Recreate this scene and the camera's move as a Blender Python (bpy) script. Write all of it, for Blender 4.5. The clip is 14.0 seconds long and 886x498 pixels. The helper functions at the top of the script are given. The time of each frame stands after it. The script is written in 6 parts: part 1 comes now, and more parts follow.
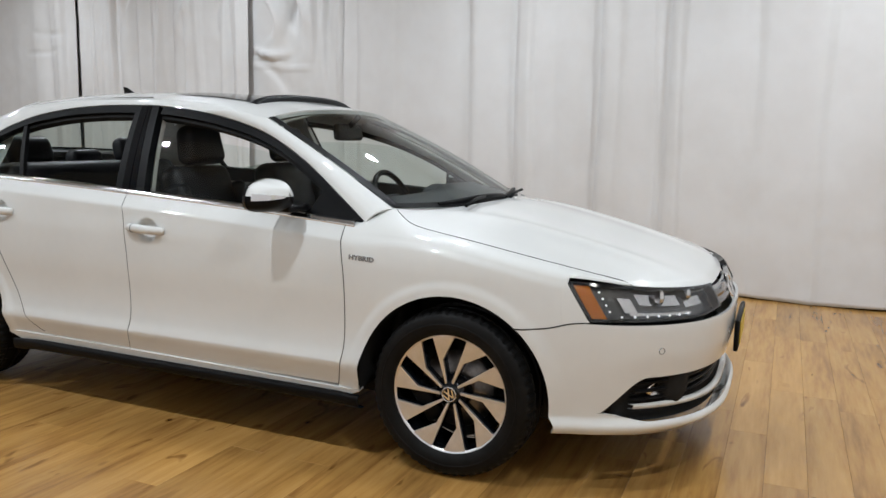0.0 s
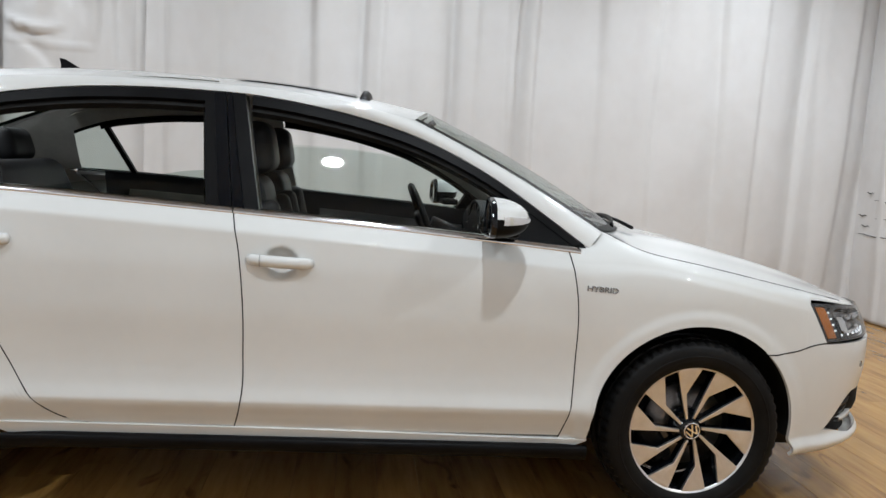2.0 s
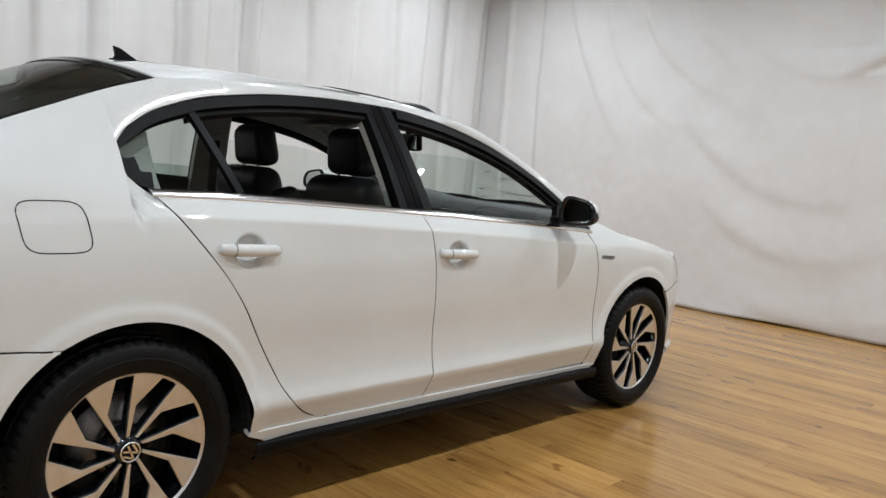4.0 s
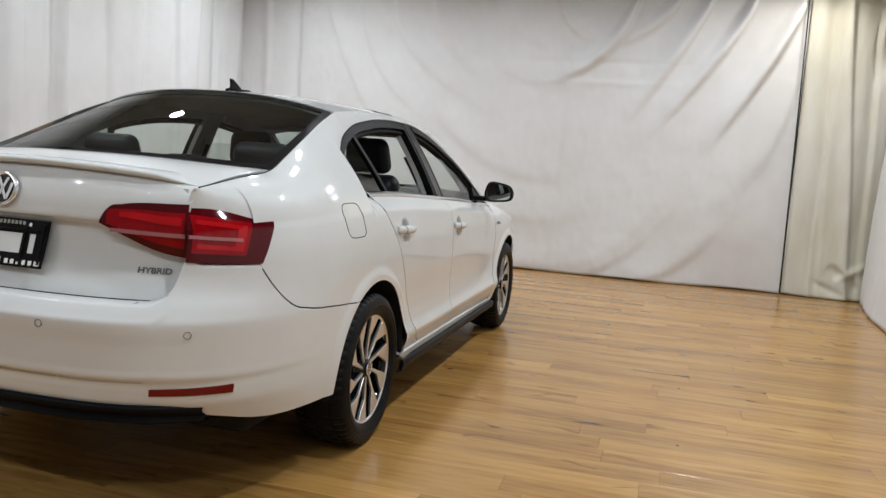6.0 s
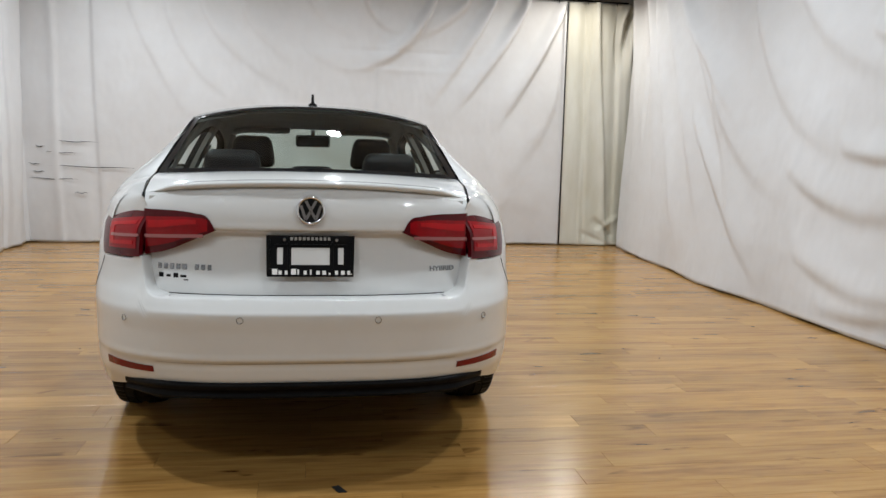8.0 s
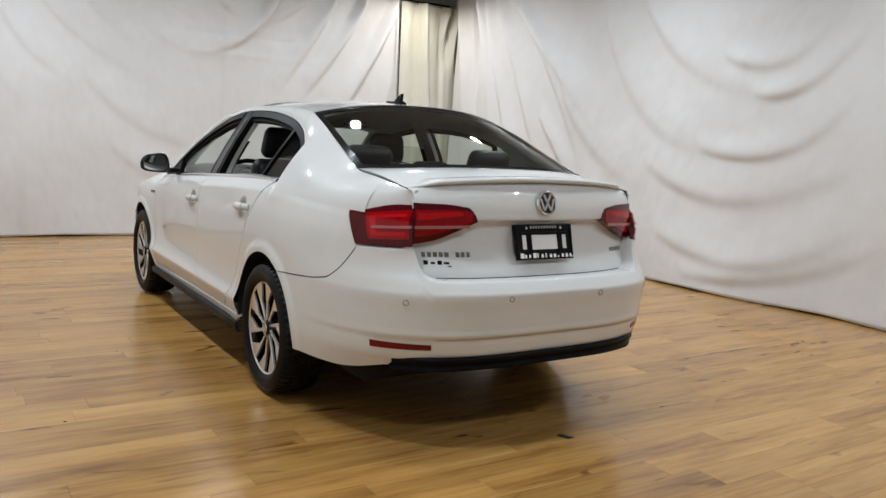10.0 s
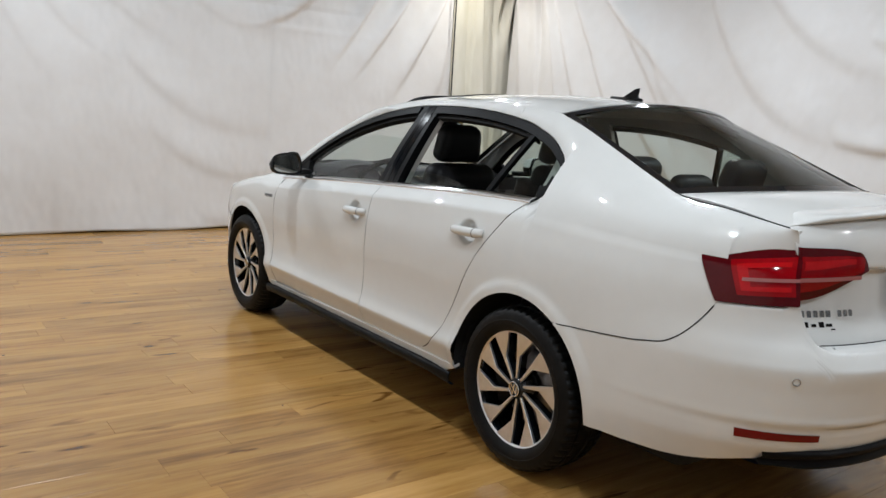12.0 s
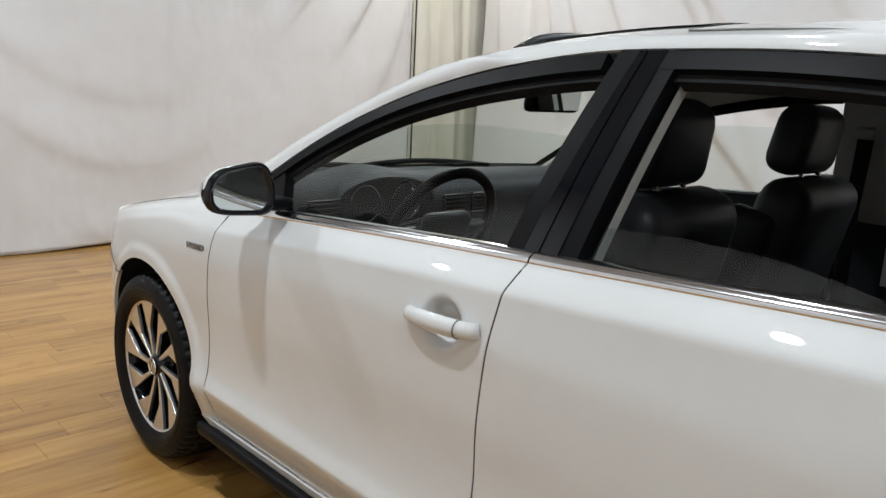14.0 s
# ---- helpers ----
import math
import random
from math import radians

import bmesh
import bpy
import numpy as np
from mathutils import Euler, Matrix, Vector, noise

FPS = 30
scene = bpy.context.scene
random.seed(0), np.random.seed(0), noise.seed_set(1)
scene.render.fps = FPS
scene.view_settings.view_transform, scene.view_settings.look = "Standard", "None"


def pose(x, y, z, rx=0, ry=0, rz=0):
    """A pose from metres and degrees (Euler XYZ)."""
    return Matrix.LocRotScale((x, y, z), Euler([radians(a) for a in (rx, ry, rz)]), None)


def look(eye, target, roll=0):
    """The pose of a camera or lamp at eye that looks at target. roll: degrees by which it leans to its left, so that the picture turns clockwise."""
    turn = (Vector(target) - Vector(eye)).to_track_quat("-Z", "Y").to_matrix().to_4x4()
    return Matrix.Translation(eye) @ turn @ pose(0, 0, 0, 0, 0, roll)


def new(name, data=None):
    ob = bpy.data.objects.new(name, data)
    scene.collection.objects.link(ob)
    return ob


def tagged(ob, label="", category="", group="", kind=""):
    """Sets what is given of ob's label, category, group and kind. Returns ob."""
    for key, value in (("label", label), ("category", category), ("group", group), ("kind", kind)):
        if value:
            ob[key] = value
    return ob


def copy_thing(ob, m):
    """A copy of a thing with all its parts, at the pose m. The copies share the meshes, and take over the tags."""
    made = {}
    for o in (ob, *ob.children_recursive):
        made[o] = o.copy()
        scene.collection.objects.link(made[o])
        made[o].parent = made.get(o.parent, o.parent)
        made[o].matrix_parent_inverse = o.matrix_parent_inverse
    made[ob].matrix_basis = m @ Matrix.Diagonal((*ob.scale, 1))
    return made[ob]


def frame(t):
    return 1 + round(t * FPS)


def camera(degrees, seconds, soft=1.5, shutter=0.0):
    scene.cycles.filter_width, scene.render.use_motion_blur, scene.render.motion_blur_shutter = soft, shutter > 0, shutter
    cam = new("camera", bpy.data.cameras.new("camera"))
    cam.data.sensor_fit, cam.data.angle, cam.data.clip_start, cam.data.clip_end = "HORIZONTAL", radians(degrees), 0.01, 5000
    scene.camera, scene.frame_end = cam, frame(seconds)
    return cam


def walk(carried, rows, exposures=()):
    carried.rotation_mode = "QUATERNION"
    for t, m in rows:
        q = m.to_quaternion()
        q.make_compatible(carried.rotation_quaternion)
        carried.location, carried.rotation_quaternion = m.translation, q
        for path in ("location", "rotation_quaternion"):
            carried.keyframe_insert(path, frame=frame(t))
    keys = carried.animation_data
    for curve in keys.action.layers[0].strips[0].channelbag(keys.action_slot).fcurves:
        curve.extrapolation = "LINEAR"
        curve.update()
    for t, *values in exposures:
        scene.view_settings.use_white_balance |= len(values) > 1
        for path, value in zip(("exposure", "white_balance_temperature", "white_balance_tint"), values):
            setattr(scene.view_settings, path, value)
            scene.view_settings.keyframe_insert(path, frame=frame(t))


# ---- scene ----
# The camera and its walk: seconds, place in metres, yaw, pitch, roll.
cam = camera(58.76, 14.0)
ROWS = [
    (0.0, 2.401, -3.408, 1.248, 23.64, -8.11, -1.02),
    (0.5, 1.854, -3.490, 1.253, 16.79, -8.40, -1.58),
    (1.0, 1.249, -3.460, 1.244, 10.21, -8.05, -2.27),
    (1.5, 0.704, -3.423, 1.221, 2.40, -7.56, -2.97),
    (2.0, 0.147, -3.350, 1.187, -6.10, -6.51, -3.51),
    (2.5, -0.426, -3.245, 1.172, -16.63, -6.33, -3.95),
    (2.7, -0.657, -3.200, 1.169, -20.73, -6.25, -3.95),
    (4.8, -3.154, -2.649, 1.178, -57.28, -5.99, -4.68),
    (5.0, -3.344, -2.582, 1.170, -59.60, -5.88, -4.45),
    (5.5, -3.836, -2.336, 1.167, -67.05, -6.00, -4.03),
    (6.0, -4.291, -1.977, 1.177, -73.79, -6.28, -3.75),
    (6.5, -4.654, -1.629, 1.201, -79.88, -6.47, -3.26),
    (7.0, -4.929, -1.143, 1.210, -86.19, -6.73, -2.81),
    (7.5, -5.125, -0.636, 1.230, -92.20, -7.01, -2.21),
    (7.7, -5.174, -0.388, 1.250, -94.94, -7.19, -1.96),
    (9.8, -4.951, 1.971, 1.251, -121.01, -7.61, -2.53),
    (10.0, -4.876, 2.151, 1.235, -122.41, -7.63, -2.90),
    (10.5, -4.652, 2.561, 1.248, -124.05, -7.85, -3.29),
    (11.0, -4.299, 2.820, 1.257, -124.09, -8.32, -3.38),
    (11.5, -3.932, 2.844, 1.302, -124.77, -8.75, -3.49),
    (12.0, -3.454, 2.783, 1.312, -125.58, -9.46, -3.43),
    (12.5, -2.909, 2.629, 1.327, -126.77, -10.36, -3.14),
    (13.0, -2.302, 2.413, 1.305, -128.13, -10.93, -3.03),
    (13.5, -1.669, 2.134, 1.318, -130.30, -11.67, -2.90),
    (14.0, -1.137, 1.877, 1.283, -132.84, -11.71, -2.88),
]
walk(cam, [(t, pose(x, y, z, 90 + pitch, roll, yaw)) for t, x, y, z, yaw, pitch, roll in ROWS])

# ---- world and light ----
world = bpy.data.worlds.new("room_world")
world.use_nodes = True
world.node_tree.nodes["Background"].inputs[0].default_value = (0.8, 0.85, 1.0, 1)
world.node_tree.nodes["Background"].inputs[1].default_value = 0.02
scene.world = world
scene.view_settings.exposure = -0.60

CEILING_Z = 3.62


def round_lamp(x, y, z, size, watts, color, aim):
    data = bpy.data.lights.new("ceiling_lamp", "AREA")
    data.spread = math.radians(165)
    data.shape, data.size, data.energy, data.color = "DISK", size, watts, color
    ob = new("ceiling_lamp", data)
    ob.matrix_world = look((x, y, z), aim)
    return ob


COOL, WARM = (0.855, 0.93, 1.0), (1.0, 0.96, 0.88)
for lx, row in ((-5.2, (66, 20, 61)), (-2.4, (66, 20, 61)), (0.4, (66, 20, 61)), (3.1, (64, 32, 82))):
    for ly, w in zip((-2.35, -0.25, 1.90), row):
        round_lamp(lx, ly, CEILING_Z - 0.12, 0.17, w, COOL, (lx, ly + 0.001, 0))
round_lamp(4.25, -3.25, 3.30, 0.16, 24, WARM, (3.9, -3.0, 0.0))

# ---- materials ----
def mat(name, color, rough=0.5, metal=0.0, coat=0.0, coat_rough=0.03, spec=0.5, transmission=0.0, alpha=1.0, emit=None, strength=0.0):
    m = bpy.data.materials.new(name)
    m.use_nodes = True
    b = m.node_tree.nodes["Principled BSDF"]
    b.inputs["Base Color"].default_value = (*color, 1)
    b.inputs["Roughness"].default_value = rough
    b.inputs["Metallic"].default_value = metal
    b.inputs["Coat Weight"].default_value = coat
    b.inputs["Coat Roughness"].default_value = coat_rough
    b.inputs["Specular IOR Level"].default_value = spec
    b.inputs["Transmission Weight"].default_value = transmission
    b.inputs["Alpha"].default_value = alpha
    if emit:
        b.inputs["Emission Color"].default_value = (*emit, 1)
        b.inputs["Emission Strength"].default_value = strength
    return m


def node(m, kind, **kw):
    n = m.node_tree.nodes.new(kind)
    for k, v in kw.items():
        n.inputs[k.replace("_", " ")].default_value = v
    return n


def vary(m, color_a, color_b, scale, detail=4, stretch=(1, 1, 1), bump=0.0, bump_scale=60, rough=None, coords="Object", dist=0.002):
    """Two-scale variation of colour, roughness and relief."""
    t, L = m.node_tree, m.node_tree.links
    b = t.nodes["Principled BSDF"]
    co = t.nodes.new("ShaderNodeTexCoord")
    mp = t.nodes.new("ShaderNodeMapping")
    mp.inputs["Scale"].default_value = stretch
    L.new(co.outputs[coords], mp.inputs[0])
    n1 = node(m, "ShaderNodeTexNoise", Scale=scale, Detail=detail)
    n2 = node(m, "ShaderNodeTexNoise", Scale=scale * 7.3, Detail=3)
    for n in (n1, n2):
        L.new(mp.outputs[0], n.inputs["Vector"])
    add = t.nodes.new("ShaderNodeMath")
    add.operation = "MULTIPLY_ADD"
    add.inputs[1].default_value, add.inputs[2].default_value = 0.35, -0.175
    L.new(n2.outputs[0], add.inputs[0])
    s = t.nodes.new("ShaderNodeMath")
    s.operation = "ADD"
    L.new(n1.outputs[0], s.inputs[0])
    L.new(add.outputs[0], s.inputs[1])
    r = t.nodes.new("ShaderNodeValToRGB")
    r.color_ramp.elements[0].position, r.color_ramp.elements[1].position = 0.3, 0.7
    r.color_ramp.elements[0].color, r.color_ramp.elements[1].color = (*color_a, 1), (*color_b, 1)
    L.new(s.outputs[0], r.inputs[0])
    L.new(r.outputs[0], b.inputs["Base Color"])
    if rough:
        q = t.nodes.new("ShaderNodeMapRange")
        q.inputs[3].default_value, q.inputs[4].default_value = rough
        L.new(s.outputs[0], q.inputs[0])
        L.new(q.outputs[0], b.inputs["Roughness"])
    if bump:
        n3 = node(m, "ShaderNodeTexNoise", Scale=bump_scale, Detail=5)
        L.new(mp.outputs[0], n3.inputs["Vector"])
        bp = node(m, "ShaderNodeBump", Strength=bump, Distance=dist)
        L.new(n3.outputs[0], bp.inputs["Height"])
        L.new(bp.outputs[0], b.inputs["Normal"])
    return m


def wood_material():
    """Oak-look laminate: long grain, knots and a tone of its own for each plank."""
    m = mat("oak_laminate", (0.4, 0.24, 0.11), 0.32)
    t, L = m.node_tree, m.node_tree.links
    b = t.nodes["Principled BSDF"]
    geo = t.nodes.new("ShaderNodeNewGeometry")
    info = t.nodes.new("ShaderNodeObjectInfo")
    co = t.nodes.new("ShaderNodeTexCoord")
    rnd = t.nodes.new("ShaderNodeMath")
    rnd.operation = "ADD"
    L.new(geo.outputs["Random Per Island"], rnd.inputs[0])
    L.new(info.outputs["Random"], rnd.inputs[1])
    off = t.nodes.new("ShaderNodeVectorMath")
    off.operation = "MULTIPLY_ADD"
    comb = t.nodes.new("ShaderNodeCombineXYZ")
    L.new(rnd.outputs[0], comb.inputs[0])
    L.new(rnd.outputs[0], comb.inputs[1])
    off.inputs[1].default_value = (37.0, 53.0, 0)
    L.new(comb.outputs[0], off.inputs[0])
    L.new(geo.outputs["Position"], off.inputs[2])
    mp = t.nodes.new("ShaderNodeMapping")
    mp.inputs["Scale"].default_value = (1.0, 0.09, 1.0)
    L.new(off.outputs[0], mp.inputs[0])
    grain = node(m, "ShaderNodeTexNoise", Scale=34.0, Detail=6, Roughness=0.62)
    broad = node(m, "ShaderNodeTexNoise", Scale=6.0, Detail=3, Distortion=0.8)
    streak = node(m, "ShaderNodeTexNoise", Scale=15.0, Detail=2, Distortion=0.5)
    for n in (grain, broad, streak):
        L.new(mp.outputs[0], n.inputs["Vector"])
    mix = t.nodes.new("ShaderNodeMath")
    mix.operation = "MULTIPLY_ADD"
    mix.inputs[1].default_value = 0.45
    L.new(grain.outputs[0], mix.inputs[0])
    half = t.nodes.new("ShaderNodeMath")
    half.operation = "MULTIPLY"
    half.inputs[1].default_value = 0.55
    L.new(broad.outputs[0], half.inputs[0])
    L.new(half.outputs[0], mix.inputs[2])
    ramp = t.nodes.new("ShaderNodeValToRGB")
    e = ramp.color_ramp.elements
    e[0].position, e[0].color = 0.30, (0.185, 0.082, 0.021, 1)
    e[1].position, e[1].color = 0.70, (0.51, 0.29, 0.092, 1)
    e.new(0.5).color = (0.385, 0.203, 0.056, 1)
    L.new(mix.outputs[0], ramp.inputs[0])
    # darker flecks and knots
    kn = node(m, "ShaderNodeTexNoise", Scale=5.5, Detail=2, Distortion=1.2)
    mp2 = t.nodes.new("ShaderNodeMapping")
    mp2.inputs["Scale"].default_value = (1.6, 0.45, 1.0)
    L.new(off.outputs[0], mp2.inputs[0])
    L.new(mp2.outputs[0], kn.inputs["Vector"])
    kr = t.nodes.new("ShaderNodeValToRGB")
    kr.color_ramp.elements[0].position, kr.color_ramp.elements[0].color = 0.66, (1, 1, 1, 1)
    kr.color_ramp.elements[1].position, kr.color_ramp.elements[1].color = 0.76, (0.36, 0.28, 0.22, 1)
    L.new(kn.outputs[0], kr.inputs[0])
    mul = t.nodes.new("ShaderNodeMix")
    mul.data_type, mul.blend_type = "RGBA", "MULTIPLY"
    mul.inputs[0].default_value = 1.0
    L.new(ramp.outputs[0], mul.inputs[6])
    L.new(kr.outputs[0], mul.inputs[7])
    tone = t.nodes.new("ShaderNodeHueSaturation")
    frac = t.nodes.new("ShaderNodeMath")
    frac.operation = "FRACT"
    L.new(rnd.outputs[0], frac.inputs[0])
    tr = t.nodes.new("ShaderNodeMapRange")
    tr.inputs[3].default_value, tr.inputs[4].default_value = 0.86, 1.12
    L.new(frac.outputs[0], tr.inputs[0])
    L.new(tr.outputs[0], tone.inputs["Value"])
    L.new(mul.outputs[2], tone.inputs["Color"])
    L.new(tone.outputs[0], b.inputs["Base Color"])
    rr = t.nodes.new("ShaderNodeMapRange")
    rr.inputs[3].default_value, rr.inputs[4].default_value = 0.15, 0.30
    L.new(streak.outputs[0], rr.inputs[0])
    L.new(rr.outputs[0], b.inputs["Roughness"])
    bp = node(m, "ShaderNodeBump", Strength=0.12, Distance=0.001)
    L.new(grain.outputs[0], bp.inputs["Height"])
    L.new(bp.outputs[0], b.inputs["Normal"])
    return m


def glass_material(name, color, rough=0.0):
    """Thin window glass: clear with the colour of its body, and a mirror at grazing angles."""
    m = bpy.data.materials.new(name)
    m.use_nodes = True
    t = m.node_tree
    t.nodes.clear()
    out = t.nodes.new("ShaderNodeOutputMaterial")
    mix = t.nodes.new("ShaderNodeMixShader")
    tr = t.nodes.new("ShaderNodeBsdfTransparent")
    gl = t.nodes.new("ShaderNodeBsdfGlossy")
    lw = t.nodes.new("ShaderNodeLayerWeight")
    lw.inputs[0].default_value = 0.5
    pw = t.nodes.new("ShaderNodeMath")
    pw.operation, pw.inputs[1].default_value = "POWER", 5.0
    fr = t.nodes.new("ShaderNodeMath")
    fr.operation, fr.inputs[1].default_value, fr.inputs[2].default_value = "MULTIPLY_ADD", 0.75, 0.055
    t.links.new(lw.outputs["Facing"], pw.inputs[0])
    t.links.new(pw.outputs[0], fr.inputs[0])
    tr.inputs[0].default_value = (*color, 1)
    gl.inputs["Roughness"].default_value = rough
    t.links.new(fr.outputs[0], mix.inputs[0])
    t.links.new(tr.outputs[0], mix.inputs[1])
    t.links.new(gl.outputs[0], mix.inputs[2])
    t.links.new(mix.outputs[0], out.inputs[0])
    return m


def lens_material(name, color, rough=0.06):
    m = mat(name, color, rough, coat=0.25, coat_rough=0.02, spec=0.25)
    return vary(m, tuple(c * 0.75 for c in color), color, 9.0)


PAINT = vary(mat("pearl_white_paint", (0.655, 0.66, 0.645), 0.45, coat=1.0, coat_rough=0.015, spec=0.4), (0.64, 0.645, 0.63), (0.67, 0.675, 0.66), 3.0, rough=(0.40, 0.50))
BLACK_GLOSS = vary(mat("gloss_black_trim", (0.004, 0.005, 0.007), 0.07, spec=0.5), (0.003, 0.004, 0.006), (0.005, 0.006, 0.008), 8, rough=(0.05, 0.10))
BLACK_SATIN = vary(mat("satin_black_plastic", (0.004, 0.004, 0.0045), 0.42, spec=0.10), (0.003, 0.003, 0.0035), (0.006, 0.006, 0.0065), 12, bump=0.1, bump_scale=400, dist=0.0004)
BLACK_MATTE = vary(mat("matte_black_plastic", (0.012, 0.012, 0.012), 0.8, spec=0.2), (0.008, 0.008, 0.008), (0.018, 0.018, 0.018), 10, bump=0.15, bump_scale=300, dist=0.0006)
RUBBER = vary(mat("tyre_rubber", (0.006, 0.006, 0.006), 0.5, spec=0.13), (0.004, 0.004, 0.004), (0.009, 0.0087, 0.0085), 14, bump=0.12, bump_scale=220, dist=0.0006)
CHROME = mat("chrome", (0.86, 0.87, 0.89), 0.14, 1.0)
ALLOY = vary(mat("machined_alloy", (0.76, 0.76, 0.77), 0.36, 1.0), (0.72, 0.72, 0.73), (0.80, 0.80, 0.81), 30, rough=(0.30, 0.42))
STEEL = vary(mat("brake_steel", (0.22, 0.21, 0.20), 0.4, 1.0), (0.17, 0.16, 0.16), (0.26, 0.25, 0.25), 40)
LEATHER = vary(mat("black_leather", (0.016, 0.016, 0.018), 0.45, spec=0.25), (0.012, 0.012, 0.014), (0.022, 0.022, 0.024), 6, bump=0.10, bump_scale=120, dist=0.0008)
GREY_TRIM = vary(mat("grey_trim", (0.38, 0.37, 0.34), 0.7), (0.34, 0.33, 0.30), (0.42, 0.41, 0.38), 8, bump=0.15, bump_scale=500, dist=0.0004)
HEADLINER = vary(mat("headliner_fabric", (0.48, 0.47, 0.44), 0.95), (0.44, 0.43, 0.40), (0.52, 0.51, 0.48), 9, bump=0.3, bump_scale=700, dist=0.0005)
DASH = vary(mat("dash_plastic", (0.018, 0.019, 0.021), 0.55, spec=0.25), (0.014, 0.015, 0.017), (0.024, 0.025, 0.027), 5, bump=0.06, bump_scale=150, dist=0.0005)
SILVER_TRIM = mat("silver_interior_trim", (0.26, 0.26, 0.27), 0.5, 1.0)
GLASS_CLEAR = glass_material("side_glass", (0.86, 0.91, 0.89))
GLASS_TINT = glass_material("tinted_side_glass", (0.62, 0.70, 0.67))
GLASS_SCREEN = glass_material("windscreen_glass", (0.84, 0.90, 0.87))
GLASS_REAR = glass_material("rear_window_glass", (0.64, 0.71, 0.67))
LAMP_GLASS = glass_material("lamp_cover_glass", (0.92, 0.94, 0.95))
RED_LENS = lens_material("red_lamp_lens", (0.30, 0.002, 0.006))
DARK_RED = lens_material("smoked_red_lamp_lens", (0.085, 0.002, 0.005))
REFLECTOR_RED = lens_material("red_reflector", (0.16, 0.003, 0.006))
BRIGHT_RED = lens_material("bright_red_lamp_lens", (0.50, 0.006, 0.010))
PINK_BAR = mat("clear_reversing_strip", (0.36, 0.13, 0.13), 0.25, coat=0.3)
AMBER = lens_material("amber_reflector", (0.42, 0.13, 0.014))
LAMP_SILVER = mat("lamp_reflector", (0.75, 0.75, 0.77), 0.12, 1.0)
LAMP_DARK = mat("lamp_bezel", (0.075, 0.078, 0.085), 0.22, coat=0.5)
DRL = mat("daytime_running_light", (0.9, 0.92, 0.95), 0.3, emit=(0.9, 0.95, 1.0), strength=1.2)
MIRROR = mat("mirror_glass", (0.60, 0.64, 0.63), 0.01, 1.0)
WHITE_PLASTIC = mat("white_print", (0.82, 0.82, 0.80), 0.5)
GREY_BADGE = mat("badge_grey", (0.30, 0.31, 0.32), 0.25, 0.8)
YELLOW = mat("yellow_print", (0.55, 0.38, 0.03), 0.5)
SCREEN = mat("display_glass", (0.05, 0.055, 0.06), 0.15, coat=1.0)
DIAL_RED = mat("dial_red", (0.35, 0.02, 0.02), 0.4)
OAK = wood_material()
CURTAIN = vary(mat("white_curtain_fabric", (0.66, 0.65, 0.645), 0.9), (0.63, 0.615, 0.605), (0.69, 0.685, 0.685), 0.9, bump=0.25, bump_scale=380, dist=0.0006, coords="Object")
CURTAIN_OLD = vary(mat("yellowed_curtain_fabric", (0.68, 0.66, 0.58), 0.9), (0.56, 0.535, 0.43), (0.70, 0.69, 0.63), 1.3, stretch=(1, 1, 0.25), bump=0.25, bump_scale=380, dist=0.0006)
CEILING = vary(mat("ceiling_paint", (0.3, 0.3, 0.3), 0.9), (0.26, 0.26, 0.26), (0.34, 0.34, 0.34), 2)
WALL = vary(mat("wall_paint", (0.55, 0.54, 0.52), 0.9), (0.50, 0.49, 0.47), (0.60, 0.59, 0.57), 1.5)
DARK = mat("dark_gap", (0.02, 0.02, 0.02), 0.9)

# ---- mesh helpers ----
def spl(*pts):
    """A smooth curve through (t, v) pairs; v may be a number or a tuple."""
    pts = sorted(pts)
    ts = np.array([p[0] for p in pts], float)
    vs = np.array([np.atleast_1d(p[1]) for p in pts], float)
    h = np.diff(ts)[:, None]
    d = np.diff(vs, axis=0) / h
    m = np.empty_like(vs)
    m[0], m[-1] = d[0], d[-1]
    for i in range(1, len(ts) - 1):
        w1, w2 = h[i], h[i - 1]
        m[i] = (d[i - 1] * w1 + d[i] * w2) / (w1 + w2)
        flat = d[i - 1] * d[i] <= 0
        m[i] = np.where(flat, m[i] * 0.25, m[i])
    single = vs.shape[1] == 1

    def f(t):
        t = min(max(float(t), ts[0]), ts[-1])
        i = min(int(np.searchsorted(ts, t, "right")) - 1, len(ts) - 2)
        i = max(i, 0)
        w = ts[i + 1] - ts[i]
        s = (t - ts[i]) / w
        v = ((1 + 2 * s) * (1 - s) ** 2 * vs[i] + s * (1 - s) ** 2 * w * m[i] + s * s * (3 - 2 * s) * vs[i + 1] + s * s * (s - 1) * w * m[i + 1])
        return float(v[0]) if single else v
    return f


def smooth(a, b, x):
    s = min(max((x - a) / (b - a), 0.0), 1.0)
    return s * s * (3 - 2 * s)


def lerp(a, b, s):
    return a + (b - a) * s


def part(name, data, material, parent=None, label=""):
    """Links a bmesh or a mesh as one object under a thing or a part."""
    if isinstance(data, bmesh.types.BMesh):
        me = bpy.data.meshes.new(name)
        data.to_mesh(me)
        data.free()
        data = me
    if material and not data.materials:
        data.materials.append(material)
    ob = new(name, data)
    if parent is not None:
        ob.parent = parent
    if label:
        ob["label"] = label
    return ob


def thing(name, label, category, at=(0, 0, 0), group="", kind=""):
    ob = new(name)
    ob.empty_display_size = 0.1
    ob.matrix_world = Matrix.Translation(at)
    return tagged(ob, label, category, group, kind)


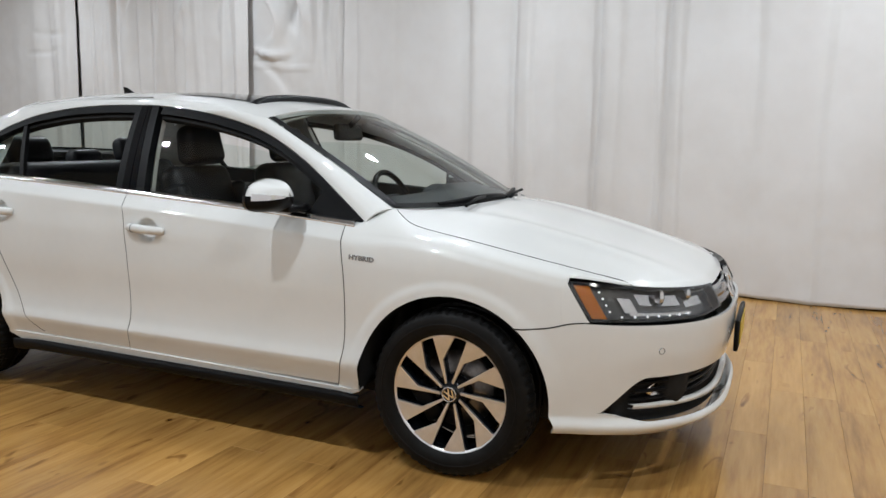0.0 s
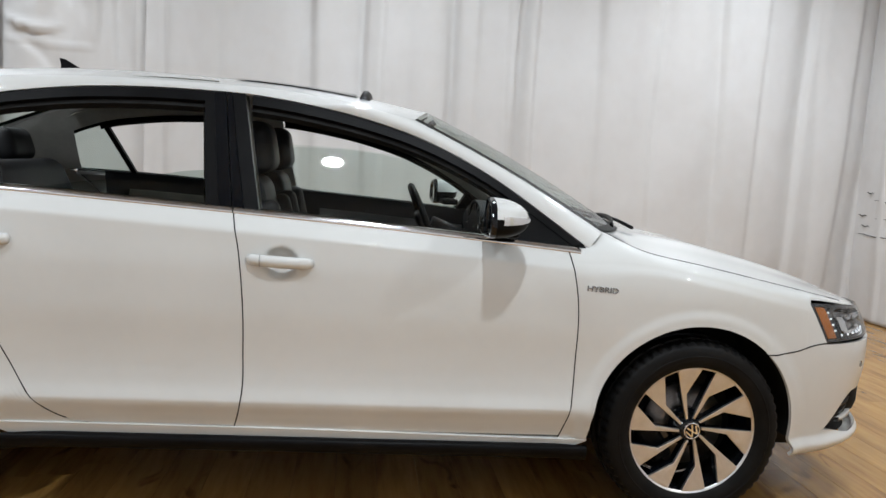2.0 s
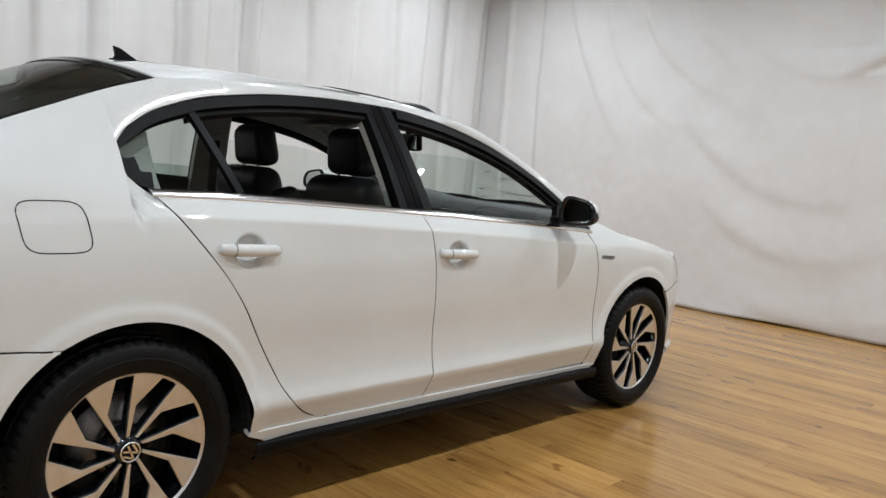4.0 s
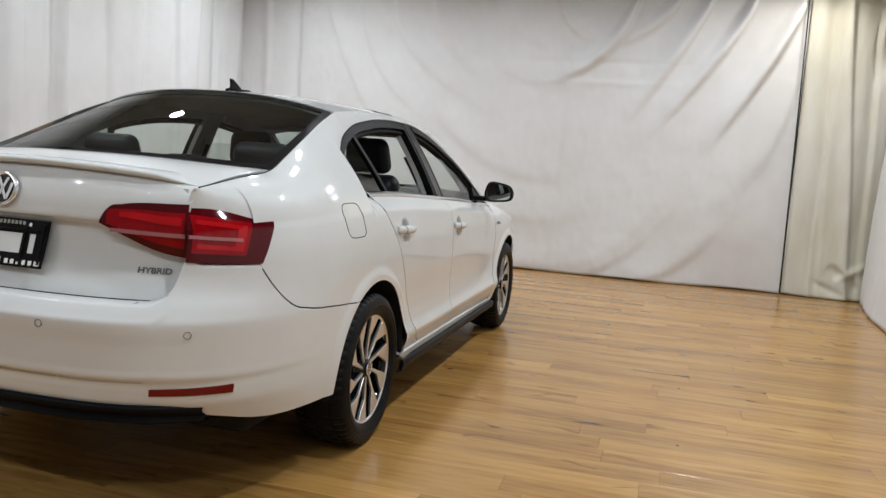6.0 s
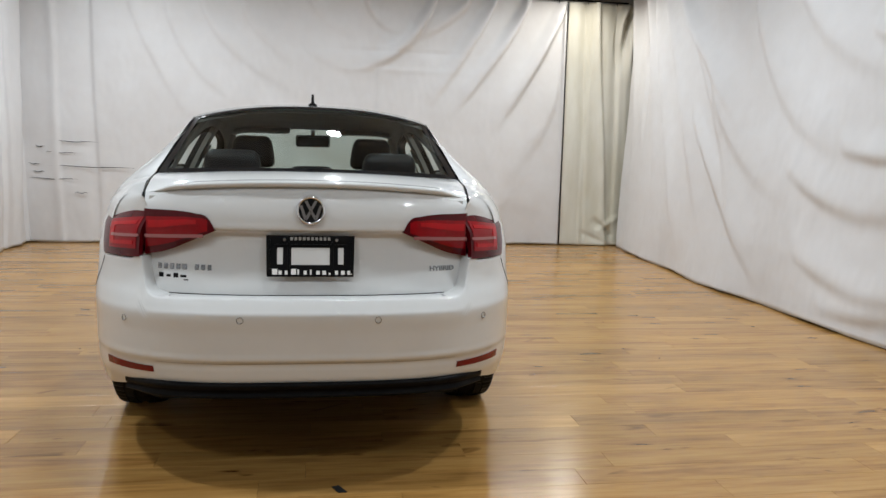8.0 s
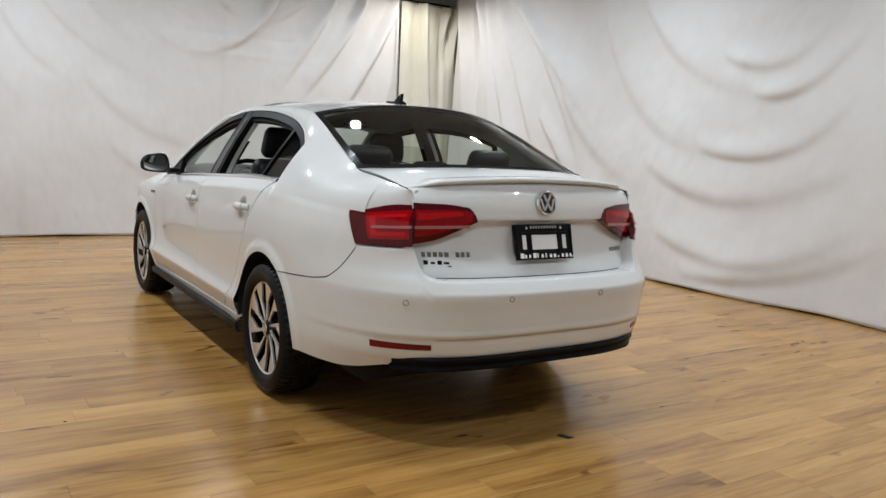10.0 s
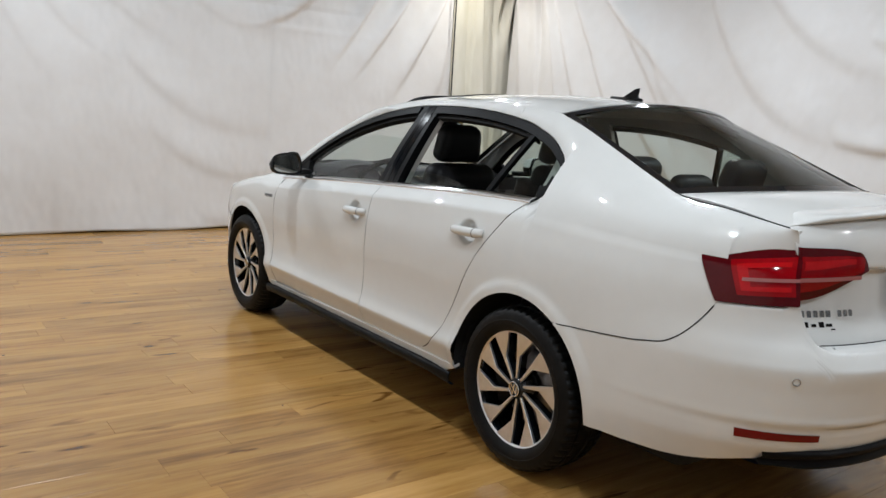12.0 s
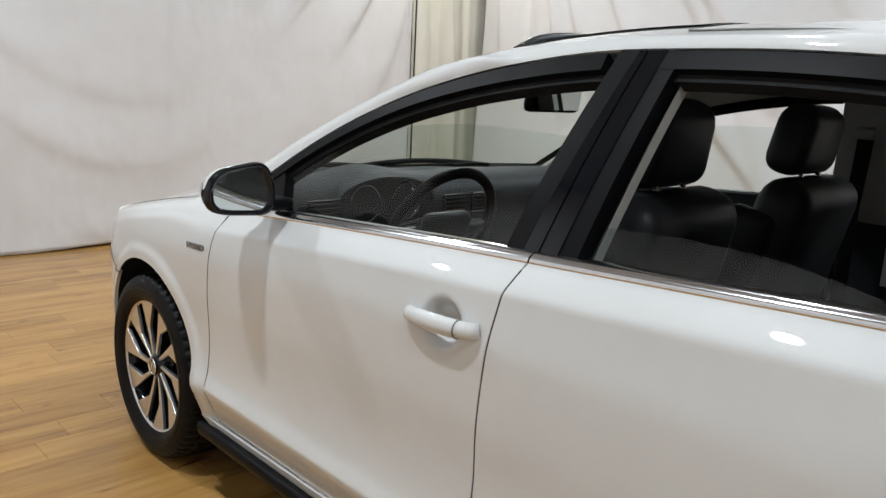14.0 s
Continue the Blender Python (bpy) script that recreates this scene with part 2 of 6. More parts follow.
def grid_data(P, flange=0.012, out=None, lift=0.0):
    """A smooth skin over a grid of points, with its rims folded inwards."""
    P = np.asarray(P, float)
    nu, nv = P.shape[:2]
    du, dv = np.gradient(P, axis=0), np.gradient(P, axis=1)
    N = np.cross(du, dv)
    ln = np.linalg.norm(N, axis=2, keepdims=True)
    N = N / np.maximum(ln, 1e-9)
    if out is None:
        c = P.reshape(-1, 3).mean(0)
        out = c - np.array([c[0] * 0.75, 0, 0.55])
    flip = (N.reshape(-1, 3) * ln.reshape(-1, 1)).sum(0) @ np.asarray(out, float) < 0
    if flip:
        N = -N
    P = P + N * lift
    V = [tuple(p) for p in P.reshape(-1, 3)]
    F = []
    for i in range(nu - 1):
        for j in range(nv - 1):
            q = (i * nv + j, (i + 1) * nv + j, (i + 1) * nv + j + 1, i * nv + j + 1)
            F.append(q[::-1] if flip else q)
    ns = len(F)
    if flange:
        ring = [(i, 0) for i in range(nu)] + [(nu - 1, j) for j in range(1, nv)] + [(i, nv - 1) for i in range(nu - 2, -1, -1)] + [(0, j) for j in range(nv - 2, 0, -1)]
        b0 = len(V)
        for i, j in ring:
            V.append(tuple(P[i, j]))
        for i, j in ring:
            V.append(tuple(P[i, j] - N[i, j] * flange))
        k = len(ring)
        for a in range(k):
            b = (a + 1) % k
            q = (b0 + a, b0 + b, b0 + k + b, b0 + k + a)
            F.append(q if flip else q[::-1])
    return V, F, ns


def mesh_from(parts, name="skin"):
    """One mesh out of several vertex and face lists, with the skins shaded smooth."""
    V, F, S = [], [], []
    for v, f, ns in parts:
        o = len(V)
        V += v
        F += [tuple(i + o for i in q) for q in f]
        S += [i < ns for i in range(len(f))]
    me = bpy.data.meshes.new(name)
    me.from_pydata(V, [], F)
    me.polygons.foreach_set("use_smooth", S)
    me.validate()
    return me


def skin(name, grids, material, parent, flange=0.012, out=None, lift=0.0, label="", side=1):
    """A panel out of one or more grids of points; side -1 mirrors it to the right of the car."""
    if not isinstance(grids, list):
        grids = [grids]
    res = []
    for G in grids:
        G = np.array(G, float)
        if side < 0:
            G[:, :, 1] *= -1
        o = out
        if o is not None and side < 0:
            o = (o[0], -o[1], o[2])
        res.append(grid_data(G, flange, o, lift))
    return part(name, mesh_from(res, name), material, parent, label)


def box(sx, sy, sz, bevel=0.01, seg=2, at=(0, 0, 0), rot=None):
    bm = bmesh.new()
    bmesh.ops.create_cube(bm, size=1)
    bmesh.ops.scale(bm, vec=(sx, sy, sz), verts=bm.verts)
    if bevel:
        bmesh.ops.bevel(bm, geom=bm.edges[:], offset=bevel, segments=seg, profile=0.5, affect="EDGES")
    if rot:
        bmesh.ops.rotate(bm, cent=(0, 0, 0), matrix=Euler([radians(a) for a in rot]).to_matrix(), verts=bm.verts)
    bmesh.ops.translate(bm, vec=at, verts=bm.verts)
    for f in bm.faces:
        f.smooth = seg > 1
    return bm


def join_bm(*bms):
    out = bmesh.new()
    for b in bms:
        me = bpy.data.meshes.new("t")
        b.to_mesh(me)
        b.free()
        out.from_mesh(me)
        bpy.data.meshes.remove(me)
    return out


def lathe(profile, steps=64, axis="y", closed=False):
    """Turns (radius, height) pairs round an axis."""
    V, F = [], []
    n = len(profile)
    for i in range(steps):
        a = 2 * math.pi * i / steps
        for r, h in profile:
            V.append((r * math.cos(a), h, r * math.sin(a)) if axis == "y" else (r * math.cos(a), r * math.sin(a), h))
    for i in range(steps):
        k = (i + 1) % steps
        for j in range(n - (0 if closed else 1)):
            l = (j + 1) % n
            F.append((i * n + j, i * n + l, k * n + l, k * n + j))
    me = bpy.data.meshes.new("lathe")
    me.from_pydata(V, [], F)
    me.polygons.foreach_set("use_smooth", [True] * len(F))
    bm = bmesh.new()
    bm.from_mesh(me)
    bmesh.ops.recalc_face_normals(bm, faces=bm.faces)
    return bm


def tube(points, radius, sides=10, flat=1.0):
    """A rod along points; flat squeezes it in height."""
    P = [Vector(p) for p in points]
    bm = bmesh.new()
    rings = []
    for i, p in enumerate(P):
        d = (P[min(i + 1, len(P) - 1)] - P[max(i - 1, 0)]).normalized()
        up = Vector((0, 0, 1)) if abs(d.z) < 0.9 else Vector((0, 1, 0))
        a = d.cross(up).normalized()
        b = a.cross(d).normalized()
        r = radius(i / (len(P) - 1)) if callable(radius) else radius
        rings.append([bm.verts.new(p + a * math.cos(2 * math.pi * k / sides) * r + b * math.sin(2 * math.pi * k / sides) * r * flat) for k in range(sides)])
    for i in range(len(rings) - 1):
        for k in range(sides):
            f = bm.faces.new((rings[i][k], rings[i][(k + 1) % sides], rings[i + 1][(k + 1) % sides], rings[i + 1][k]))
            f.smooth = True
    bm.faces.new(rings[0])
    bm.faces.new(rings[-1][::-1])
    bmesh.ops.recalc_face_normals(bm, faces=bm.faces)
    return bm


def plate(poly, depth, at=lambda a, b, d: (a, b, d), bevel=0.0):
    """A flat polygon (a, b) given thickness; at() sets it in space."""
    bm = bmesh.new()
    lo = [bm.verts.new((a, b, 0)) for a, b in poly]
    f = bm.faces.new(lo)
    g = bmesh.ops.extrude_face_region(bm, geom=[f])
    bmesh.ops.translate(bm, vec=(0, 0, depth), verts=[v for v in g["geom"] if isinstance(v, bmesh.types.BMVert)])
    bmesh.ops.recalc_face_normals(bm, faces=bm.faces)
    if bevel:
        top = [e for e in bm.edges if all(abs(v.co.z - depth) < 1e-6 for v in e.verts)]
        bmesh.ops.bevel(bm, geom=top, offset=bevel, segments=2, profile=0.5, affect="EDGES")
    for v in bm.verts:
        v.co = at(v.co.x, v.co.y, v.co.z)
    bmesh.ops.recalc_face_normals(bm, faces=bm.faces)
    return bm


def letters(text, size, depth, m):
    """Raised lettering in the built-in font, set at the pose m."""
    cu = bpy.data.curves.new("lettering", "FONT")
    cu.body, cu.size, cu.extrude, cu.align_x, cu.align_y = text, size, depth / 2, "CENTER", "CENTER"
    cu.offset, cu.resolution_u = size * 0.018, 3
    tmp = bpy.data.objects.new("lettering", cu)
    scene.collection.objects.link(tmp)
    dg = bpy.context.evaluated_depsgraph_get()
    me = bpy.data.meshes.new_from_object(tmp.evaluated_get(dg))
    bpy.data.objects.remove(tmp)
    bpy.data.curves.remove(cu)
    me.transform(m)
    me.materials.clear()
    return me


# ---- the room ----
FRONT_X, BACK_X, LEFT_Y, RIGHT_Y = 4.85, -7.6, 3.30, -3.84


def slab(name, sx, sy, sz, at, material, label):
    ob = part(name, box(sx, sy, sz, 0, 1, at), material)
    return tagged(ob, label, name.split("_")[0], kind="structure")


floor = slab("floor", 14.6, 9.8, 0.2, (-1.3, -0.4, -0.115), BLACK_MATTE, "oak-look laminate plank floor with a satin sheen")
slab("ceiling", 14.6, 9.8, 0.2, (-1.3, -0.4, CEILING_Z + 0.1), CEILING, "dark grey painted ceiling above the curtains")
slab("wall_front", 0.2, 9.6, CEILING_Z, (FRONT_X + 0.35, -0.3, CEILING_Z / 2), WALL, "plain wall behind the hanging curtains")
# the back wall is never in view; its grey darkens the car's reflections
slab("wall_back", 0.2, 9.6, CEILING_Z, (BACK_X - 0.35, -0.3, CEILING_Z / 2), CEILING, "unseen plain grey wall closing the room")
slab("wall_left", 14.6, 0.2, CEILING_Z, (-1.3, LEFT_Y + 0.35, CEILING_Z / 2), WALL, "plain wall behind the hanging curtains")
slab("wall_right", 14.6, 0.2, CEILING_Z, (-1.3, RIGHT_Y - 0.55, CEILING_Z / 2), WALL, "plain wall behind the hanging curtains")


def fold_relief(S, Z, folds):
    """Pulled folds: each a curve through start, bend and end (along, height), with its depth and width; sharp on the upper side."""
    D = np.zeros(np.broadcast(S, Z).shape)
    for p0, p1, p2, dep, wid in folds:
        c1 = [2 * b - 0.5 * (a + c) for a, b, c in zip(p0, p1, p2)]
        best, side, at = np.full(D.shape, 9.0), np.zeros(D.shape), np.zeros(D.shape)
        for t in np.linspace(0, 1, 22):
            x, z = [(1 - t) ** 2 * a + 2 * t * (1 - t) * b + t * t * c for a, b, c in zip(p0, c1, p2)]
            tx, tz = [2 * (1 - t) * (b - a) + 2 * t * (c - b) for a, b, c in zip(p0, c1, p2)]
            n = math.hypot(tx, tz)
            u, v = ((S - x) * tx + (Z - z) * tz) / n, ((Z - z) * tx - (S - x) * tz) / n
            d = np.hypot(u, v)
            near = d < best
            best, side, at = np.where(near, d, best), np.where(near, v, side), np.where(near, np.clip(t + u / n, 0, 1), at)
        off = np.where((at <= 0) | (at >= 1), best, np.abs(side))
        x = side * (1 if p2[0] > p0[0] else -1) / wid
        w = wid * (0.6 + 0.9 * at) * (1.0 + 0.5 * np.tanh(2 * x))
        D = D + dep * np.exp(-(off / w) ** 2) * np.minimum(1, 0.45 + 4 * at) * (1 - at ** 2) ** 1.2
    return D


def curtain(name, a, b, top, label, material, folds, depth, seed, pulls=(), creases=(), hem=0.012, flare=(0, 0, 1), stripes=()):
    """A hanging sheet from point a to point b. folds: pleats a metre; pulls: drawn folds for fold_relief;
    creases: wrinkles (along, height, length, depth, width, slant); stripes: upright folds (along, depth, width, lean)."""
    a, b = Vector((*a, 0)), Vector((*b, 0))
    along, width = (b - a).normalized(), (b - a).length
    away = Vector((along.y, -along.x, 0))
    nu, nv = max(int(width * 66), 24), 120
    rs = random.Random(seed)
    pleats, s = [], rs.uniform(0, 0.4 / folds)
    while s < width:
        w = rs.uniform(0.10, 0.42) / folds
        pleats.append((s, rs.uniform(-0.07, 0.045), rs.choice((-1, 1)) * rs.uniform(0.35, 1.0), w * rs.uniform(0.12, 0.5), w, rs.uniform(0, 6.28), rs.uniform(-0.5, 0.7)))
        s += rs.uniform(0.35, 1.5) / folds
    ph = [rs.uniform(0, 6.28) for _ in range(4)]
    S = np.linspace(0, width, nu + 1)[:, None]
    Z = np.linspace(hem, top, nv + 1)[None, :]
    k = Z / top
    D = 0.30 * depth * np.sin(6.283 * folds * 0.45 * S + ph[0] + 0.3 * np.sin(1.1 * Z)) + 0.0 * Z
    for s0, lean, dep, w1, w2, p, grow in pleats:
        c = s0 + lean * (Z - 1.5) / 1.5 + 0.012 * np.sin(2.3 * Z + p)
        e = S - c
        w = np.where(e < 0, w1, w2) if dep > 0 else np.where(e < 0, w2, w1)
        D = D + depth * dep * np.exp(-(e / w) ** 2) * (1 + grow * (k - 0.5))
    for s0, dep, wid, lean in stripes:
        e = S - (s0 + lean * (Z - 2.2) + 0.01 * np.sin(2.1 * Z + s0 * 5))
        D = D + dep * np.exp(-(e / np.where(e < 0, wid * 0.5, wid * 1.5)) ** 2) * (0.45 + 0.55 * k)
    D = D + fold_relief(S, Z, pulls)
    for s0, z0, length, dep, wid, slant in creases:
        ds, dz = S - s0, Z - z0
        u, v = ds * math.cos(slant) + dz * math.sin(slant), -ds * math.sin(slant) + dz * math.cos(slant)
        w = np.where(v > 0, wid * 0.5, wid * 1.3)
        D = D + dep * np.exp(-(v / w) ** 2) * np.clip(1 - (u / length) ** 2, 0, 1)
    D = D + 0.025 * np.clip(1 - Z / 0.5, 0, 1) * np.sin(3.1 * S + ph[1])
    fade = np.clip((S - flare[1] - 4.0) / 2.6, 0, 1) if flare[0] else 0.0
    D = D - np.clip((S - flare[1]) / flare[2], 0, 1) * (1 - fade) * flare[0] * (1 - 1.4 * k) + fade * (0.03 + 0.16 * k)
    wr = np.array([[0.012 * noise.noise((s * 1.5, z * 1.2, seed * 3.7)) + 0.006 * noise.noise((s * 5.1, z * 3.9, seed)) + 0.0022 * noise.noise((s * 15.0, z * 9.0, seed)) for z in Z[0]] for s in S[:, 0]])
    D = D + wr
    P = np.zeros((nu + 1, nv + 1, 3))
    for i in range(3):
        P[:, :, i] = a[i] + along[i] * S + away[i] * D
    P[:, :, 2] = Z + np.where(Z <= hem + 1e-6, 0.006 * np.sin(5 * S + ph[2]), 0)
    v, f, ns = grid_data(P, 0.0, tuple(away))
    me = mesh_from([(v, f, ns)], name)
    me.materials.append(material)
    ob = new(name, me)
    mod = ob.modifiers.new("cloth", "SOLIDIFY")
    mod.thickness = 0.004
    return tagged(ob, label, "curtain", group="curtains round the room")


TOP = 3.13
# left side, in front-to-back order along x
curtain("curtain", (4.80, LEFT_Y - 0.05), (-1.58, LEFT_Y - 0.05), 3.5, "long white fabric curtain in soft vertical folds", CURTAIN, 1.1, 0.034, 3,
        stripes=((6.25, 0.08, 0.10, 0.02), (5.80, -0.05, 0.12, 0.0), (5.10, 0.07, 0.09, 0.03), (4.66, 0.10, 0.07, 0.01), (4.50, -0.05, 0.05, 0.0), (3.92, 0.11, 0.07, 0.0), (3.75, -0.05, 0.08, 0.0), (3.34, 0.07, 0.06, -0.02), (3.24, -0.06, 0.05, 0.0), (2.70, 0.05, 0.12, 0.02), (2.2, -0.06, 0.10, 0.0), (1.6, 0.07, 0.08, 0.02), (1.25, -0.05, 0.07, 0.0), (0.8, 0.08, 0.08, -0.03), (0.4, -0.05, 0.08, -0.04), (0.15, 0.06, 0.05, -0.04)))
curtain("curtain", (-1.40, LEFT_Y + 0.05), (-2.78, LEFT_Y + 0.05), 3.5, "crumpled white curtain panel bunched beside its neighbours", CURTAIN, 1.5, 0.03, 8,
        pulls=(((1.22, 2.75), (0.98, 2.35), (1.18, 2.10), -0.10, 0.06), ((1.10, 2.95), (0.86, 2.55), (0.92, 2.15), 0.09, 0.06), ((0.95, 2.90), (0.70, 2.50), (0.66, 2.20), -0.09, 0.05), ((0.78, 2.70), (0.84, 2.40), (0.74, 2.25), 0.08, 0.04), ((1.25, 2.08), (1.0, 2.02), (0.80, 2.07), -0.06, 0.03), ((0.58, 2.9), (0.56, 2.3), (0.60, 1.9), -0.07, 0.04), ((0.40, 2.9), (0.42, 2.3), (0.36, 1.6), 0.07, 0.05), ((0.22, 2.9), (0.25, 2.2), (0.2, 1.2), -0.07, 0.05), ((1.2, 1.95), (0.9, 1.7), (0.75, 1.2), 0.03, 0.06)),
        creases=((0.95, 1.92, 0.4, -0.03, 0.015, 0.05), (0.9, 1.5, 0.4, -0.02, 0.012, -0.04)))
curtain("curtain", (-2.66, LEFT_Y - 0.04), (-4.97, LEFT_Y - 0.04), 3.5, "white curtain in close narrow vertical folds", CURTAIN, 3.2, 0.050, 12,
        stripes=((0.12, -0.06, 0.04, 0.0), (0.23, 0.07, 0.04, 0.05), (0.62, -0.06, 0.05, 0.04), (0.98, 0.08, 0.04, -0.02), (1.20, -0.07, 0.04, 0.02), (1.50, 0.08, 0.05, 0.0), (1.84, -0.07, 0.04, 0.0), (2.10, 0.07, 0.04, 0.03)),
        pulls=(((0.30, 2.7), (0.42, 2.45), (0.36, 2.2), 0.05, 0.03), ((0.75, 2.6), (0.85, 2.35), (0.80, 2.15), -0.05, 0.04), ((1.55, 2.75), (1.66, 2.5), (1.60, 2.3), 0.05, 0.04)))
curtain("curtain", (-5.08, LEFT_Y + 0.01), (BACK_X, LEFT_Y + 0.02), 3.5, "plain white curtain with shallow folds", CURTAIN, 1.4, 0.04, 15,
        stripes=((0.2, -0.05, 0.05, 0.0), (0.45, 0.06, 0.06, 0.03)), creases=((0.40, 2.35, 0.3, 0.02, 0.02, 0.05), (0.5, 2.15, 0.35, 0.02, 0.02, -0.05)))
# front
curtain("curtain", (FRONT_X - 0.05, -3.20), (FRONT_X - 0.22, LEFT_Y + 0.08), TOP, "white curtain hung from hooks with slanting drape folds", CURTAIN, 0.5, 0.02, 21,
        pulls=(((0.04, 3.10), (0.42, 2.30), (0.97, 1.45), -0.135, 0.075), ((0.53, 3.12), (0.84, 2.52), (1.55, 1.60), -0.15, 0.062), ((0.96, 3.12), (1.24, 2.57), (1.80, 1.75), -0.15, 0.062), ((1.28, 3.12), (1.56, 2.80), (2.02, 2.58), -0.09, 0.065), ((1.72, 3.12), (2.11, 2.46), (2.75, 2.18), -0.13, 0.065),
               ((4.00, 3.12), (3.85, 2.58), (3.15, 2.10), -0.028, 0.10), ((4.50, 3.12), (4.20, 2.40), (3.20, 1.80), -0.031, 0.10), ((4.93, 3.12), (4.58, 2.15), (3.75, 1.60), -0.028, 0.10), ((5.40, 3.12), (5.01, 2.15), (4.50, 1.40), -0.025, 0.09), ((2.62, 3.12), (2.37, 2.72), (2.0, 2.72), -0.040, 0.07), ((3.3, 3.12), (3.05, 2.75), (2.55, 2.55), -0.022, 0.09))
              + (((3.90, 1.76), (2.88, 1.15), (1.75, 1.52), -0.019, 0.18), ((3.67, 1.05), (2.65, 0.65), (1.50, 1.28), -0.021, 0.18), ((3.10, 0.14), (1.95, 0.30), (1.25, 1.35), -0.022, 0.17), ((2.14, 0.06), (1.56, 0.45), (0.95, 1.30), -0.025, 0.15), ((1.5, 0.06), (1.0, 0.35), (0.4, 1.2), -0.025, 0.14), ((0.10, 2.2), (0.40, 1.35), (1.1, 0.7), -0.025, 0.14), ((3.30, 2.42), (2.54, 2.16), (1.62, 2.40), -0.015, 0.14)),
        creases=((2.1, 2.40, 1.1, 0.010, 0.03, 0.0), (2.1, 2.18, 1.1, -0.008, 0.03, 0.0)), stripes=((5.75, 0.04, 0.06, 0.02), (6.15, -0.04, 0.05, 0.02)))
curtain("curtain", (FRONT_X - 0.06, -4.16), (FRONT_X - 0.03, -3.21), TOP, "yellowed curtain panel with a gathered corner", CURTAIN_OLD, 2.4, 0.030, 27,
        stripes=((0.50, -0.07, 0.05, 0.08), (0.70, 0.04, 0.05, 0.03), (0.28, 0.05, 0.05, 0.02)),
        pulls=(((0.02, 3.1), (0.10, 2.6), (0.06, 2.1), -0.110, 0.04), ((0.08, 3.1), (0.17, 2.7), (0.14, 2.3), 0.100, 0.04), ((0.16, 3.1), (0.25, 2.8), (0.22, 2.4), -0.100, 0.04), ((0.26, 3.1), (0.30, 2.6), (0.20, 2.2), 0.060, 0.04)),
        creases=((0.35, 0.25, 0.2, 0.05, 0.05, 0.7), (0.3, 0.3, 0.2, -0.04, 0.04, -0.6), (0.5, 0.12, 0.2, 0.03, 0.04, 0.4)))
# right
curtain("curtain", (-7.6, RIGHT_Y + 0.02), (4.66, RIGHT_Y - 0.06), 3.5, "white curtain with long slanting folds and small marks", CURTAIN, 0.45, 0.025, 33,
        pulls=(((12.2, 3.4), (12.05, 2.4), (11.9, 1.0), -0.118, 0.06), ((12.0, 3.4), (11.75, 2.5), (11.55, 1.2), 0.104, 0.06), ((11.8, 3.4), (11.35, 2.2), (11.0, 0.6), -0.104, 0.07), ((11.6, 3.4), (10.85, 1.6), (10.05, 0.12), -0.060, 0.09), ((11.4, 3.4), (10.35, 1.7), (9.55, 0.40), -0.060, 0.10), ((11.2, 3.3), (9.75, 2.15), (9.0, 1.45), -0.069, 0.11), ((10.6, 2.9), (9.55, 1.65), (8.85, 0.35), -0.052, 0.11), ((10.0, 1.6), (9.15, 0.75), (8.40, 0.08), -0.049, 0.11), ((9.70, 2.15), (9.08, 1.34), (8.10, 0.90), -0.039, 0.14))
              + (((9.1, 2.8), (8.31, 1.64), (7.15, 1.32), -0.035, 0.15), ((8.6, 2.9), (7.80, 2.08), (6.70, 1.86), -0.032, 0.14), ((7.6, 1.32), (6.73, 1.38), (6.20, 2.0), -0.041, 0.11), ((8.2, 1.15), (7.06, 0.93), (5.90, 1.55), -0.035, 0.16), ((8.0, 0.5), (6.72, 0.44), (5.80, 1.30), -0.032, 0.16), ((7.6, 0.16), (6.51, 0.37), (5.6, 0.95), -0.030, 0.14), ((7.1, 1.8), (6.60, 1.93), (6.15, 2.5), -0.041, 0.09), ((7.45, 2.15), (6.92, 2.08), (6.5, 2.45), -0.037, 0.09), ((6.4, 3.3), (5.4, 2.0), (4.2, 1.3), -0.032, 0.15), ((5.4, 3.3), (4.5, 1.8), (3.2, 1.0), -0.032, 0.15)),
        flare=(0.16, 5.5, 2.5))

def curtain_rail(y0, y1):
    rail = thing("curtain_rail", "thin dark rail with hooks along the curtain top", "rail", (FRONT_X - 0.06, y0, TOP + 0.01))
    part("rod", tube([(0.02, 0, 0.012), (0.02 - 0.1, y1 - y0, 0.012)], 0.011, 8), BLACK_SATIN, rail)
    for i in range(18):
        s = (i + 0.4) / 18
        part("hook", tube([(0.02 - 0.1 * s, (y1 - y0) * s, 0.02), (0.005 - 0.1 * s, (y1 - y0) * s, 0.0), (-0.002 - 0.1 * s, (y1 - y0) * s, -0.035)], 0.004, 6), BLACK_SATIN, rail)


curtain_rail(-4.0, 3.0)


def hem_seam(x, y, lean):
    """A thin dark tube drawn as the shade where two curtain panels overlap."""
    me = tube([(0, 0, 0.03), (-lean * 0.3, lean * 0.4, 1.5), (-lean, lean, TOP - 0.02)], 0.009, 6)
    ob = part("hanging_cord", me, DARK)
    ob.location = (x, y, 0)
    return tagged(ob, "thin dark strip drawn as the shade where two curtains overlap", "cord")


hem_seam(FRONT_X - 0.10, -3.195, 0.03)


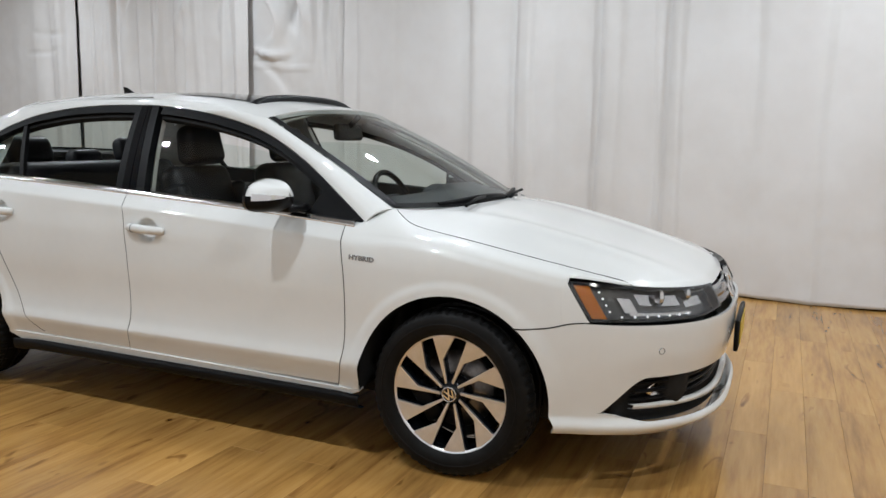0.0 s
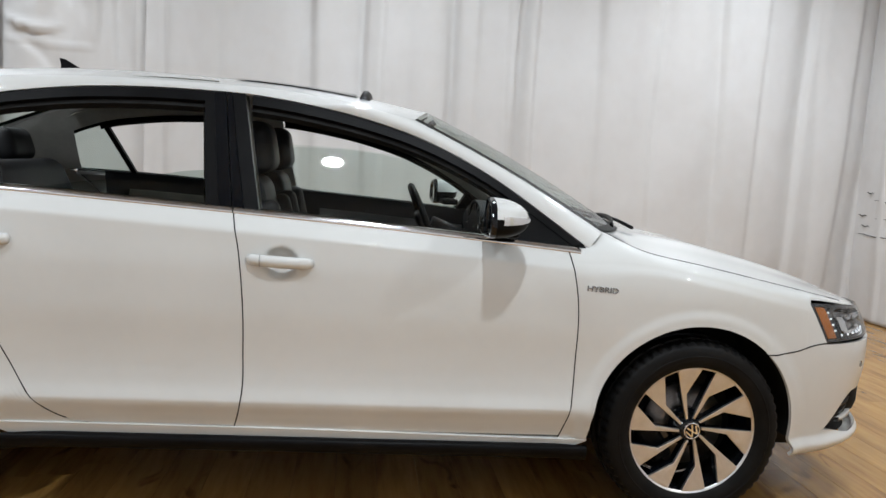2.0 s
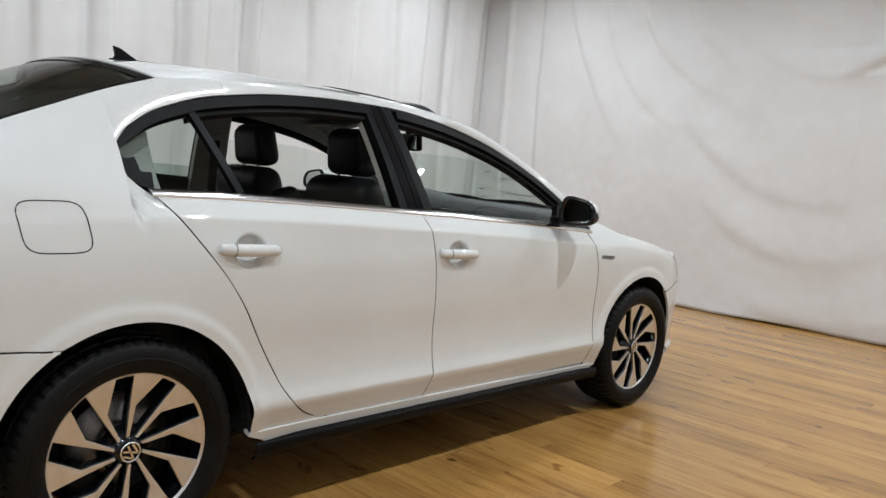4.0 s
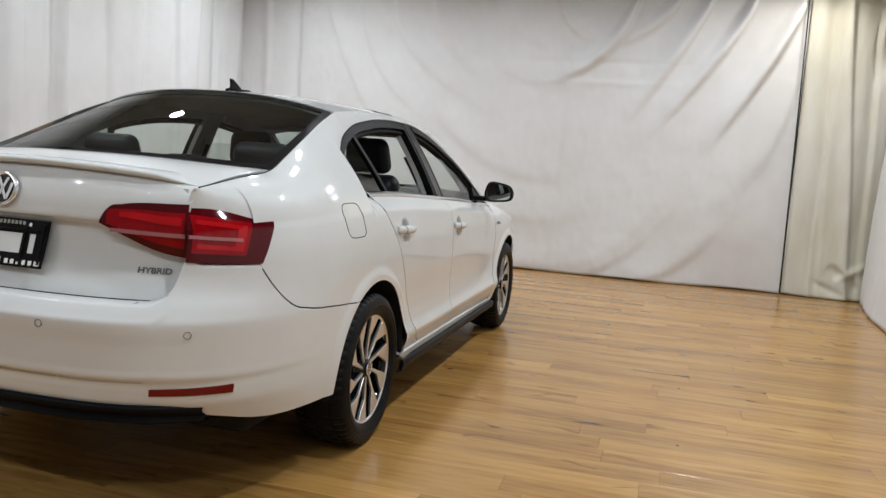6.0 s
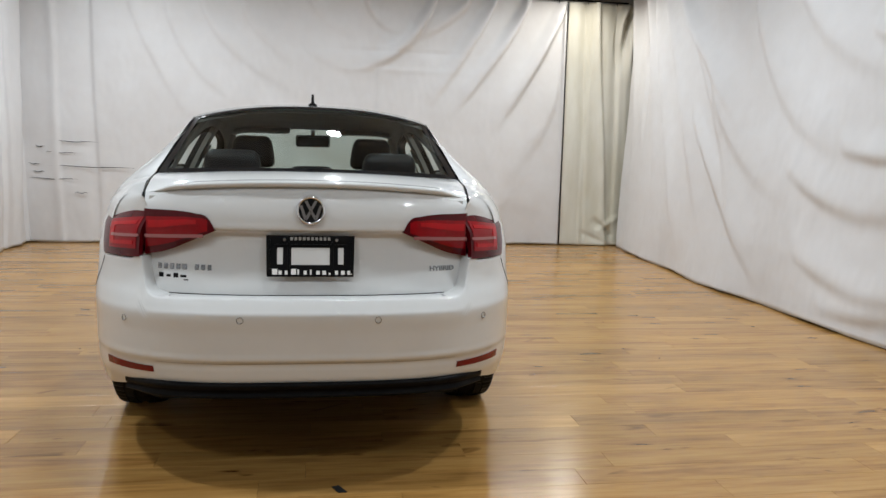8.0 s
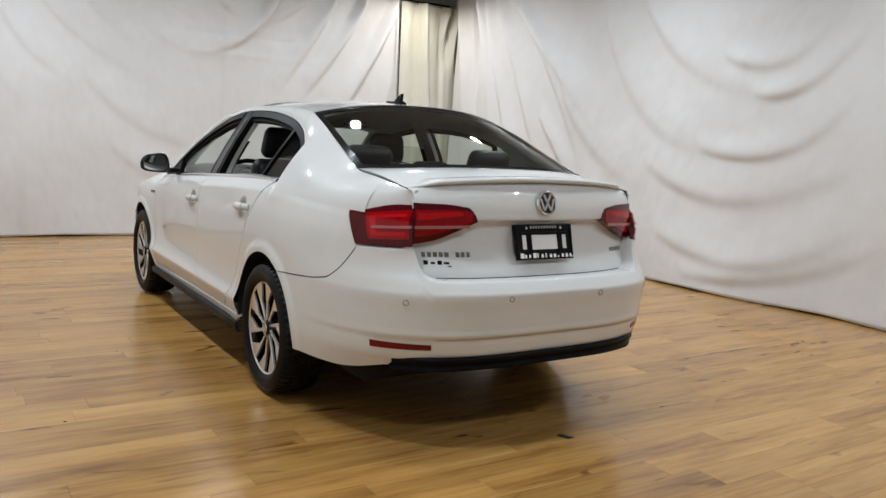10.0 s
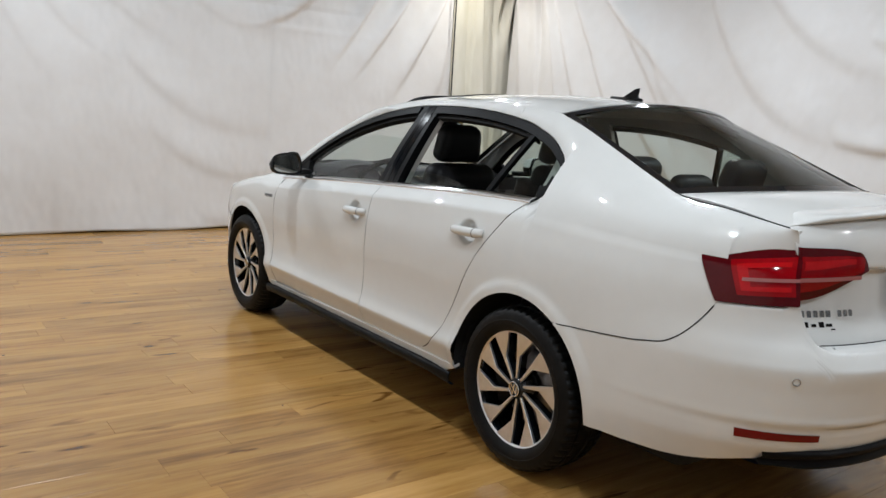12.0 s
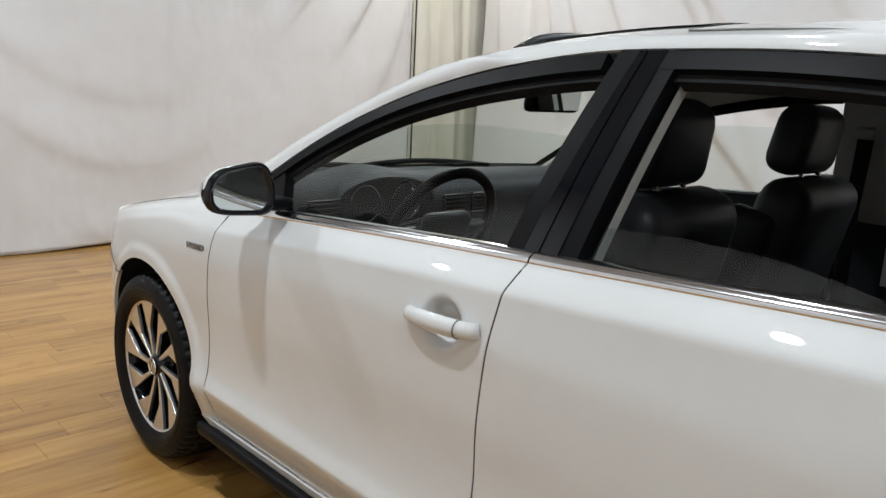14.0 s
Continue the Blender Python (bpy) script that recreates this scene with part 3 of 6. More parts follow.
def slit(x, y, z, length, tilt, along):
    """A short dark tear in the curtain."""
    pts = [(length * (s - 0.5), 0, tilt * length * (s - 0.5) + 0.006 * math.sin(9 * s)) for s in np.linspace(0, 1, 7)]
    bm = tube(pts, lambda s: 0.001 + 0.0035 * math.sin(math.pi * s), 6)
    ob = part("curtain_tear", bm, DARK)
    ob.matrix_world = pose(x, y, z, 0, 0, along)
    return tagged(ob, "thin dark horizontal tear in the white curtain", "tear", group="tears in the front curtain")

# ---- the car: shape curves (front to +x, its left to +y) ----
AXLE_F, AXLE_R, HUB_Z, ARCH_R = 1.3255, -1.3255, 0.317, 0.368
XCF, XCR, NF, NR = 1.15, -1.25, 2.95, 3.5

HANDLES = ((-0.078, 0.834), (-0.986, 0.868))

width_at = spl((0.14, 0.835), (0.20, 0.850), (0.28, 0.854), (0.34, 0.874), (0.383, 0.889), (0.3885, 0.8898), (0.394, 0.888), (0.43, 0.8755), (0.47, 0.869), (0.54, 0.866), (0.68, 0.872), (0.80, 0.872), (0.90, 0.862), (1.05, 0.85))
width_plain = spl((0.14, 0.835), (0.20, 0.850), (0.28, 0.862), (0.34, 0.869), (0.40, 0.873), (0.47, 0.875), (0.54, 0.875), (0.68, 0.874), (0.80, 0.872), (0.90, 0.862), (1.05, 0.85))
front_x = spl((0.14, 2.12), (0.20, 2.18), (0.25, 2.225), (0.32, 2.215), (0.42, 2.228), (0.52, 2.245), (0.60, 2.245), (0.66, 2.225), (0.72, 2.19), (0.78, 2.14), (0.9, 2.0))
rear_x = spl((0.30, -2.30), (0.36, -2.355), (0.40, -2.392), (0.440, -2.404), (0.470, -2.411), (0.482, -2.422), (0.51, -2.425), (0.58, -2.432), (0.648, -2.442), (0.655, -2.441), (0.662, -2.436), (0.70, -2.408), (0.73, -2.380), (0.78, -2.355), (0.85, -2.35), (0.95, -2.335), (1.1, -2.29))
belt_z = spl((-2.3, 0.985), (-1.9, 1.012), (-1.28, 1.032), (-0.24, 0.993), (0.30, 0.962), (0.857, 0.921), (0.95, 0.914), (1.10, 0.918), (1.35, 0.885), (1.75, 0.805), (2.0, 0.76), (2.2, 0.70))
roll_in = spl((-2.2, 0.045), (-1.3, 0.060), (0.9, 0.058), (1.3, 0.045), (1.7, 0.020), (2.2, 0.01))


def half_width(x, z):
    """Half the body's width at a height, before the ends curve in."""
    w = lerp(width_at(z), width_plain(z), max(smooth(-0.98, -1.35, x), smooth(0.98, 1.35, x)))
    r = min(max((z - (belt_z(x) - 0.068)) / 0.068, 0), 1.6)
    w -= roll_in(x) * (0.86 * r ** 1.15 + 0.14 * smooth(-0.9, 0.0, r - 1) * 0.0)
    w -= 0.016 * smooth(0.2, 0.9, x) * smooth(0.75, 0.92, z)
    w -= 0.020 * smooth(-0.5, -1.3, x) * smooth(0.85, 1.03, z)
    for ax in (AXLE_F, AXLE_R):
        d = math.hypot(x - ax, z - HUB_Z) - ARCH_R
        w += 0.008 * (1 - smooth(0.022, 0.058, d)) if z > 0.2 else 0
    for hx, hz in HANDLES:
        d = math.hypot(x - hx, (z - hz) * 1.08)
        if d < 0.07:
            w -= 0.026 * (1 - smooth(0.036, 0.057, d))
    return w


def side_y(x, z):
    w = half_width(x, z)
    if x > XCF:
        q = min((x - XCF) / (front_x(z) - XCF), 1.0)
        return w * max(1 - q ** NF, 0) ** (1 / NF)
    if x < XCR:
        q = min((x - XCR) / (rear_x(z) - XCR), 1.0)
        return w * max(1 - q ** NR, 0) ** (1 / NR)
    return w


def end_pt(th, z, rear=False):
    """A point of the front or rear end: th 0 at the middle, 90 degrees where the flanks begin."""
    xc, n = (XCR, NR) if rear else (XCF, NF)
    xe = rear_x(z) if rear else front_x(z)
    c, s = max(math.cos(th), 0) ** (2 / n), max(math.sin(th), 0) ** (2 / n)
    x = xc + (xe - xc) * c
    return (x, half_width(x, z) * s, z)


def th_of_x(x, z, rear=False):
    xc, n = (XCR, NR) if rear else (XCF, NF)
    q = min(max((x - xc) / ((rear_x(z) if rear else front_x(z)) - xc), 0), 1)
    return math.acos(q ** (n / 2))


def th_of_y(y, z, rear=False):
    xc, n = (XCR, NR) if rear else (XCF, NF)
    q = min(y / width_at(z), 1)
    return math.asin(q ** (n / 2))


def upper_y(x, z):
    """Half width of the glasshouse."""
    d = z - 0.993
    y = 0.793 - 0.42 * d - 0.31 * d * abs(d)
    return y - 0.045 * smooth(-0.25, 0.45, x) - 0.03 * smooth(-0.6, -1.25, x)


def arch_z(x, ax):
    d = ARCH_R ** 2 - (x - ax) ** 2
    return HUB_Z + math.sqrt(d) if d > 0 else 0.0


# door gaps as x over height, window outline as height over x
gap_front = spl((0.26, 0.850), (0.284, 0.857), (0.366, 0.880), (0.566, 0.893), (0.724, 0.889), (0.86, 0.868), (0.925, 0.856))
gap_mid = spl((0.28, -0.212), (0.302, -0.205), (0.384, -0.187), (0.57, -0.186), (0.744, -0.195), (0.881, -0.213), (1.0, -0.241))
gap_rear = spl((0.302, -0.63), (0.306, -0.68), (0.32, -0.722), (0.357, -0.785), (0.417, -0.840), (0.492, -0.885), (0.589, -0.940), (0.711, -1.005), (0.90, -1.15), (0.964, -1.205), (1.035, -1.268))
door_low = spl((-0.7, 0.303), (-0.2, 0.300), (0.86, 0.283))
dlo_top = spl((-1.335, 1.135), (-1.31, 1.175), (-1.25, 1.225), (-1.10, 1.292), (-0.86, 1.342), (-0.6, 1.364), (-0.3, 1.366), (-0.017, 1.340), (0.174, 1.304), (0.376, 1.244), (0.592, 1.142), (0.824, 0.992), (0.935, 0.915))
dlo_low_rear = spl((-1.335, 1.135), (-1.32, 1.085), (-1.29, 1.05), (-1.262, 1.036))
roof_mid = spl((-1.26, 1.422), (-0.89, 1.448), (-0.64, 1.454), (-0.39, 1.450), (-0.05, 1.434), (0.08, 1.422), (0.25, 1.398), (0.42, 1.368))
roof_edge_z = spl((-1.16, 1.360), (-0.9, 1.384), (-0.6, 1.394), (-0.276, 1.394), (0.0, 1.376), (0.2, 1.346), (0.34, 1.315))
roof_edge_y = spl((-1.16, 0.564), (-0.6, 0.568), (0.0, 0.566), (0.34, 0.572))
# outer line of the rear window and boot lid, from roof to tail: place over x
rear_edge = spl((-2.20, (0.597, 1.050)), (-2.0, (0.622, 1.084)), (-1.80, (0.628, 1.112)), (-1.70, (0.618, 1.150)), (-1.5, (0.598, 1.232)), (-1.3, (0.577, 1.312)), (-1.154, (0.564, 1.360)))

car = thing("car", "pearl white four-door saloon car with lowered windows on planks", "car")
GAP = 0.0022


def rows_grid(x0, x1, z0, z1, nx, nz, surf, zdense=None):
    """Grid between two edges given as x over height."""
    G = np.zeros((nx + 1, nz + 1, 3))
    for j in range(nz + 1):
        s = j / nz
        s = zdense(s) if zdense else s
        for i in range(nx + 1):
            u = i / nx
            za, zb_ = z0(u) if callable(z0) else z0, z1(u) if callable(z1) else z1
            z = lerp(za, zb_, s)
            x = lerp(x0(z), x1(z), u)
            G[i, j] = (x, surf(x, z), z)
    return G


def cols_grid(xs, lo, hi, nz, surf):
    G = np.zeros((len(xs), nz + 1, 3))
    for i, x in enumerate(xs):
        for j in range(nz + 1):
            z = lerp(lo(x), hi(x), j / nz)
            G[i, j] = (x, surf(x, z), z)
    return G


# ---- car: lower body panels ----
def build_door(name, xa, xb, low, belt, side, nx):
    """xa: front edge, xb: rear edge, as x over height."""
    def top(u):
        x = lerp(xa(0.95), xb(1.0), u)
        return belt_z(x) - 0.014
    g = rows_grid(lambda z: xa(z) - GAP, lambda z: xb(z) + GAP, low, top, nx, 120, side_y, lambda s: s ** 1.25)
    return skin(name, g, PAINT, car, 0.02, (0, 1, 0), side=side, label="white door with a crease low on the panel")


hood_ye = spl((0.0, 0.662), (0.05, 0.705), (0.10, 0.735), (0.25, 0.748), (0.5, 0.747), (0.75, 0.735), (0.9, 0.715), (1.0, 0.69))
hood_mid = spl((1.0, 0.990), (1.18, 0.972), (1.35, 0.946), (1.6, 0.893), (1.85, 0.826), (2.0, 0.779), (2.1, 0.742), (2.15, 0.717), (2.2, 0.68))
hood_crown = spl((1.0, 0.022), (1.1, 0.052), (1.35, 0.068), (1.75, 0.058), (2.0, 0.04), (2.2, 0.02))


def lead_x(y):
    w = 0.865
    return XCF + (2.165 - XCF) * max(1 - (abs(y) / w) ** NF, 0) ** (1 / NF)


def cowl_x(y):
    return 1.205 - 0.205 * (abs(y) / 0.662) ** 2


def hood_pt(a, b):
    y = b * hood_ye(a)
    x = lerp(cowl_x(min(abs(y), 0.662)), lead_x(y), a)
    z = hood_mid(x) - hood_crown(x) * (abs(y) / 0.74) ** 2.4
    ridge = 0.48 - 0.10 * a
    z += 0.010 * math.exp(-((abs(y) - ridge) / 0.07) ** 2) * smooth(0.0, 0.3, a) * (1 - smooth(0.7, 1.0, a))
    z -= 0.009 * smooth(0.95, 1.0, a) ** 2
    return (x, y, z)


def bez(p0, p1, p2, s):
    return tuple((1 - s) ** 2 * a + 2 * s * (1 - s) * b + s * s * c for a, b, c in zip(p0, p1, p2))


seam_front = spl((1.60, 0.592), (1.69, 0.604), (1.75, 0.620), (1.815, 0.626), (1.95, 0.622), (2.3, 0.615))
HL_FRONT, HL_LOW = spl((0.626, 1.818), (0.70, 1.772), (0.775, 1.728)), 0.626


def fender_top(x):
    """The fender's upper inner line: (y, z)."""
    if x <= 1.0:
        s = smooth(0.90, 1.0, x)
        return lerp(0.776, 0.668, s), lerp(0.918, 0.972, s)
    best = min((abs(hood_pt(a / 200, 1)[0] - x), a / 200) for a in range(201))[1]
    p = hood_pt(best, 1)
    return p[1] + 0.005, p[2] - 0.001


def hl_top(x):
    """Upper edge of the head lamp along x."""
    return lerp(0.775, 0.738, smooth(1.72, 2.05, x))


def fender_grid():
    xs = np.concatenate([np.linspace(0.0, 1.0, 12)[:-1] * 0.11 + 0.862, AXLE_F - ARCH_R * np.cos(np.linspace(0.02, math.pi - 0.02, 44)), np.linspace(1.69, 1.93, 20)])
    xs = np.unique(np.clip(xs, 0.862, 1.93))
    ns, nb = 26, 14
    G = np.zeros((len(xs), ns + nb + 1, 3))
    for i, x in enumerate(xs):
        lo = max(0.283, arch_z(x, AXLE_F))
        if x > AXLE_F + ARCH_R * 0.72:
            lo = max(lo, seam_front(x) + GAP)
        if x > 1.728:
            lo = max(lo, hl_top(x) + 0.003)
        zs = max(belt_z(x) - 0.045, lo + 0.004)
        yt, zt = fender_top(x)
        zt = max(zt, zs + 0.003)
        for j in range(ns + 1):
            z = lerp(lo, zs, j / ns)
            xx = x
            if x < 0.905:  # follow the door gap
                f = (x - 0.862) / (0.905 - 0.862)
                xx = lerp(gap_front(z) + GAP, 0.905, f)
            G[i, j] = (xx, side_y(xx, z), z)
        p0 = G[i, ns]
        slope = (side_y(x, zs) - side_y(x, zs - 0.02)) / 0.02
        p1 = (x, min(p0[1] + slope * (zt - zs) * 0.6, p0[1]), lerp(zs, zt, 0.80))
        p2 = (x, yt, zt)
        for j in range(1, nb + 1):
            G[i, ns + j] = bez(p0, p1, p2, j / nb)
    return G


quarter_low = spl((-2.09, 0.83), (-2.06, 0.775), (-2.02, 0.72), (-1.97, 0.680), (-1.9, 0.662), (-1.75, 0.645), (-1.60, 0.633), (-1.48, 0.626))
gap_rear_z = spl((-1.268, 1.035), (-1.205, 0.964), (-1.15, 0.90), (-1.005, 0.711), (-0.940, 0.589), (-0.885, 0.492), (-0.840, 0.417), (-0.785, 0.357), (-0.722, 0.32), (-0.68, 0.306), (-0.63, 0.302))


def column(x, lo, ns, nb):
    """A quarter panel column from lo up the flank and over to the rear window or boot edge."""
    zs = max(belt_z(x) - 0.06, lo + 0.004)
    if x > -1.16:
        yt, zt = roof_edge_y(x), roof_edge_z(x)
    else:
        yt, zt = rear_edge(x)
        yt += 0.004
    out = []
    for j in range(ns + 1):
        z = lerp(lo, zs, j / ns)
        out.append((x, side_y(x, z), z))
    y0 = out[-1][1]
    k = smooth(-1.25, -1.85, x)
    slope = (side_y(x, zs) - side_y(x, zs - 0.02)) / 0.02
    p1 = (x, y0 - lerp(0.30, 0.13, k) * (y0 - yt), lerp(zs, zt, lerp(0.47, 0.83, k)))
    for j in range(1, nb + 1):
        out.append(bez(out[ns], p1, (x, yt, zt), j / nb))
    return out


def quarter_grids():
    xs = np.unique(np.concatenate([np.linspace(-1.70, -1.335, 14), AXLE_R - ARCH_R * np.cos(np.linspace(0.02, math.pi - 0.02, 48)), np.linspace(-0.96, -0.66, 20), np.linspace(-2.19, -1.69, 34)]))
    low = lambda x: max(0.283, arch_z(x, AXLE_R), quarter_low(x) + GAP if x < -1.50 else 0) if x > -2.085 else 0.822
    a = [x for x in xs if x >= -1.33501]
    A = np.zeros((len(a), 31, 3))
    for i, x in enumerate(a):
        hi = gap_rear_z(x) - GAP * 2 if x > -1.268 else dlo_low_rear(x) - 0.004
        if x > -1.262 and x < -0.7:
            pass
        for j in range(31):
            z = lerp(low(x), max(hi, low(x) + 0.003), j / 30)
            y = side_y(x, z) if z < belt_z(x) - 0.02 else min(side_y(x, z), upper_y(x, z) + 0.012)
            A[i, j] = (x, y, z)
    b = [x for x in xs if x <= -1.334]
    B = np.array([column(x, low(x), 24, 20) for x in sorted(b) if x > -2.084])
    D = np.array([column(x, 0.938 + 0.04 * smooth(-2.02, -2.19, x), 8, 14) for x in np.linspace(-2.216, -2.072, 14)])
    # upper C-pillar between window line and rear window
    c = np.linspace(-1.335, -0.94, 26)
    C = np.zeros((26, 13, 3))
    for i, x in enumerate(c):
        z0 = dlo_top(x) + 0.003
        y0 = upper_y(x, z0)
        yt, zt = (roof_edge_y(x), roof_edge_z(x)) if x > -1.16 else rear_edge(x)
        if x <= -1.16:
            yt += 0.004
        for j in range(13):
            s = j / 12
            p1 = (x, y0 - 0.38 * (y0 - yt) + 0.006, lerp(z0, zt, 0.55))
            C[i, j] = bez((x, y0, z0), p1, (x, yt, zt), s)
    # jamb closing the corner beside the boot lid
    E = np.array([[(-2.206, lerp(0.575, side_y(-2.208, z) + 0.001, s), z) for s in np.linspace(0, 1, 4)] for z in np.linspace(0.90, 1.046, 8)])
    return [A, B, C, D, E]


def arch_th(z, rear=False):
    """Where the wheel arch ends the bumper at a height."""
    d = math.sqrt(max(ARCH_R ** 2 - (max(z, 0.27) - HUB_Z) ** 2, 0))
    return th_of_x(AXLE_R - d - 0.001, z, True) if rear else th_of_x(AXLE_F + d + 0.001, z)


def front_bumper_grids():
    """Upper skin and lower lip, with the intake left open between them."""
    ths = np.linspace(0, 1, 60)
    up, lo_ = np.zeros((60, 23, 3)), np.zeros((60, 15, 3))
    for i, s in enumerate(ths):
        th = s * th_of_x(1.66, 0.45)
        yy = end_pt(th, 0.35)[1]
        z_hi = seam_front(end_pt(th, 0.62)[0]) - GAP
        # the intake closes at its outer tip
        t = smooth(0.785, 0.69, yy)
        z_up = lerp(0.300, 0.43, t ** 0.6)
        z_dn = lerp(0.300, 0.270, t)
        z_bot = 0.205 + 0.02 * smooth(0.5, 0.85, yy)
        for j in range(23):
            z = lerp(z_up, z_hi, j / 22)
            up[i, j] = end_pt(s * arch_th(z), z)
        for j in range(15):
            z = lerp(z_bot, z_dn, j / 14)
            lo_[i, j] = end_pt(s * arch_th(z), z)
            if z < 0.285:
                bulge = 0.022 * smooth(0.20, 0.245, z) * (1 - smooth(0.25, 0.29, z))
                lo_[i, j, 0] += bulge
                lo_[i, j, 1] += bulge * 0.5 * s
    return [up, lo_]


bumper_lip = spl((0.0, 0.6965), (0.495, 0.6985), (0.533, 0.709), (0.556, 0.733), (0.572, 0.80), (0.577, 0.818), (0.62, 0.820), (0.9, 0.818))


def rear_bumper_top(y):
    return max(bumper_lip(y), 0.7005)


def rear_bumper_grid():
    n, m = 110, 56
    G = np.zeros((n, m + 1, 3))
    th_end = th_of_x(-1.60, 0.55, True)
    for i in range(n):
        th = th_end * i / (n - 1)
        x, y, _ = end_pt(th, 0.60, True)
        top = rear_bumper_top(y)
        for _ in range(14):
            xt = end_pt(i / (n - 1) * arch_th(top, True), top, True)[0]
            if xt > -2.088:
                top = lerp(top, quarter_low(xt) - GAP, 0.6)
        low = 0.385 - 0.03 * smooth(0.55, 0.68, y) - 0.045 * smooth(0.66, 0.83, y)
        for j in range(m + 1):
            z = lerp(low, top, j / m)
            G[i, j] = end_pt(i / (n - 1) * arch_th(z, True), z, True)
    # ledge running in under the boot lid
    ledge = G[:, -1:, :].repeat(3, axis=1)
    for k, (dx, dz) in enumerate(((0.006, 0.002), (0.05, 0.003), (0.11, 0.001))):
        w = np.clip((-1.98 - G[:, -1, 0]) / 0.14, 0, 1)
        ledge[:, k, 0] += dx * w
        ledge[:, k, 1] -= dx * np.where(w < 1, 0.35, 0.5 * (ledge[:, k, 1] > 0.5))
        ledge[:, k, 2] += dz
    return np.concatenate([G, ledge], axis=1)


doors = {}
for side in (1, -1):
    F = build_door("front_door", gap_front, gap_mid, door_low(0.3), None, side, 112)
    R = build_door("rear_door", gap_mid, gap_rear, 0.3025, None, side, 112)
    doors[side] = (F, R)
    wedge = cols_grid(np.linspace(1.72, 1.817, 12), lambda x: seam_front(x) + GAP, lambda x: max(min(0.775 - (x - 1.728) / 0.090 * 0.149, 0.776) - 0.002, seam_front(x) + 0.004), 10, side_y)
    skin("front_fender", [fender_grid(), wedge], PAINT, car, 0.0, (0.2, 1, 0.4), side=side)
    skin("quarter_panel", quarter_grids(), PAINT, car, 0.0, (-0.2, 1, 0.3), side=side)
    # painted sill and black skirt under the doors
    xs = np.linspace(-0.958, 0.956, 40)
    skin("sill", cols_grid(xs, lambda x: 0.245 + 0.045 * smooth(-0.86, -0.95, x) + 0.03 * smooth(0.88, 0.95, x), lambda x: door_low(x) - 0.003 if x > -0.68 else 0.30, 5, lambda x, z: 0.862 + 0.25 * (z - 0.28)), PAINT, car, 0.03, (0, 1, 0), side=side)
    sk = np.zeros((40, 9, 3))
    for i, x in enumerate(np.linspace(-0.93, 0.955, 40)):
        taper = smooth(-0.93, -0.75, x) * (1 - 0.6 * smooth(0.85, 0.955, x))
        for j, (dy, dz) in enumerate(((-0.006, 0.268), (0.010, 0.266), (0.017, 0.261), (0.019, 0.251), (0.016, 0.238), (0.010, 0.226), (-0.005, 0.217), (-0.03, 0.212), (-0.06, 0.21))):
            sk[i, j] = (x, 0.866 + dy * lerp(0.4, 1, taper), dz - 0.004 * x - 0.008 * (1 - taper))
    skin("side_skirt", sk, BLACK_SATIN, car, 0.004, (0, 1, 0), side=side, label="satin black plastic side skirt")
    # inner arch liners
    for ax in (AXLE_F, AXLE_R):
        L = np.zeros((33, 4, 3))
        for i in range(33):
            a = math.pi * (-0.03 + 1.06 * i / 32)
            for j, (y, r) in enumerate(((0.868, ARCH_R + 0.004), (0.80, ARCH_R + 0.012), (0.70, ARCH_R + 0.02), (0.52, ARCH_R + 0.02))):
                L[i, j] = (ax + r * math.cos(a), min(y, side_y(ax + r * math.cos(a), max(HUB_Z + r * math.sin(a), 0.2)) - 0.006) if j == 0 else y, max(HUB_Z + r * math.sin(a), 0.24))
        skin("arch_liner", L, BLACK_MATTE, car, 0.0, None, side=side)

hg = np.array([[hood_pt(a, b) for b in np.linspace(-1, 1, 61)] for a in np.concatenate([np.linspace(0, 0.12, 8)[:-1], np.linspace(0.12, 0.94, 24)[:-1], np.linspace(0.94, 1, 8)])])
skin("hood", hg, PAINT, car, 0.02, (0, 0, 1), label="white hood with two soft ridges")

# one bumper skin, both halves in one mesh
halves = [(g, s) for s in (1, -1) for g in front_bumper_grids()]
fb = []
for g, s in halves:
    g = g.copy()
    g[:, :, 1] *= s
    fb.append(grid_data(g, 0.012, (1, 0.4 * s, 0)))
front_bumper = part("front_bumper", mesh_from(fb), PAINT, car, "white front bumper with a wide lower intake")
rb = []
for s in (1, -1):
    g = rear_bumper_grid()
    g[:, :, 1] *= s
    rb.append(grid_data(g, 0.012, (-1, 0.4 * s, 0)))
rear_bumper = part("rear_bumper", mesh_from(rb), PAINT, car, "white rear bumper with parking sensors and scuffs")

# ---- car: boot lid ----
boot_x = spl((0.700, -2.342), (0.715, -2.338), (0.775, -2.312), (0.85, -2.294), (0.922, -2.290), (0.930, -2.298), (0.937, -2.322), (0.96, -2.322), (1.02, -2.312), (1.06, -2.298), (1.085, -2.282), (1.10, -2.262))
boot_w = spl((0.700, 0.50), (0.712, 0.535), (0.735, 0.556), (0.80, 0.572), (0.95, 0.588), (1.05, 0.594), (1.10, 0.594))


def boot_rear(y, z):
    return boot_x(z) + 0.105 * (abs(y) / 0.595) ** 2.8


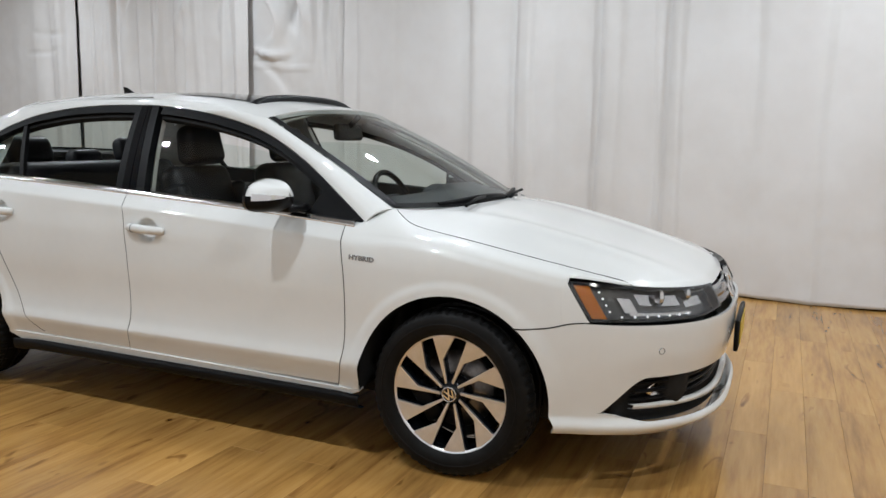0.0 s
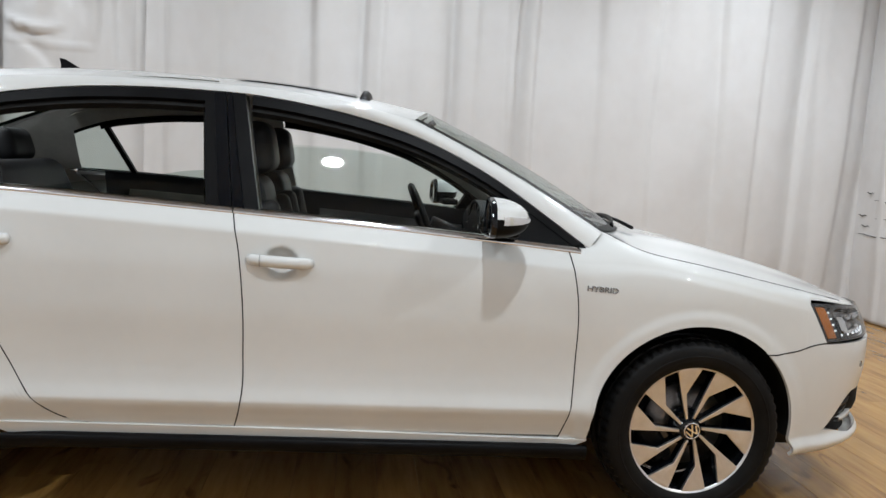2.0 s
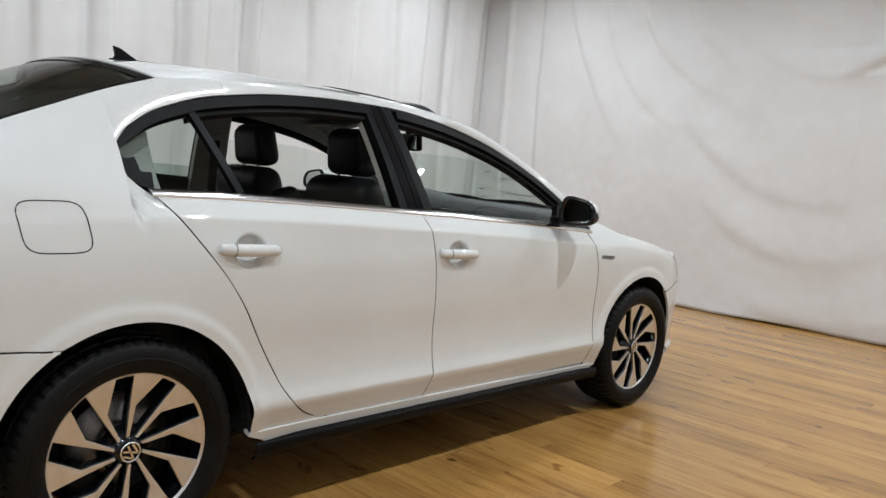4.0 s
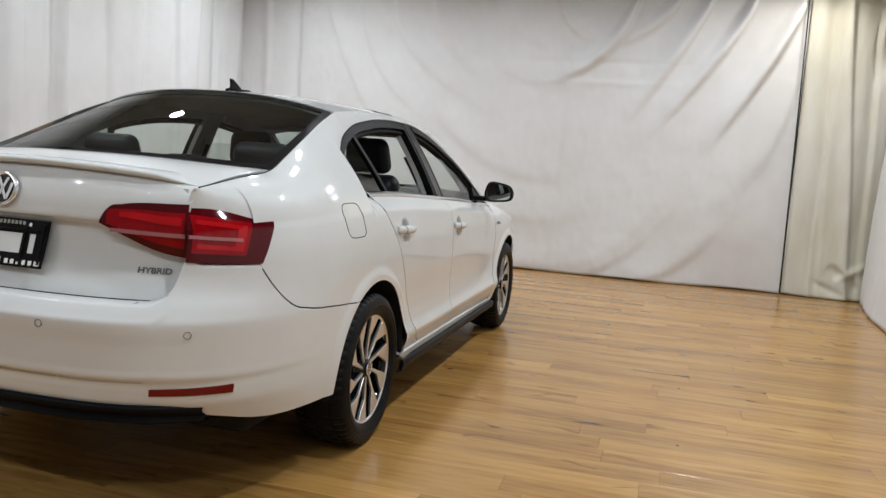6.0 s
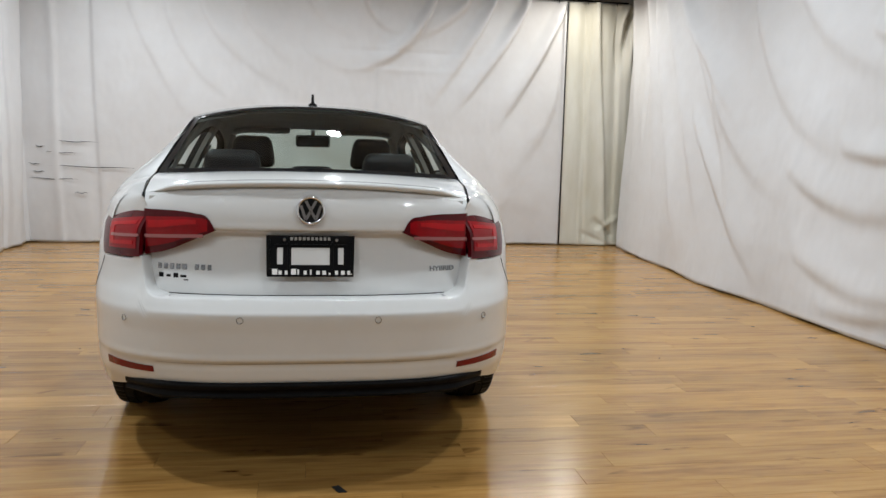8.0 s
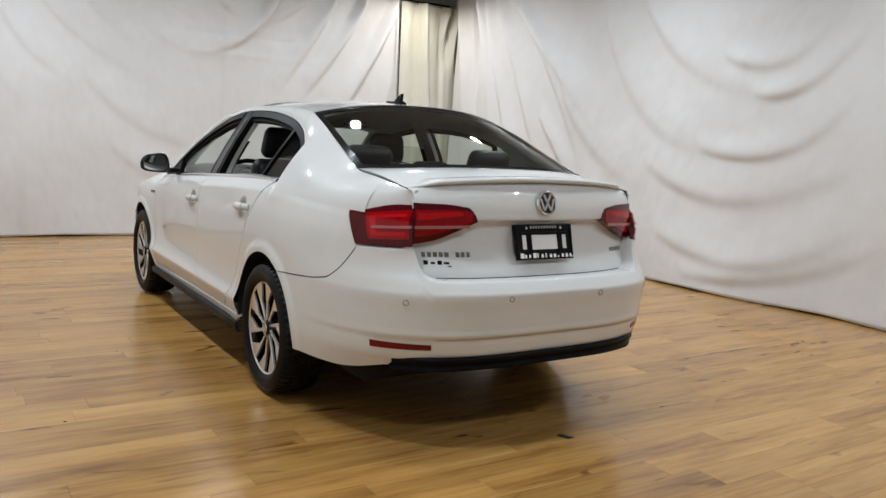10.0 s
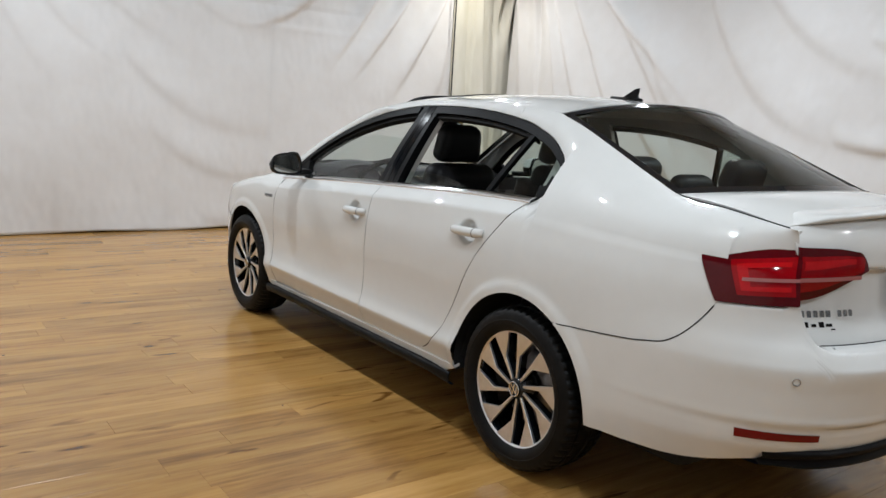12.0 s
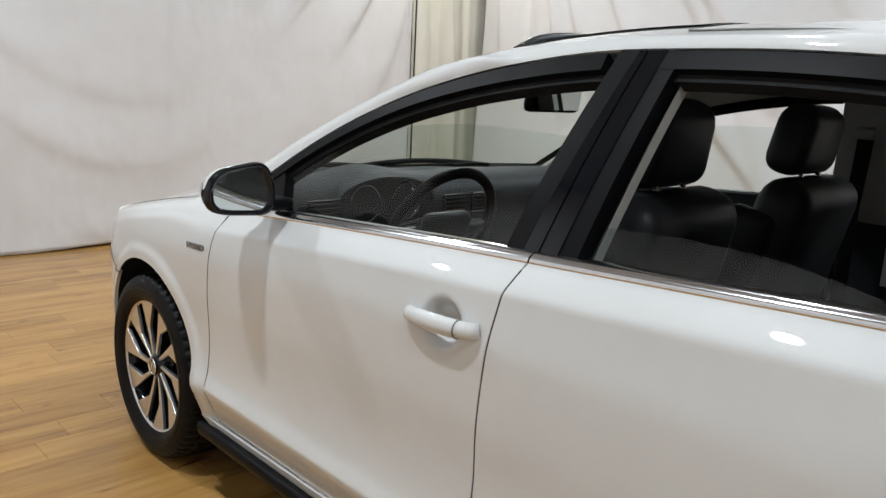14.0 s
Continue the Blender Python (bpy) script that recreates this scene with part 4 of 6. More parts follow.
def boot_grid():
    G = []
    for z in np.concatenate([np.linspace(0.690, 0.74, 9)[:-1], np.linspace(0.74, 0.915, 14)[:-1], np.linspace(0.915, 0.945, 10)[:-1], np.linspace(0.945, 1.085, 12)]):
        G.append([])
        for b in np.linspace(-1, 1, 61):
            y = b * boot_w(z)
            k = smooth(1.0, 1.085, z)
            zz = z - 0.033 * k * abs(b) ** 2.2
            G[-1].append((boot_rear(y, z), y, zz))
    edge = G[-1]
    # deck from the lip to the rear window
    for s in np.linspace(0.06, 1, 18):
        row = []
        for i, b in enumerate(np.linspace(-1, 1, 61)):
            xe, ye, ze = edge[i]
            xw = -1.878 + 0.085 * abs(b) ** 2.2
            yw = b * 0.622
            zw = 1.128 - 0.018 * abs(b) ** 2.4
            x, y = lerp(xe, xw, s), lerp(ye, yw, s ** 0.7)
            z = lerp(ze, zw, s) + 0.026 * math.sin(math.pi * min(s * 1.02, 1)) ** 0.8 * (1 - 0.6 * abs(b) ** 3)
            row.append((x, y, z))
        G.append(row)
    return np.array(G)


trunk_lid = skin("trunk_lid", boot_grid(), PAINT, car, 0.015, (-0.6, 0, 1), label="white boot lid with badges and a lip spoiler")
sp = []
for b in np.linspace(-1, 1, 49):
    y = b * 0.585
    x = -2.272 + 0.103 * (abs(y) / 0.595) ** 2.6
    t = 1 - smooth(0.80, 1.0, abs(b))
    z = 1.086 - 0.033 * abs(b) ** 2.2 + 0.012 * t
    sp.append([(x + 0.13, y, z + 0.002 + 0.010 * t), (x + 0.06, y, z + 0.003 + 0.014 * t), (x, y, z + 0.004 + 0.012 * t), (x - 0.026 * t - 0.002, y, z + 0.003 + 0.010 * t), (x - 0.032 * t - 0.002, y, z + 0.001 + 0.005 * t),
               (x - 0.028 * t, y, z - 0.002 * t), (x - 0.010 * t, y, z - 0.008 * t), (x + 0.012, y, z - 0.014)])
skin("spoiler", np.array(sp), PAINT, trunk_lid, 0.003, (-0.5, 0, 1), label="white lip spoiler along the boot edge")

# fine dark joints where panels meet
def joint(pts, side=1, parent=car, r=0.0026):
    part("panel_joint", tube([(x, y * side, z) for x, y, z in pts], r, 5), DARK, parent)


for side in (1, -1):
    joint([(x, side_y(x, seam_front(x)) - 0.0006, seam_front(x)) for x in np.linspace(1.566, 1.80, 30)], side)
    for gap, z0, z1 in ((gap_front, 0.285, 0.90), (gap_mid, 0.30, 0.965), (gap_rear, 0.304, 1.0)):
        joint([(gap(z), side_y(gap(z), z) - 0.003, z) for z in np.linspace(z0, z1, 40)], side)
    joint([(x, side_y(x, quarter_low(x)) - 0.0006, quarter_low(x)) for x in np.linspace(-2.078, -1.545, 50)], side)
    joint([(p[0], p[1] + 0.0015, p[2] - 0.0005) for p in (hood_pt(a, 1) for a in np.linspace(0, 0.97, 60))], side, r=0.0014)
    joint([(x, rear_edge(x)[0] + 0.001, rear_edge(x)[1] + 0.001) for x in np.linspace(-2.19, -1.80, 24)], side)
for side in (1, -1):
    joint([(boot_rear(boot_w(z), z) + 0.0005, boot_w(z) + 0.002, z) for z in np.linspace(0.704, 0.832, 24)], side)
joint([(boot_rear(y, 0.703) + 0.001, y, 0.7035) for y in np.linspace(-0.50, 0.50, 30)])

# ---- car: roof, pillars, glass ----
rg = []
for a in np.linspace(0, 1, 40):
    row = []
    for b in np.linspace(-1, 1, 51):
        x = lerp(0.425 - 0.088 * b * b, -1.262 + 0.10 * b * b, a)
        ye, ze, zm = roof_edge_y(x), roof_edge_z(x), roof_mid(x)
        row.append((x, b * ye, zm - (zm - ze) * abs(b) ** 2.5))
    rg.append(row)
roof = skin("roof", np.array(rg), PAINT, car, 0.02, (0, 0, 1))


def screen_edge(a):
    """The windscreen's side edge from its foot to the roof."""
    return (lerp(1.005, 0.337, a), lerp(0.690, 0.573, a) + 0.012 * math.sin(math.pi * a), lerp(0.968, 1.316, a) + 0.014 * math.sin(math.pi * a))


pil = []
for s in np.linspace(0, 1, 60):
    if s < 0.55:
        a = s / 0.55
        xo = lerp(0.935, 0.12, a ** 0.95)
        inner = screen_edge(a)
    else:
        a = (s - 0.55) / 0.45
        xo = lerp(0.12, -0.95, a)
        xi = lerp(0.337, -0.95, a)
        inner = (xi, roof_edge_y(xi), roof_edge_z(xi))
    zo = dlo_top(xo) + 0.003
    outer = (xo, upper_y(xo, zo), zo)
    mid = ((inner[0] + outer[0]) / 2, lerp(inner[1], outer[1], 0.62) + 0.012, lerp(inner[2], outer[2], 0.42) + 0.010)
    mid = tuple(2 * m - 0.5 * (p + q) for m, p, q in zip(mid, inner, outer)) if s < 0.6 else (lerp(inner[0], outer[0], 0.5), lerp(inner[1], outer[1], 0.6) + 0.004, lerp(inner[2], outer[2], 0.35) + 0.004)
    pil.append([bez(outer, mid, inner, t) for t in np.linspace(0, 1, 9)])
for side in (1, -1):
    skin("roof_rail", np.array(pil), PAINT, car, 0.01, (0.2, 1, 0.8), side=side)

ws = []
for a in np.linspace(0, 1, 24):
    ex, ey, ez = screen_edge(a)
    cx, cz = lerp(1.215, 0.428, a), lerp(0.958, 1.366, a) + 0.020 * math.sin(math.pi * a)
    ws.append([(lerp(cx, ex, abs(b) ** 2.3), b * (ey - 0.006), lerp(cz, ez, abs(b) ** 2.3)) for b in np.linspace(-1, 1, 41)])
ws = np.array(ws)
screen = skin("windscreen", ws, GLASS_SCREEN, car, 0.0, (1, 0, 1), label="large clear windscreen")
screen.visible_shadow = False
# black printed border round the windscreen
for nm, sl in (("windscreen_border", (slice(0, 24), slice(0, 2))), ("windscreen_border", (slice(0, 24), slice(39, 41))), ("windscreen_border", (slice(0, 2), slice(0, 41)))):
    skin(nm, ws[sl], BLACK_SATIN, screen, 0.0, (1, 0, 1), lift=0.0025)

bg = []
for a in np.linspace(0, 1, 20):
    row = []
    for b in np.linspace(-1, 1, 41):
        top = (-1.258 + 0.10 * b * b, b * 0.560, 1.420 - 0.064 * abs(b) ** 2.4)
        low = (-1.888 + 0.098 * abs(b) ** 2.2, b * 0.622, 1.124 - 0.014 * b * b)
        p = [lerp(t, l, a) for t, l in zip(top, low)]
        p[2] += 0.012 * math.sin(math.pi * a) * (1 - abs(b) ** 4)
        row.append(p)
    bg.append(row)
bg = np.array(bg)
rear_window = skin("rear_window", bg, GLASS_REAR, car, 0.0, (-1, 0, 1), label="tinted rear window with a black printed border")
rear_window.visible_shadow = False
for sl in ((slice(0, 20), slice(0, 2)), (slice(0, 20), slice(39, 41)), (slice(0, 2), slice(1, 40)), (slice(18, 20), slice(1, 40))):
    skin("window_border", bg[sl], BLACK_GLOSS, rear_window, 0.0, (-1, 0, 1), lift=0.003)

# cowl, wipers
cg = [[(cowl_x(min(abs(b) * 0.662, 0.662)) + dx, b * lerp(0.69, 0.665, s), 0.966 - dz - 0.0 * abs(b)) for b in np.linspace(-1, 1, 31)] for s, dx, dz in ((0, -0.10, -0.004), (0.5, -0.04, 0.006), (1, 0.004, 0.012), (1.0, 0.03, 0.04))]
skin("cowl", np.array(cg), BLACK_MATTE, car, 0.0, (0, 0, 1), label="black plastic cowl under the windscreen")
for y0, y1, k in ((-0.48, 0.16, 0), (0.08, 0.60, 1)):
    pts = [(1.20 - 0.17 * (lerp(y0, y1, s) / 0.66) ** 2 - 0.005, lerp(y0, y1, s), 0.974 + 0.018 * math.sin(math.pi * s)) for s in np.linspace(0, 1, 12)]
    w = part("wiper", tube(pts, 0.008, 6, 1.4), BLACK_SATIN, car)
    part("wiper_arm", tube([(1.205, y0 + 0.05, 0.970), (1.19, lerp(y0, y1, 0.3), 0.987), (1.185, lerp(y0, y1, 0.55), 0.994)], 0.007, 6), BLACK_SATIN, w)

# window frames, glass and trim of each side
front_in = lambda x: dlo_top(x) - lerp(0.034, 0.030, smooth(0.0, 0.6, x))
rear_in = lambda x: dlo_top(x) - 0.034
MID_F = spl((0.99, -0.160), (1.37, -0.243))      # rear edge of the front window
MID_FO = spl((0.99, -0.205), (1.37, -0.285))
MID_RO = spl((0.99, -0.285), (1.37, -0.345))
MID_R = spl((0.99, -0.325), (1.37, -0.375))      # front edge of the rear window
DIV = spl((1.02, -0.955), (1.30, -1.085))

for side in (1, -1):
    F, R = doors[side]
    n = 46
    xs = np.linspace(0.925, -0.215, n)
    low = lambda x: max(belt_z(x) + 0.002, front_in(x)) if x > 0.72 else front_in(x)
    skin("window_frame", cols_grid(xs, low, lambda x: max(dlo_top(x) - 0.002, low(x) + 0.003), 4, upper_y), BLACK_SATIN, F, 0.035, (0, 1, 0.3), side=side, label="satin black window frame")
    # inner seal, set back
    skin("window_seal", cols_grid(xs[5:], lambda x: front_in(x) - 0.022, lambda x: front_in(x) + 0.004, 3, lambda x, z: upper_y(x, z) - 0.020), BLACK_MATTE, F, 0.03, (0, 1, 0.3), side=side)
    # mirror sail
    skin("sail_panel", cols_grid(np.linspace(0.66, 0.90, 16), lambda x: belt_z(x) + 0.004, lambda x: min(max(front_in(x) + 0.01, belt_z(x) + 0.006), lerp(belt_z(x), front_in(x) + 0.01, smooth(0.655, 0.735, x))) + 0.001, 5, lambda x, z: upper_y(x, z) - 0.004), BLACK_SATIN, F, 0.03, (0, 1, 0.3), side=side)
    skin("window_post", rows_grid(lambda z: MID_F(z), lambda z: MID_FO(z), 0.985, 1.366, 4, 14, lambda x, z: upper_y(x, z) - 0.001), BLACK_SATIN, F, 0.04, (0, 1, 0.3), side=side)
    skin("b_pillar_cover", rows_grid(lambda z: MID_FO(z) - 0.001, lambda z: gap_mid(0.99) - 0.002 - (z - 0.99) * 0.16, 0.985, 1.366, 4, 14, lambda x, z: upper_y(x, z) + 0.0015), BLACK_GLOSS, F, 0.02, (0, 1, 0.3), side=side, label="gloss black pillar cover")
    skin("b_pillar_cover", rows_grid(lambda z: gap_mid(0.99) - 0.006 - (z - 0.99) * 0.16, lambda z: MID_RO(z) + 0.001, 0.985, 1.366, 4, 14, lambda x, z: upper_y(x, z) + 0.0015), BLACK_GLOSS, R, 0.02, (0, 1, 0.3), side=side, label="gloss black pillar cover")
    skin("window_post", rows_grid(lambda z: MID_RO(z), lambda z: MID_R(z), 0.99, 1.364, 4, 14, lambda x, z: upper_y(x, z) - 0.001), BLACK_SATIN, R, 0.04, (0, 1, 0.3), side=side)
    # rear door frame over the top and round the tip
    xr = np.concatenate([np.linspace(-0.335, -1.10, 30), np.linspace(-1.11, -1.333, 16)])
    def rlow(x):
        return max(rear_in(x), 1.10 + 0.0 * x) if x > -1.285 else max(lerp(rear_in(-1.285), 1.13, smooth(-1.285, -1.33, x)), 1.06)
    skin("window_frame", cols_grid(xr, rlow, lambda x: max(dlo_top(x) - 0.002, rlow(x) + 0.003), 4, upper_y), BLACK_SATIN, R, 0.035, (0, 1, 0.3), side=side, label="satin black window frame")
    skin("window_frame", cols_grid(np.linspace(-1.333, -1.235, 10), lambda x: dlo_low_rear(x) + 0.002, lambda x: max(min(dlo_low_rear(x) + 0.03 + 0.9 * (x + 1.333), 1.16), dlo_low_rear(x) + 0.004) if x < -1.27 else dlo_low_rear(x) + 0.045, 4, upper_y), BLACK_SATIN, R, 0.03, (0, 1, 0.3), side=side)
    skin("window_seal", cols_grid(np.linspace(-0.36, -1.08, 24), lambda x: rear_in(x) - 0.022, lambda x: rear_in(x) + 0.004, 3, lambda x, z: upper_y(x, z) - 0.020), BLACK_MATTE, R, 0.03, (0, 1, 0.3), side=side)
    skin("window_divider", rows_grid(lambda z: DIV(z) + 0.012, lambda z: DIV(z) - 0.014, 1.022, lambda u: rear_in(-1.09) + 0.012, 3, 10, lambda x, z: upper_y(x, z) - 0.004), BLACK_SATIN, R, 0.02, (0, 1, 0.3), side=side)
    g = skin("quarter_glass", cols_grid(np.linspace(-0.96, -1.315, 20), lambda x: (lerp(1.028, 1.035, 0.5) if x > -1.26 else dlo_low_rear(x) + 0.01) if x < -0.96 else 1.028, lambda x: max(min(rear_in(x) + 0.02, 1.03 + (-0.952 - x) / 0.464 * 1.0), 1.032), 8, lambda x, z: upper_y(x, z) - 0.014), GLASS_TINT, R, 0.0, (0, 1, 0.3), side=side, label="fixed tinted quarter glass")
    g.visible_shadow = False
    # lowered glass: half down in front, almost fully down behind
    fg = spl((-0.25, 1.20), (0.0, 1.205), (0.2, 1.197), (0.44, 1.160), (0.62, 1.108), (0.80, 1.03))
    g = skin("door_glass", cols_grid(np.linspace(0.735, -0.19, 30), lambda x: belt_z(x) - 0.03, lambda x: max(min(fg(x), front_in(x)), belt_z(x) - 0.02), 8, lambda x, z: upper_y(x, z) - 0.022), GLASS_CLEAR, F, 0.0, (0, 1, 0.3), side=side, label="half-lowered door glass")
    g.visible_shadow = False
    rgl = spl((-0.33, 1.055), (-0.5, 1.062), (-0.68, 1.054), (-0.81, 1.03), (-0.95, 0.99))
    g = skin("door_glass", cols_grid(np.linspace(-0.335, -0.93, 20), lambda x: belt_z(x) - 0.03, lambda x: rgl(x), 5, lambda x, z: upper_y(x, z) - 0.022), GLASS_TINT, R, 0.0, (0, 1, 0.3), side=side, label="almost fully lowered tinted door glass")
    g.visible_shadow = False
    # bright belt moulding
    for ob, xa, xb in ((F, 0.90, gap_mid(0.99) + 0.002), (R, gap_mid(0.99) - 0.002, -1.262)):
        B = np.zeros((30, 5, 3))
        for i, x in enumerate(np.linspace(xa, xb, 30)):
            z = belt_z(x)
            for j, (dy, dz) in enumerate(((0.004, -0.015), (0.0055, -0.011), (0.001, -0.003), (-0.006, 0.003), (-0.024, 0.005))):
                B[i, j] = (x, side_y(x, z - 0.012) + dy - (0.004 if dz > 0 else 0), z + dz)
        skin("belt_moulding", B, CHROME, ob, 0.004, (0, 1, 0.5), side=side, label="bright chrome belt moulding")

# ---- car: wheels ----
def pol(r, deg):
    return (-r * math.cos(radians(deg)), r * math.sin(radians(deg)))


def build_wheel():
    w = thing("wheel", "", "")
    # tyre, with circumferential grooves and cut shoulders
    half = [(0.222, 0.094), (0.236, 0.108), (0.256, 0.1135), (0.276, 0.112), (0.292, 0.107), (0.3035, 0.099), (0.309, 0.089), (0.3125, 0.074), (0.3148, 0.060), (0.309, 0.058), (0.309, 0.050), (0.3162, 0.048), (0.317, 0.020), (0.310, 0.018), (0.310, 0.010)]
    prof = half + [(r, -h) for r, h in reversed(half)]
    bm = lathe(prof, 168, "y")
    n = len(prof)
    bm.verts.ensure_lookup_table()
    for v in bm.verts:
        i, j = divmod(v.index, n)
        if (i % 3 == 0 and j in (5, 6, 7, 8, n - 6, n - 7, n - 8, n - 9)) or (i % 6 == 0 and j in (11, n - 12)):
            r = math.hypot(v.co.x, v.co.z)
            k = (r - 0.0055) / r
            v.co.x, v.co.z = v.co.x * k, v.co.z * k
    for f in bm.faces:
        c = f.calc_center_median()
        if math.hypot(c.x, c.z) > 0.299:
            f.smooth = False
    tyre = part("tyre", bm, RUBBER, w, "black rubber tyre")
    part("bead_ring", lathe([(0.262, 0.1133), (0.2635, 0.1152), (0.266, 0.1152), (0.2675, 0.1133)], 96, "y"), RUBBER, tyre)
    # rim: barrel and lip
    rim = part("rim", lathe([(0.224, 0.093), (0.2285, 0.096), (0.231, 0.0945), (0.2295, 0.089), (0.222, 0.080), (0.214, 0.05), (0.205, -0.02), (0.210, -0.09), (0.224, -0.1)], 96, "y"), BLACK_GLOSS, w, "gloss black alloy rim")
    part("rim_lip", lathe([(0.2145, 0.0885), (0.217, 0.0915), (0.225, 0.0945), (0.2285, 0.0965), (0.2305, 0.0945)], 120, "y"), ALLOY, rim, "bright machined rim lip")
    dish = lambda r: 0.080 + 0.0115 * (r / 0.22) ** 2
    for k in range(10):
        a = 36 * k + 9
        def seg(p, q, m):
            return [(lerp(p[0], q[0], s), lerp(p[1], q[1], s)) for s in np.linspace(0, 1, m)]
        tip_r, tip_l, kink = pol(0.040, a + 6), pol(0.040, a - 7), pol(0.130, a - 12.5)
        right = seg(pol(0.2165, a - 6.5), tip_r, 6)
        left = seg(tip_l, kink, 4) + seg(kink, pol(0.2165, a - 29.5), 4)[1:]
        arc = [pol(0.2165, lerp(a - 29.5, a - 6.5, s)) for s in np.linspace(0, 1, 7)[1:-1]]
        poly = right + left + arc
        bm = plate(poly, 0.010, lambda x, z, d: (x, dish(math.hypot(x, z)) + d - 0.010, z), 0.0012)
        sp_ = part("spoke", bm, ALLOY, w, "machined alloy spoke blade")
        wall = plate([(x * 0.996, z * 0.996) for x, z in poly], 0.030, lambda x, z, d: (x, dish(math.hypot(x, z)) - 0.0102 - 0.030 + d, z))
        part("spoke_wall", wall, BLACK_GLOSS, sp_, "gloss black spoke flank")
    part("hub", lathe([(0.0, 0.084), (0.030, 0.084), (0.036, 0.078), (0.042, 0.068), (0.066, 0.050), (0.070, 0.03), (0.0, 0.03)], 48, "y"), BLACK_GLOSS, w)
    cap = part("hub_cap", lathe([(0.0, 0.0925), (0.024, 0.092), (0.0255, 0.0935), (0.0285, 0.093), (0.030, 0.088), (0.030, 0.084)], 40, "y"), BLACK_SATIN, w, "round centre cap with a chrome emblem")
    part("emblem_ring", lathe([(0.0245, 0.0925), (0.0252, 0.0945), (0.0285, 0.0945), (0.0292, 0.0915)], 40, "y"), CHROME, cap)
    emblem(cap, 0.0245, lambda u, v, d: (-u, 0.0922 + d, v), 0.002)
    for k in range(5):
        x, z = pol(0.056, 72 * k + 20)
        part("wheel_bolt", tube([(x, 0.045, z), (x, 0.068, z)], 0.0085, 6), BLACK_SATIN, w)
    disc = part("brake_disc", lathe([(0.05, 0.012), (0.145, 0.012), (0.147, 0.0), (0.145, -0.012), (0.05, -0.012)], 64, "y"), STEEL, w, "bare steel brake disc")
    part("brake_calliper", box(0.075, 0.10, 0.16, 0.015, 2, (0.125, 0.0, 0.02)), BLACK_SATIN, w)
    part("wheel_back", lathe([(0.0, -0.03), (0.19, -0.03), (0.20, -0.05), (0.0, -0.05)], 40, "y"), BLACK_MATTE, w)
    return w


def emblem(parent, r, at, depth):
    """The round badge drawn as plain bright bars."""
    t = r * 0.23
    for pts in (((-0.42, 0.80), (0.0, 0.02), (0.42, 0.80)), ((-0.82, 0.42), (-0.42, -0.74), (0.0, -0.02), (0.42, -0.74), (0.82, 0.42))):
        for (a0, b0), (a1, b1) in zip(pts, pts[1:]):
            d = math.hypot(a1 - a0, b1 - b0)
            nx, ny = -(b1 - b0) / d * t / r / 2, (a1 - a0) / d * t / r / 2
            poly = [(r * (a0 + nx), r * (b0 + ny)), (r * (a0 - nx), r * (b0 - ny)), (r * (a1 - nx), r * (b1 - ny)), (r * (a1 + nx), r * (b1 + ny))]
            part("emblem_bar", plate(poly, depth, at), CHROME, parent)


wheel = build_wheel()
spots = [(AXLE_F, 1), (AXLE_R, 1), (AXLE_F, -1), (AXLE_R, -1)]
TRACK = 0.765
for i, (wx, sd) in enumerate(spots):
    m = pose(wx, sd * TRACK, HUB_Z, 0, 17 * i, 0 if sd > 0 else 180)
    if i == 0:
        ob = wheel
        ob.matrix_basis = m
    else:
        ob = copy_thing(wheel, m)
    ob.parent = car

# ---- car: lamps and front ----
def front_patch(ya, yb, za, zb_, nu, nv):
    """A grid on the nose between two distances from the middle; heights may follow the share along."""
    G = np.zeros((nu + 1, nv + 1, 3))
    for i in range(nu + 1):
        u = i / nu
        for j in range(nv + 1):
            z = lerp(za(u), zb_(u), j / nv)
            t0, t1 = th_of_y(ya, z), (th_of_x(yb(z), z) if callable(yb) else th_of_y(yb, z))
            G[i, j] = end_pt(lerp(t0, t1, u), z)
    return G


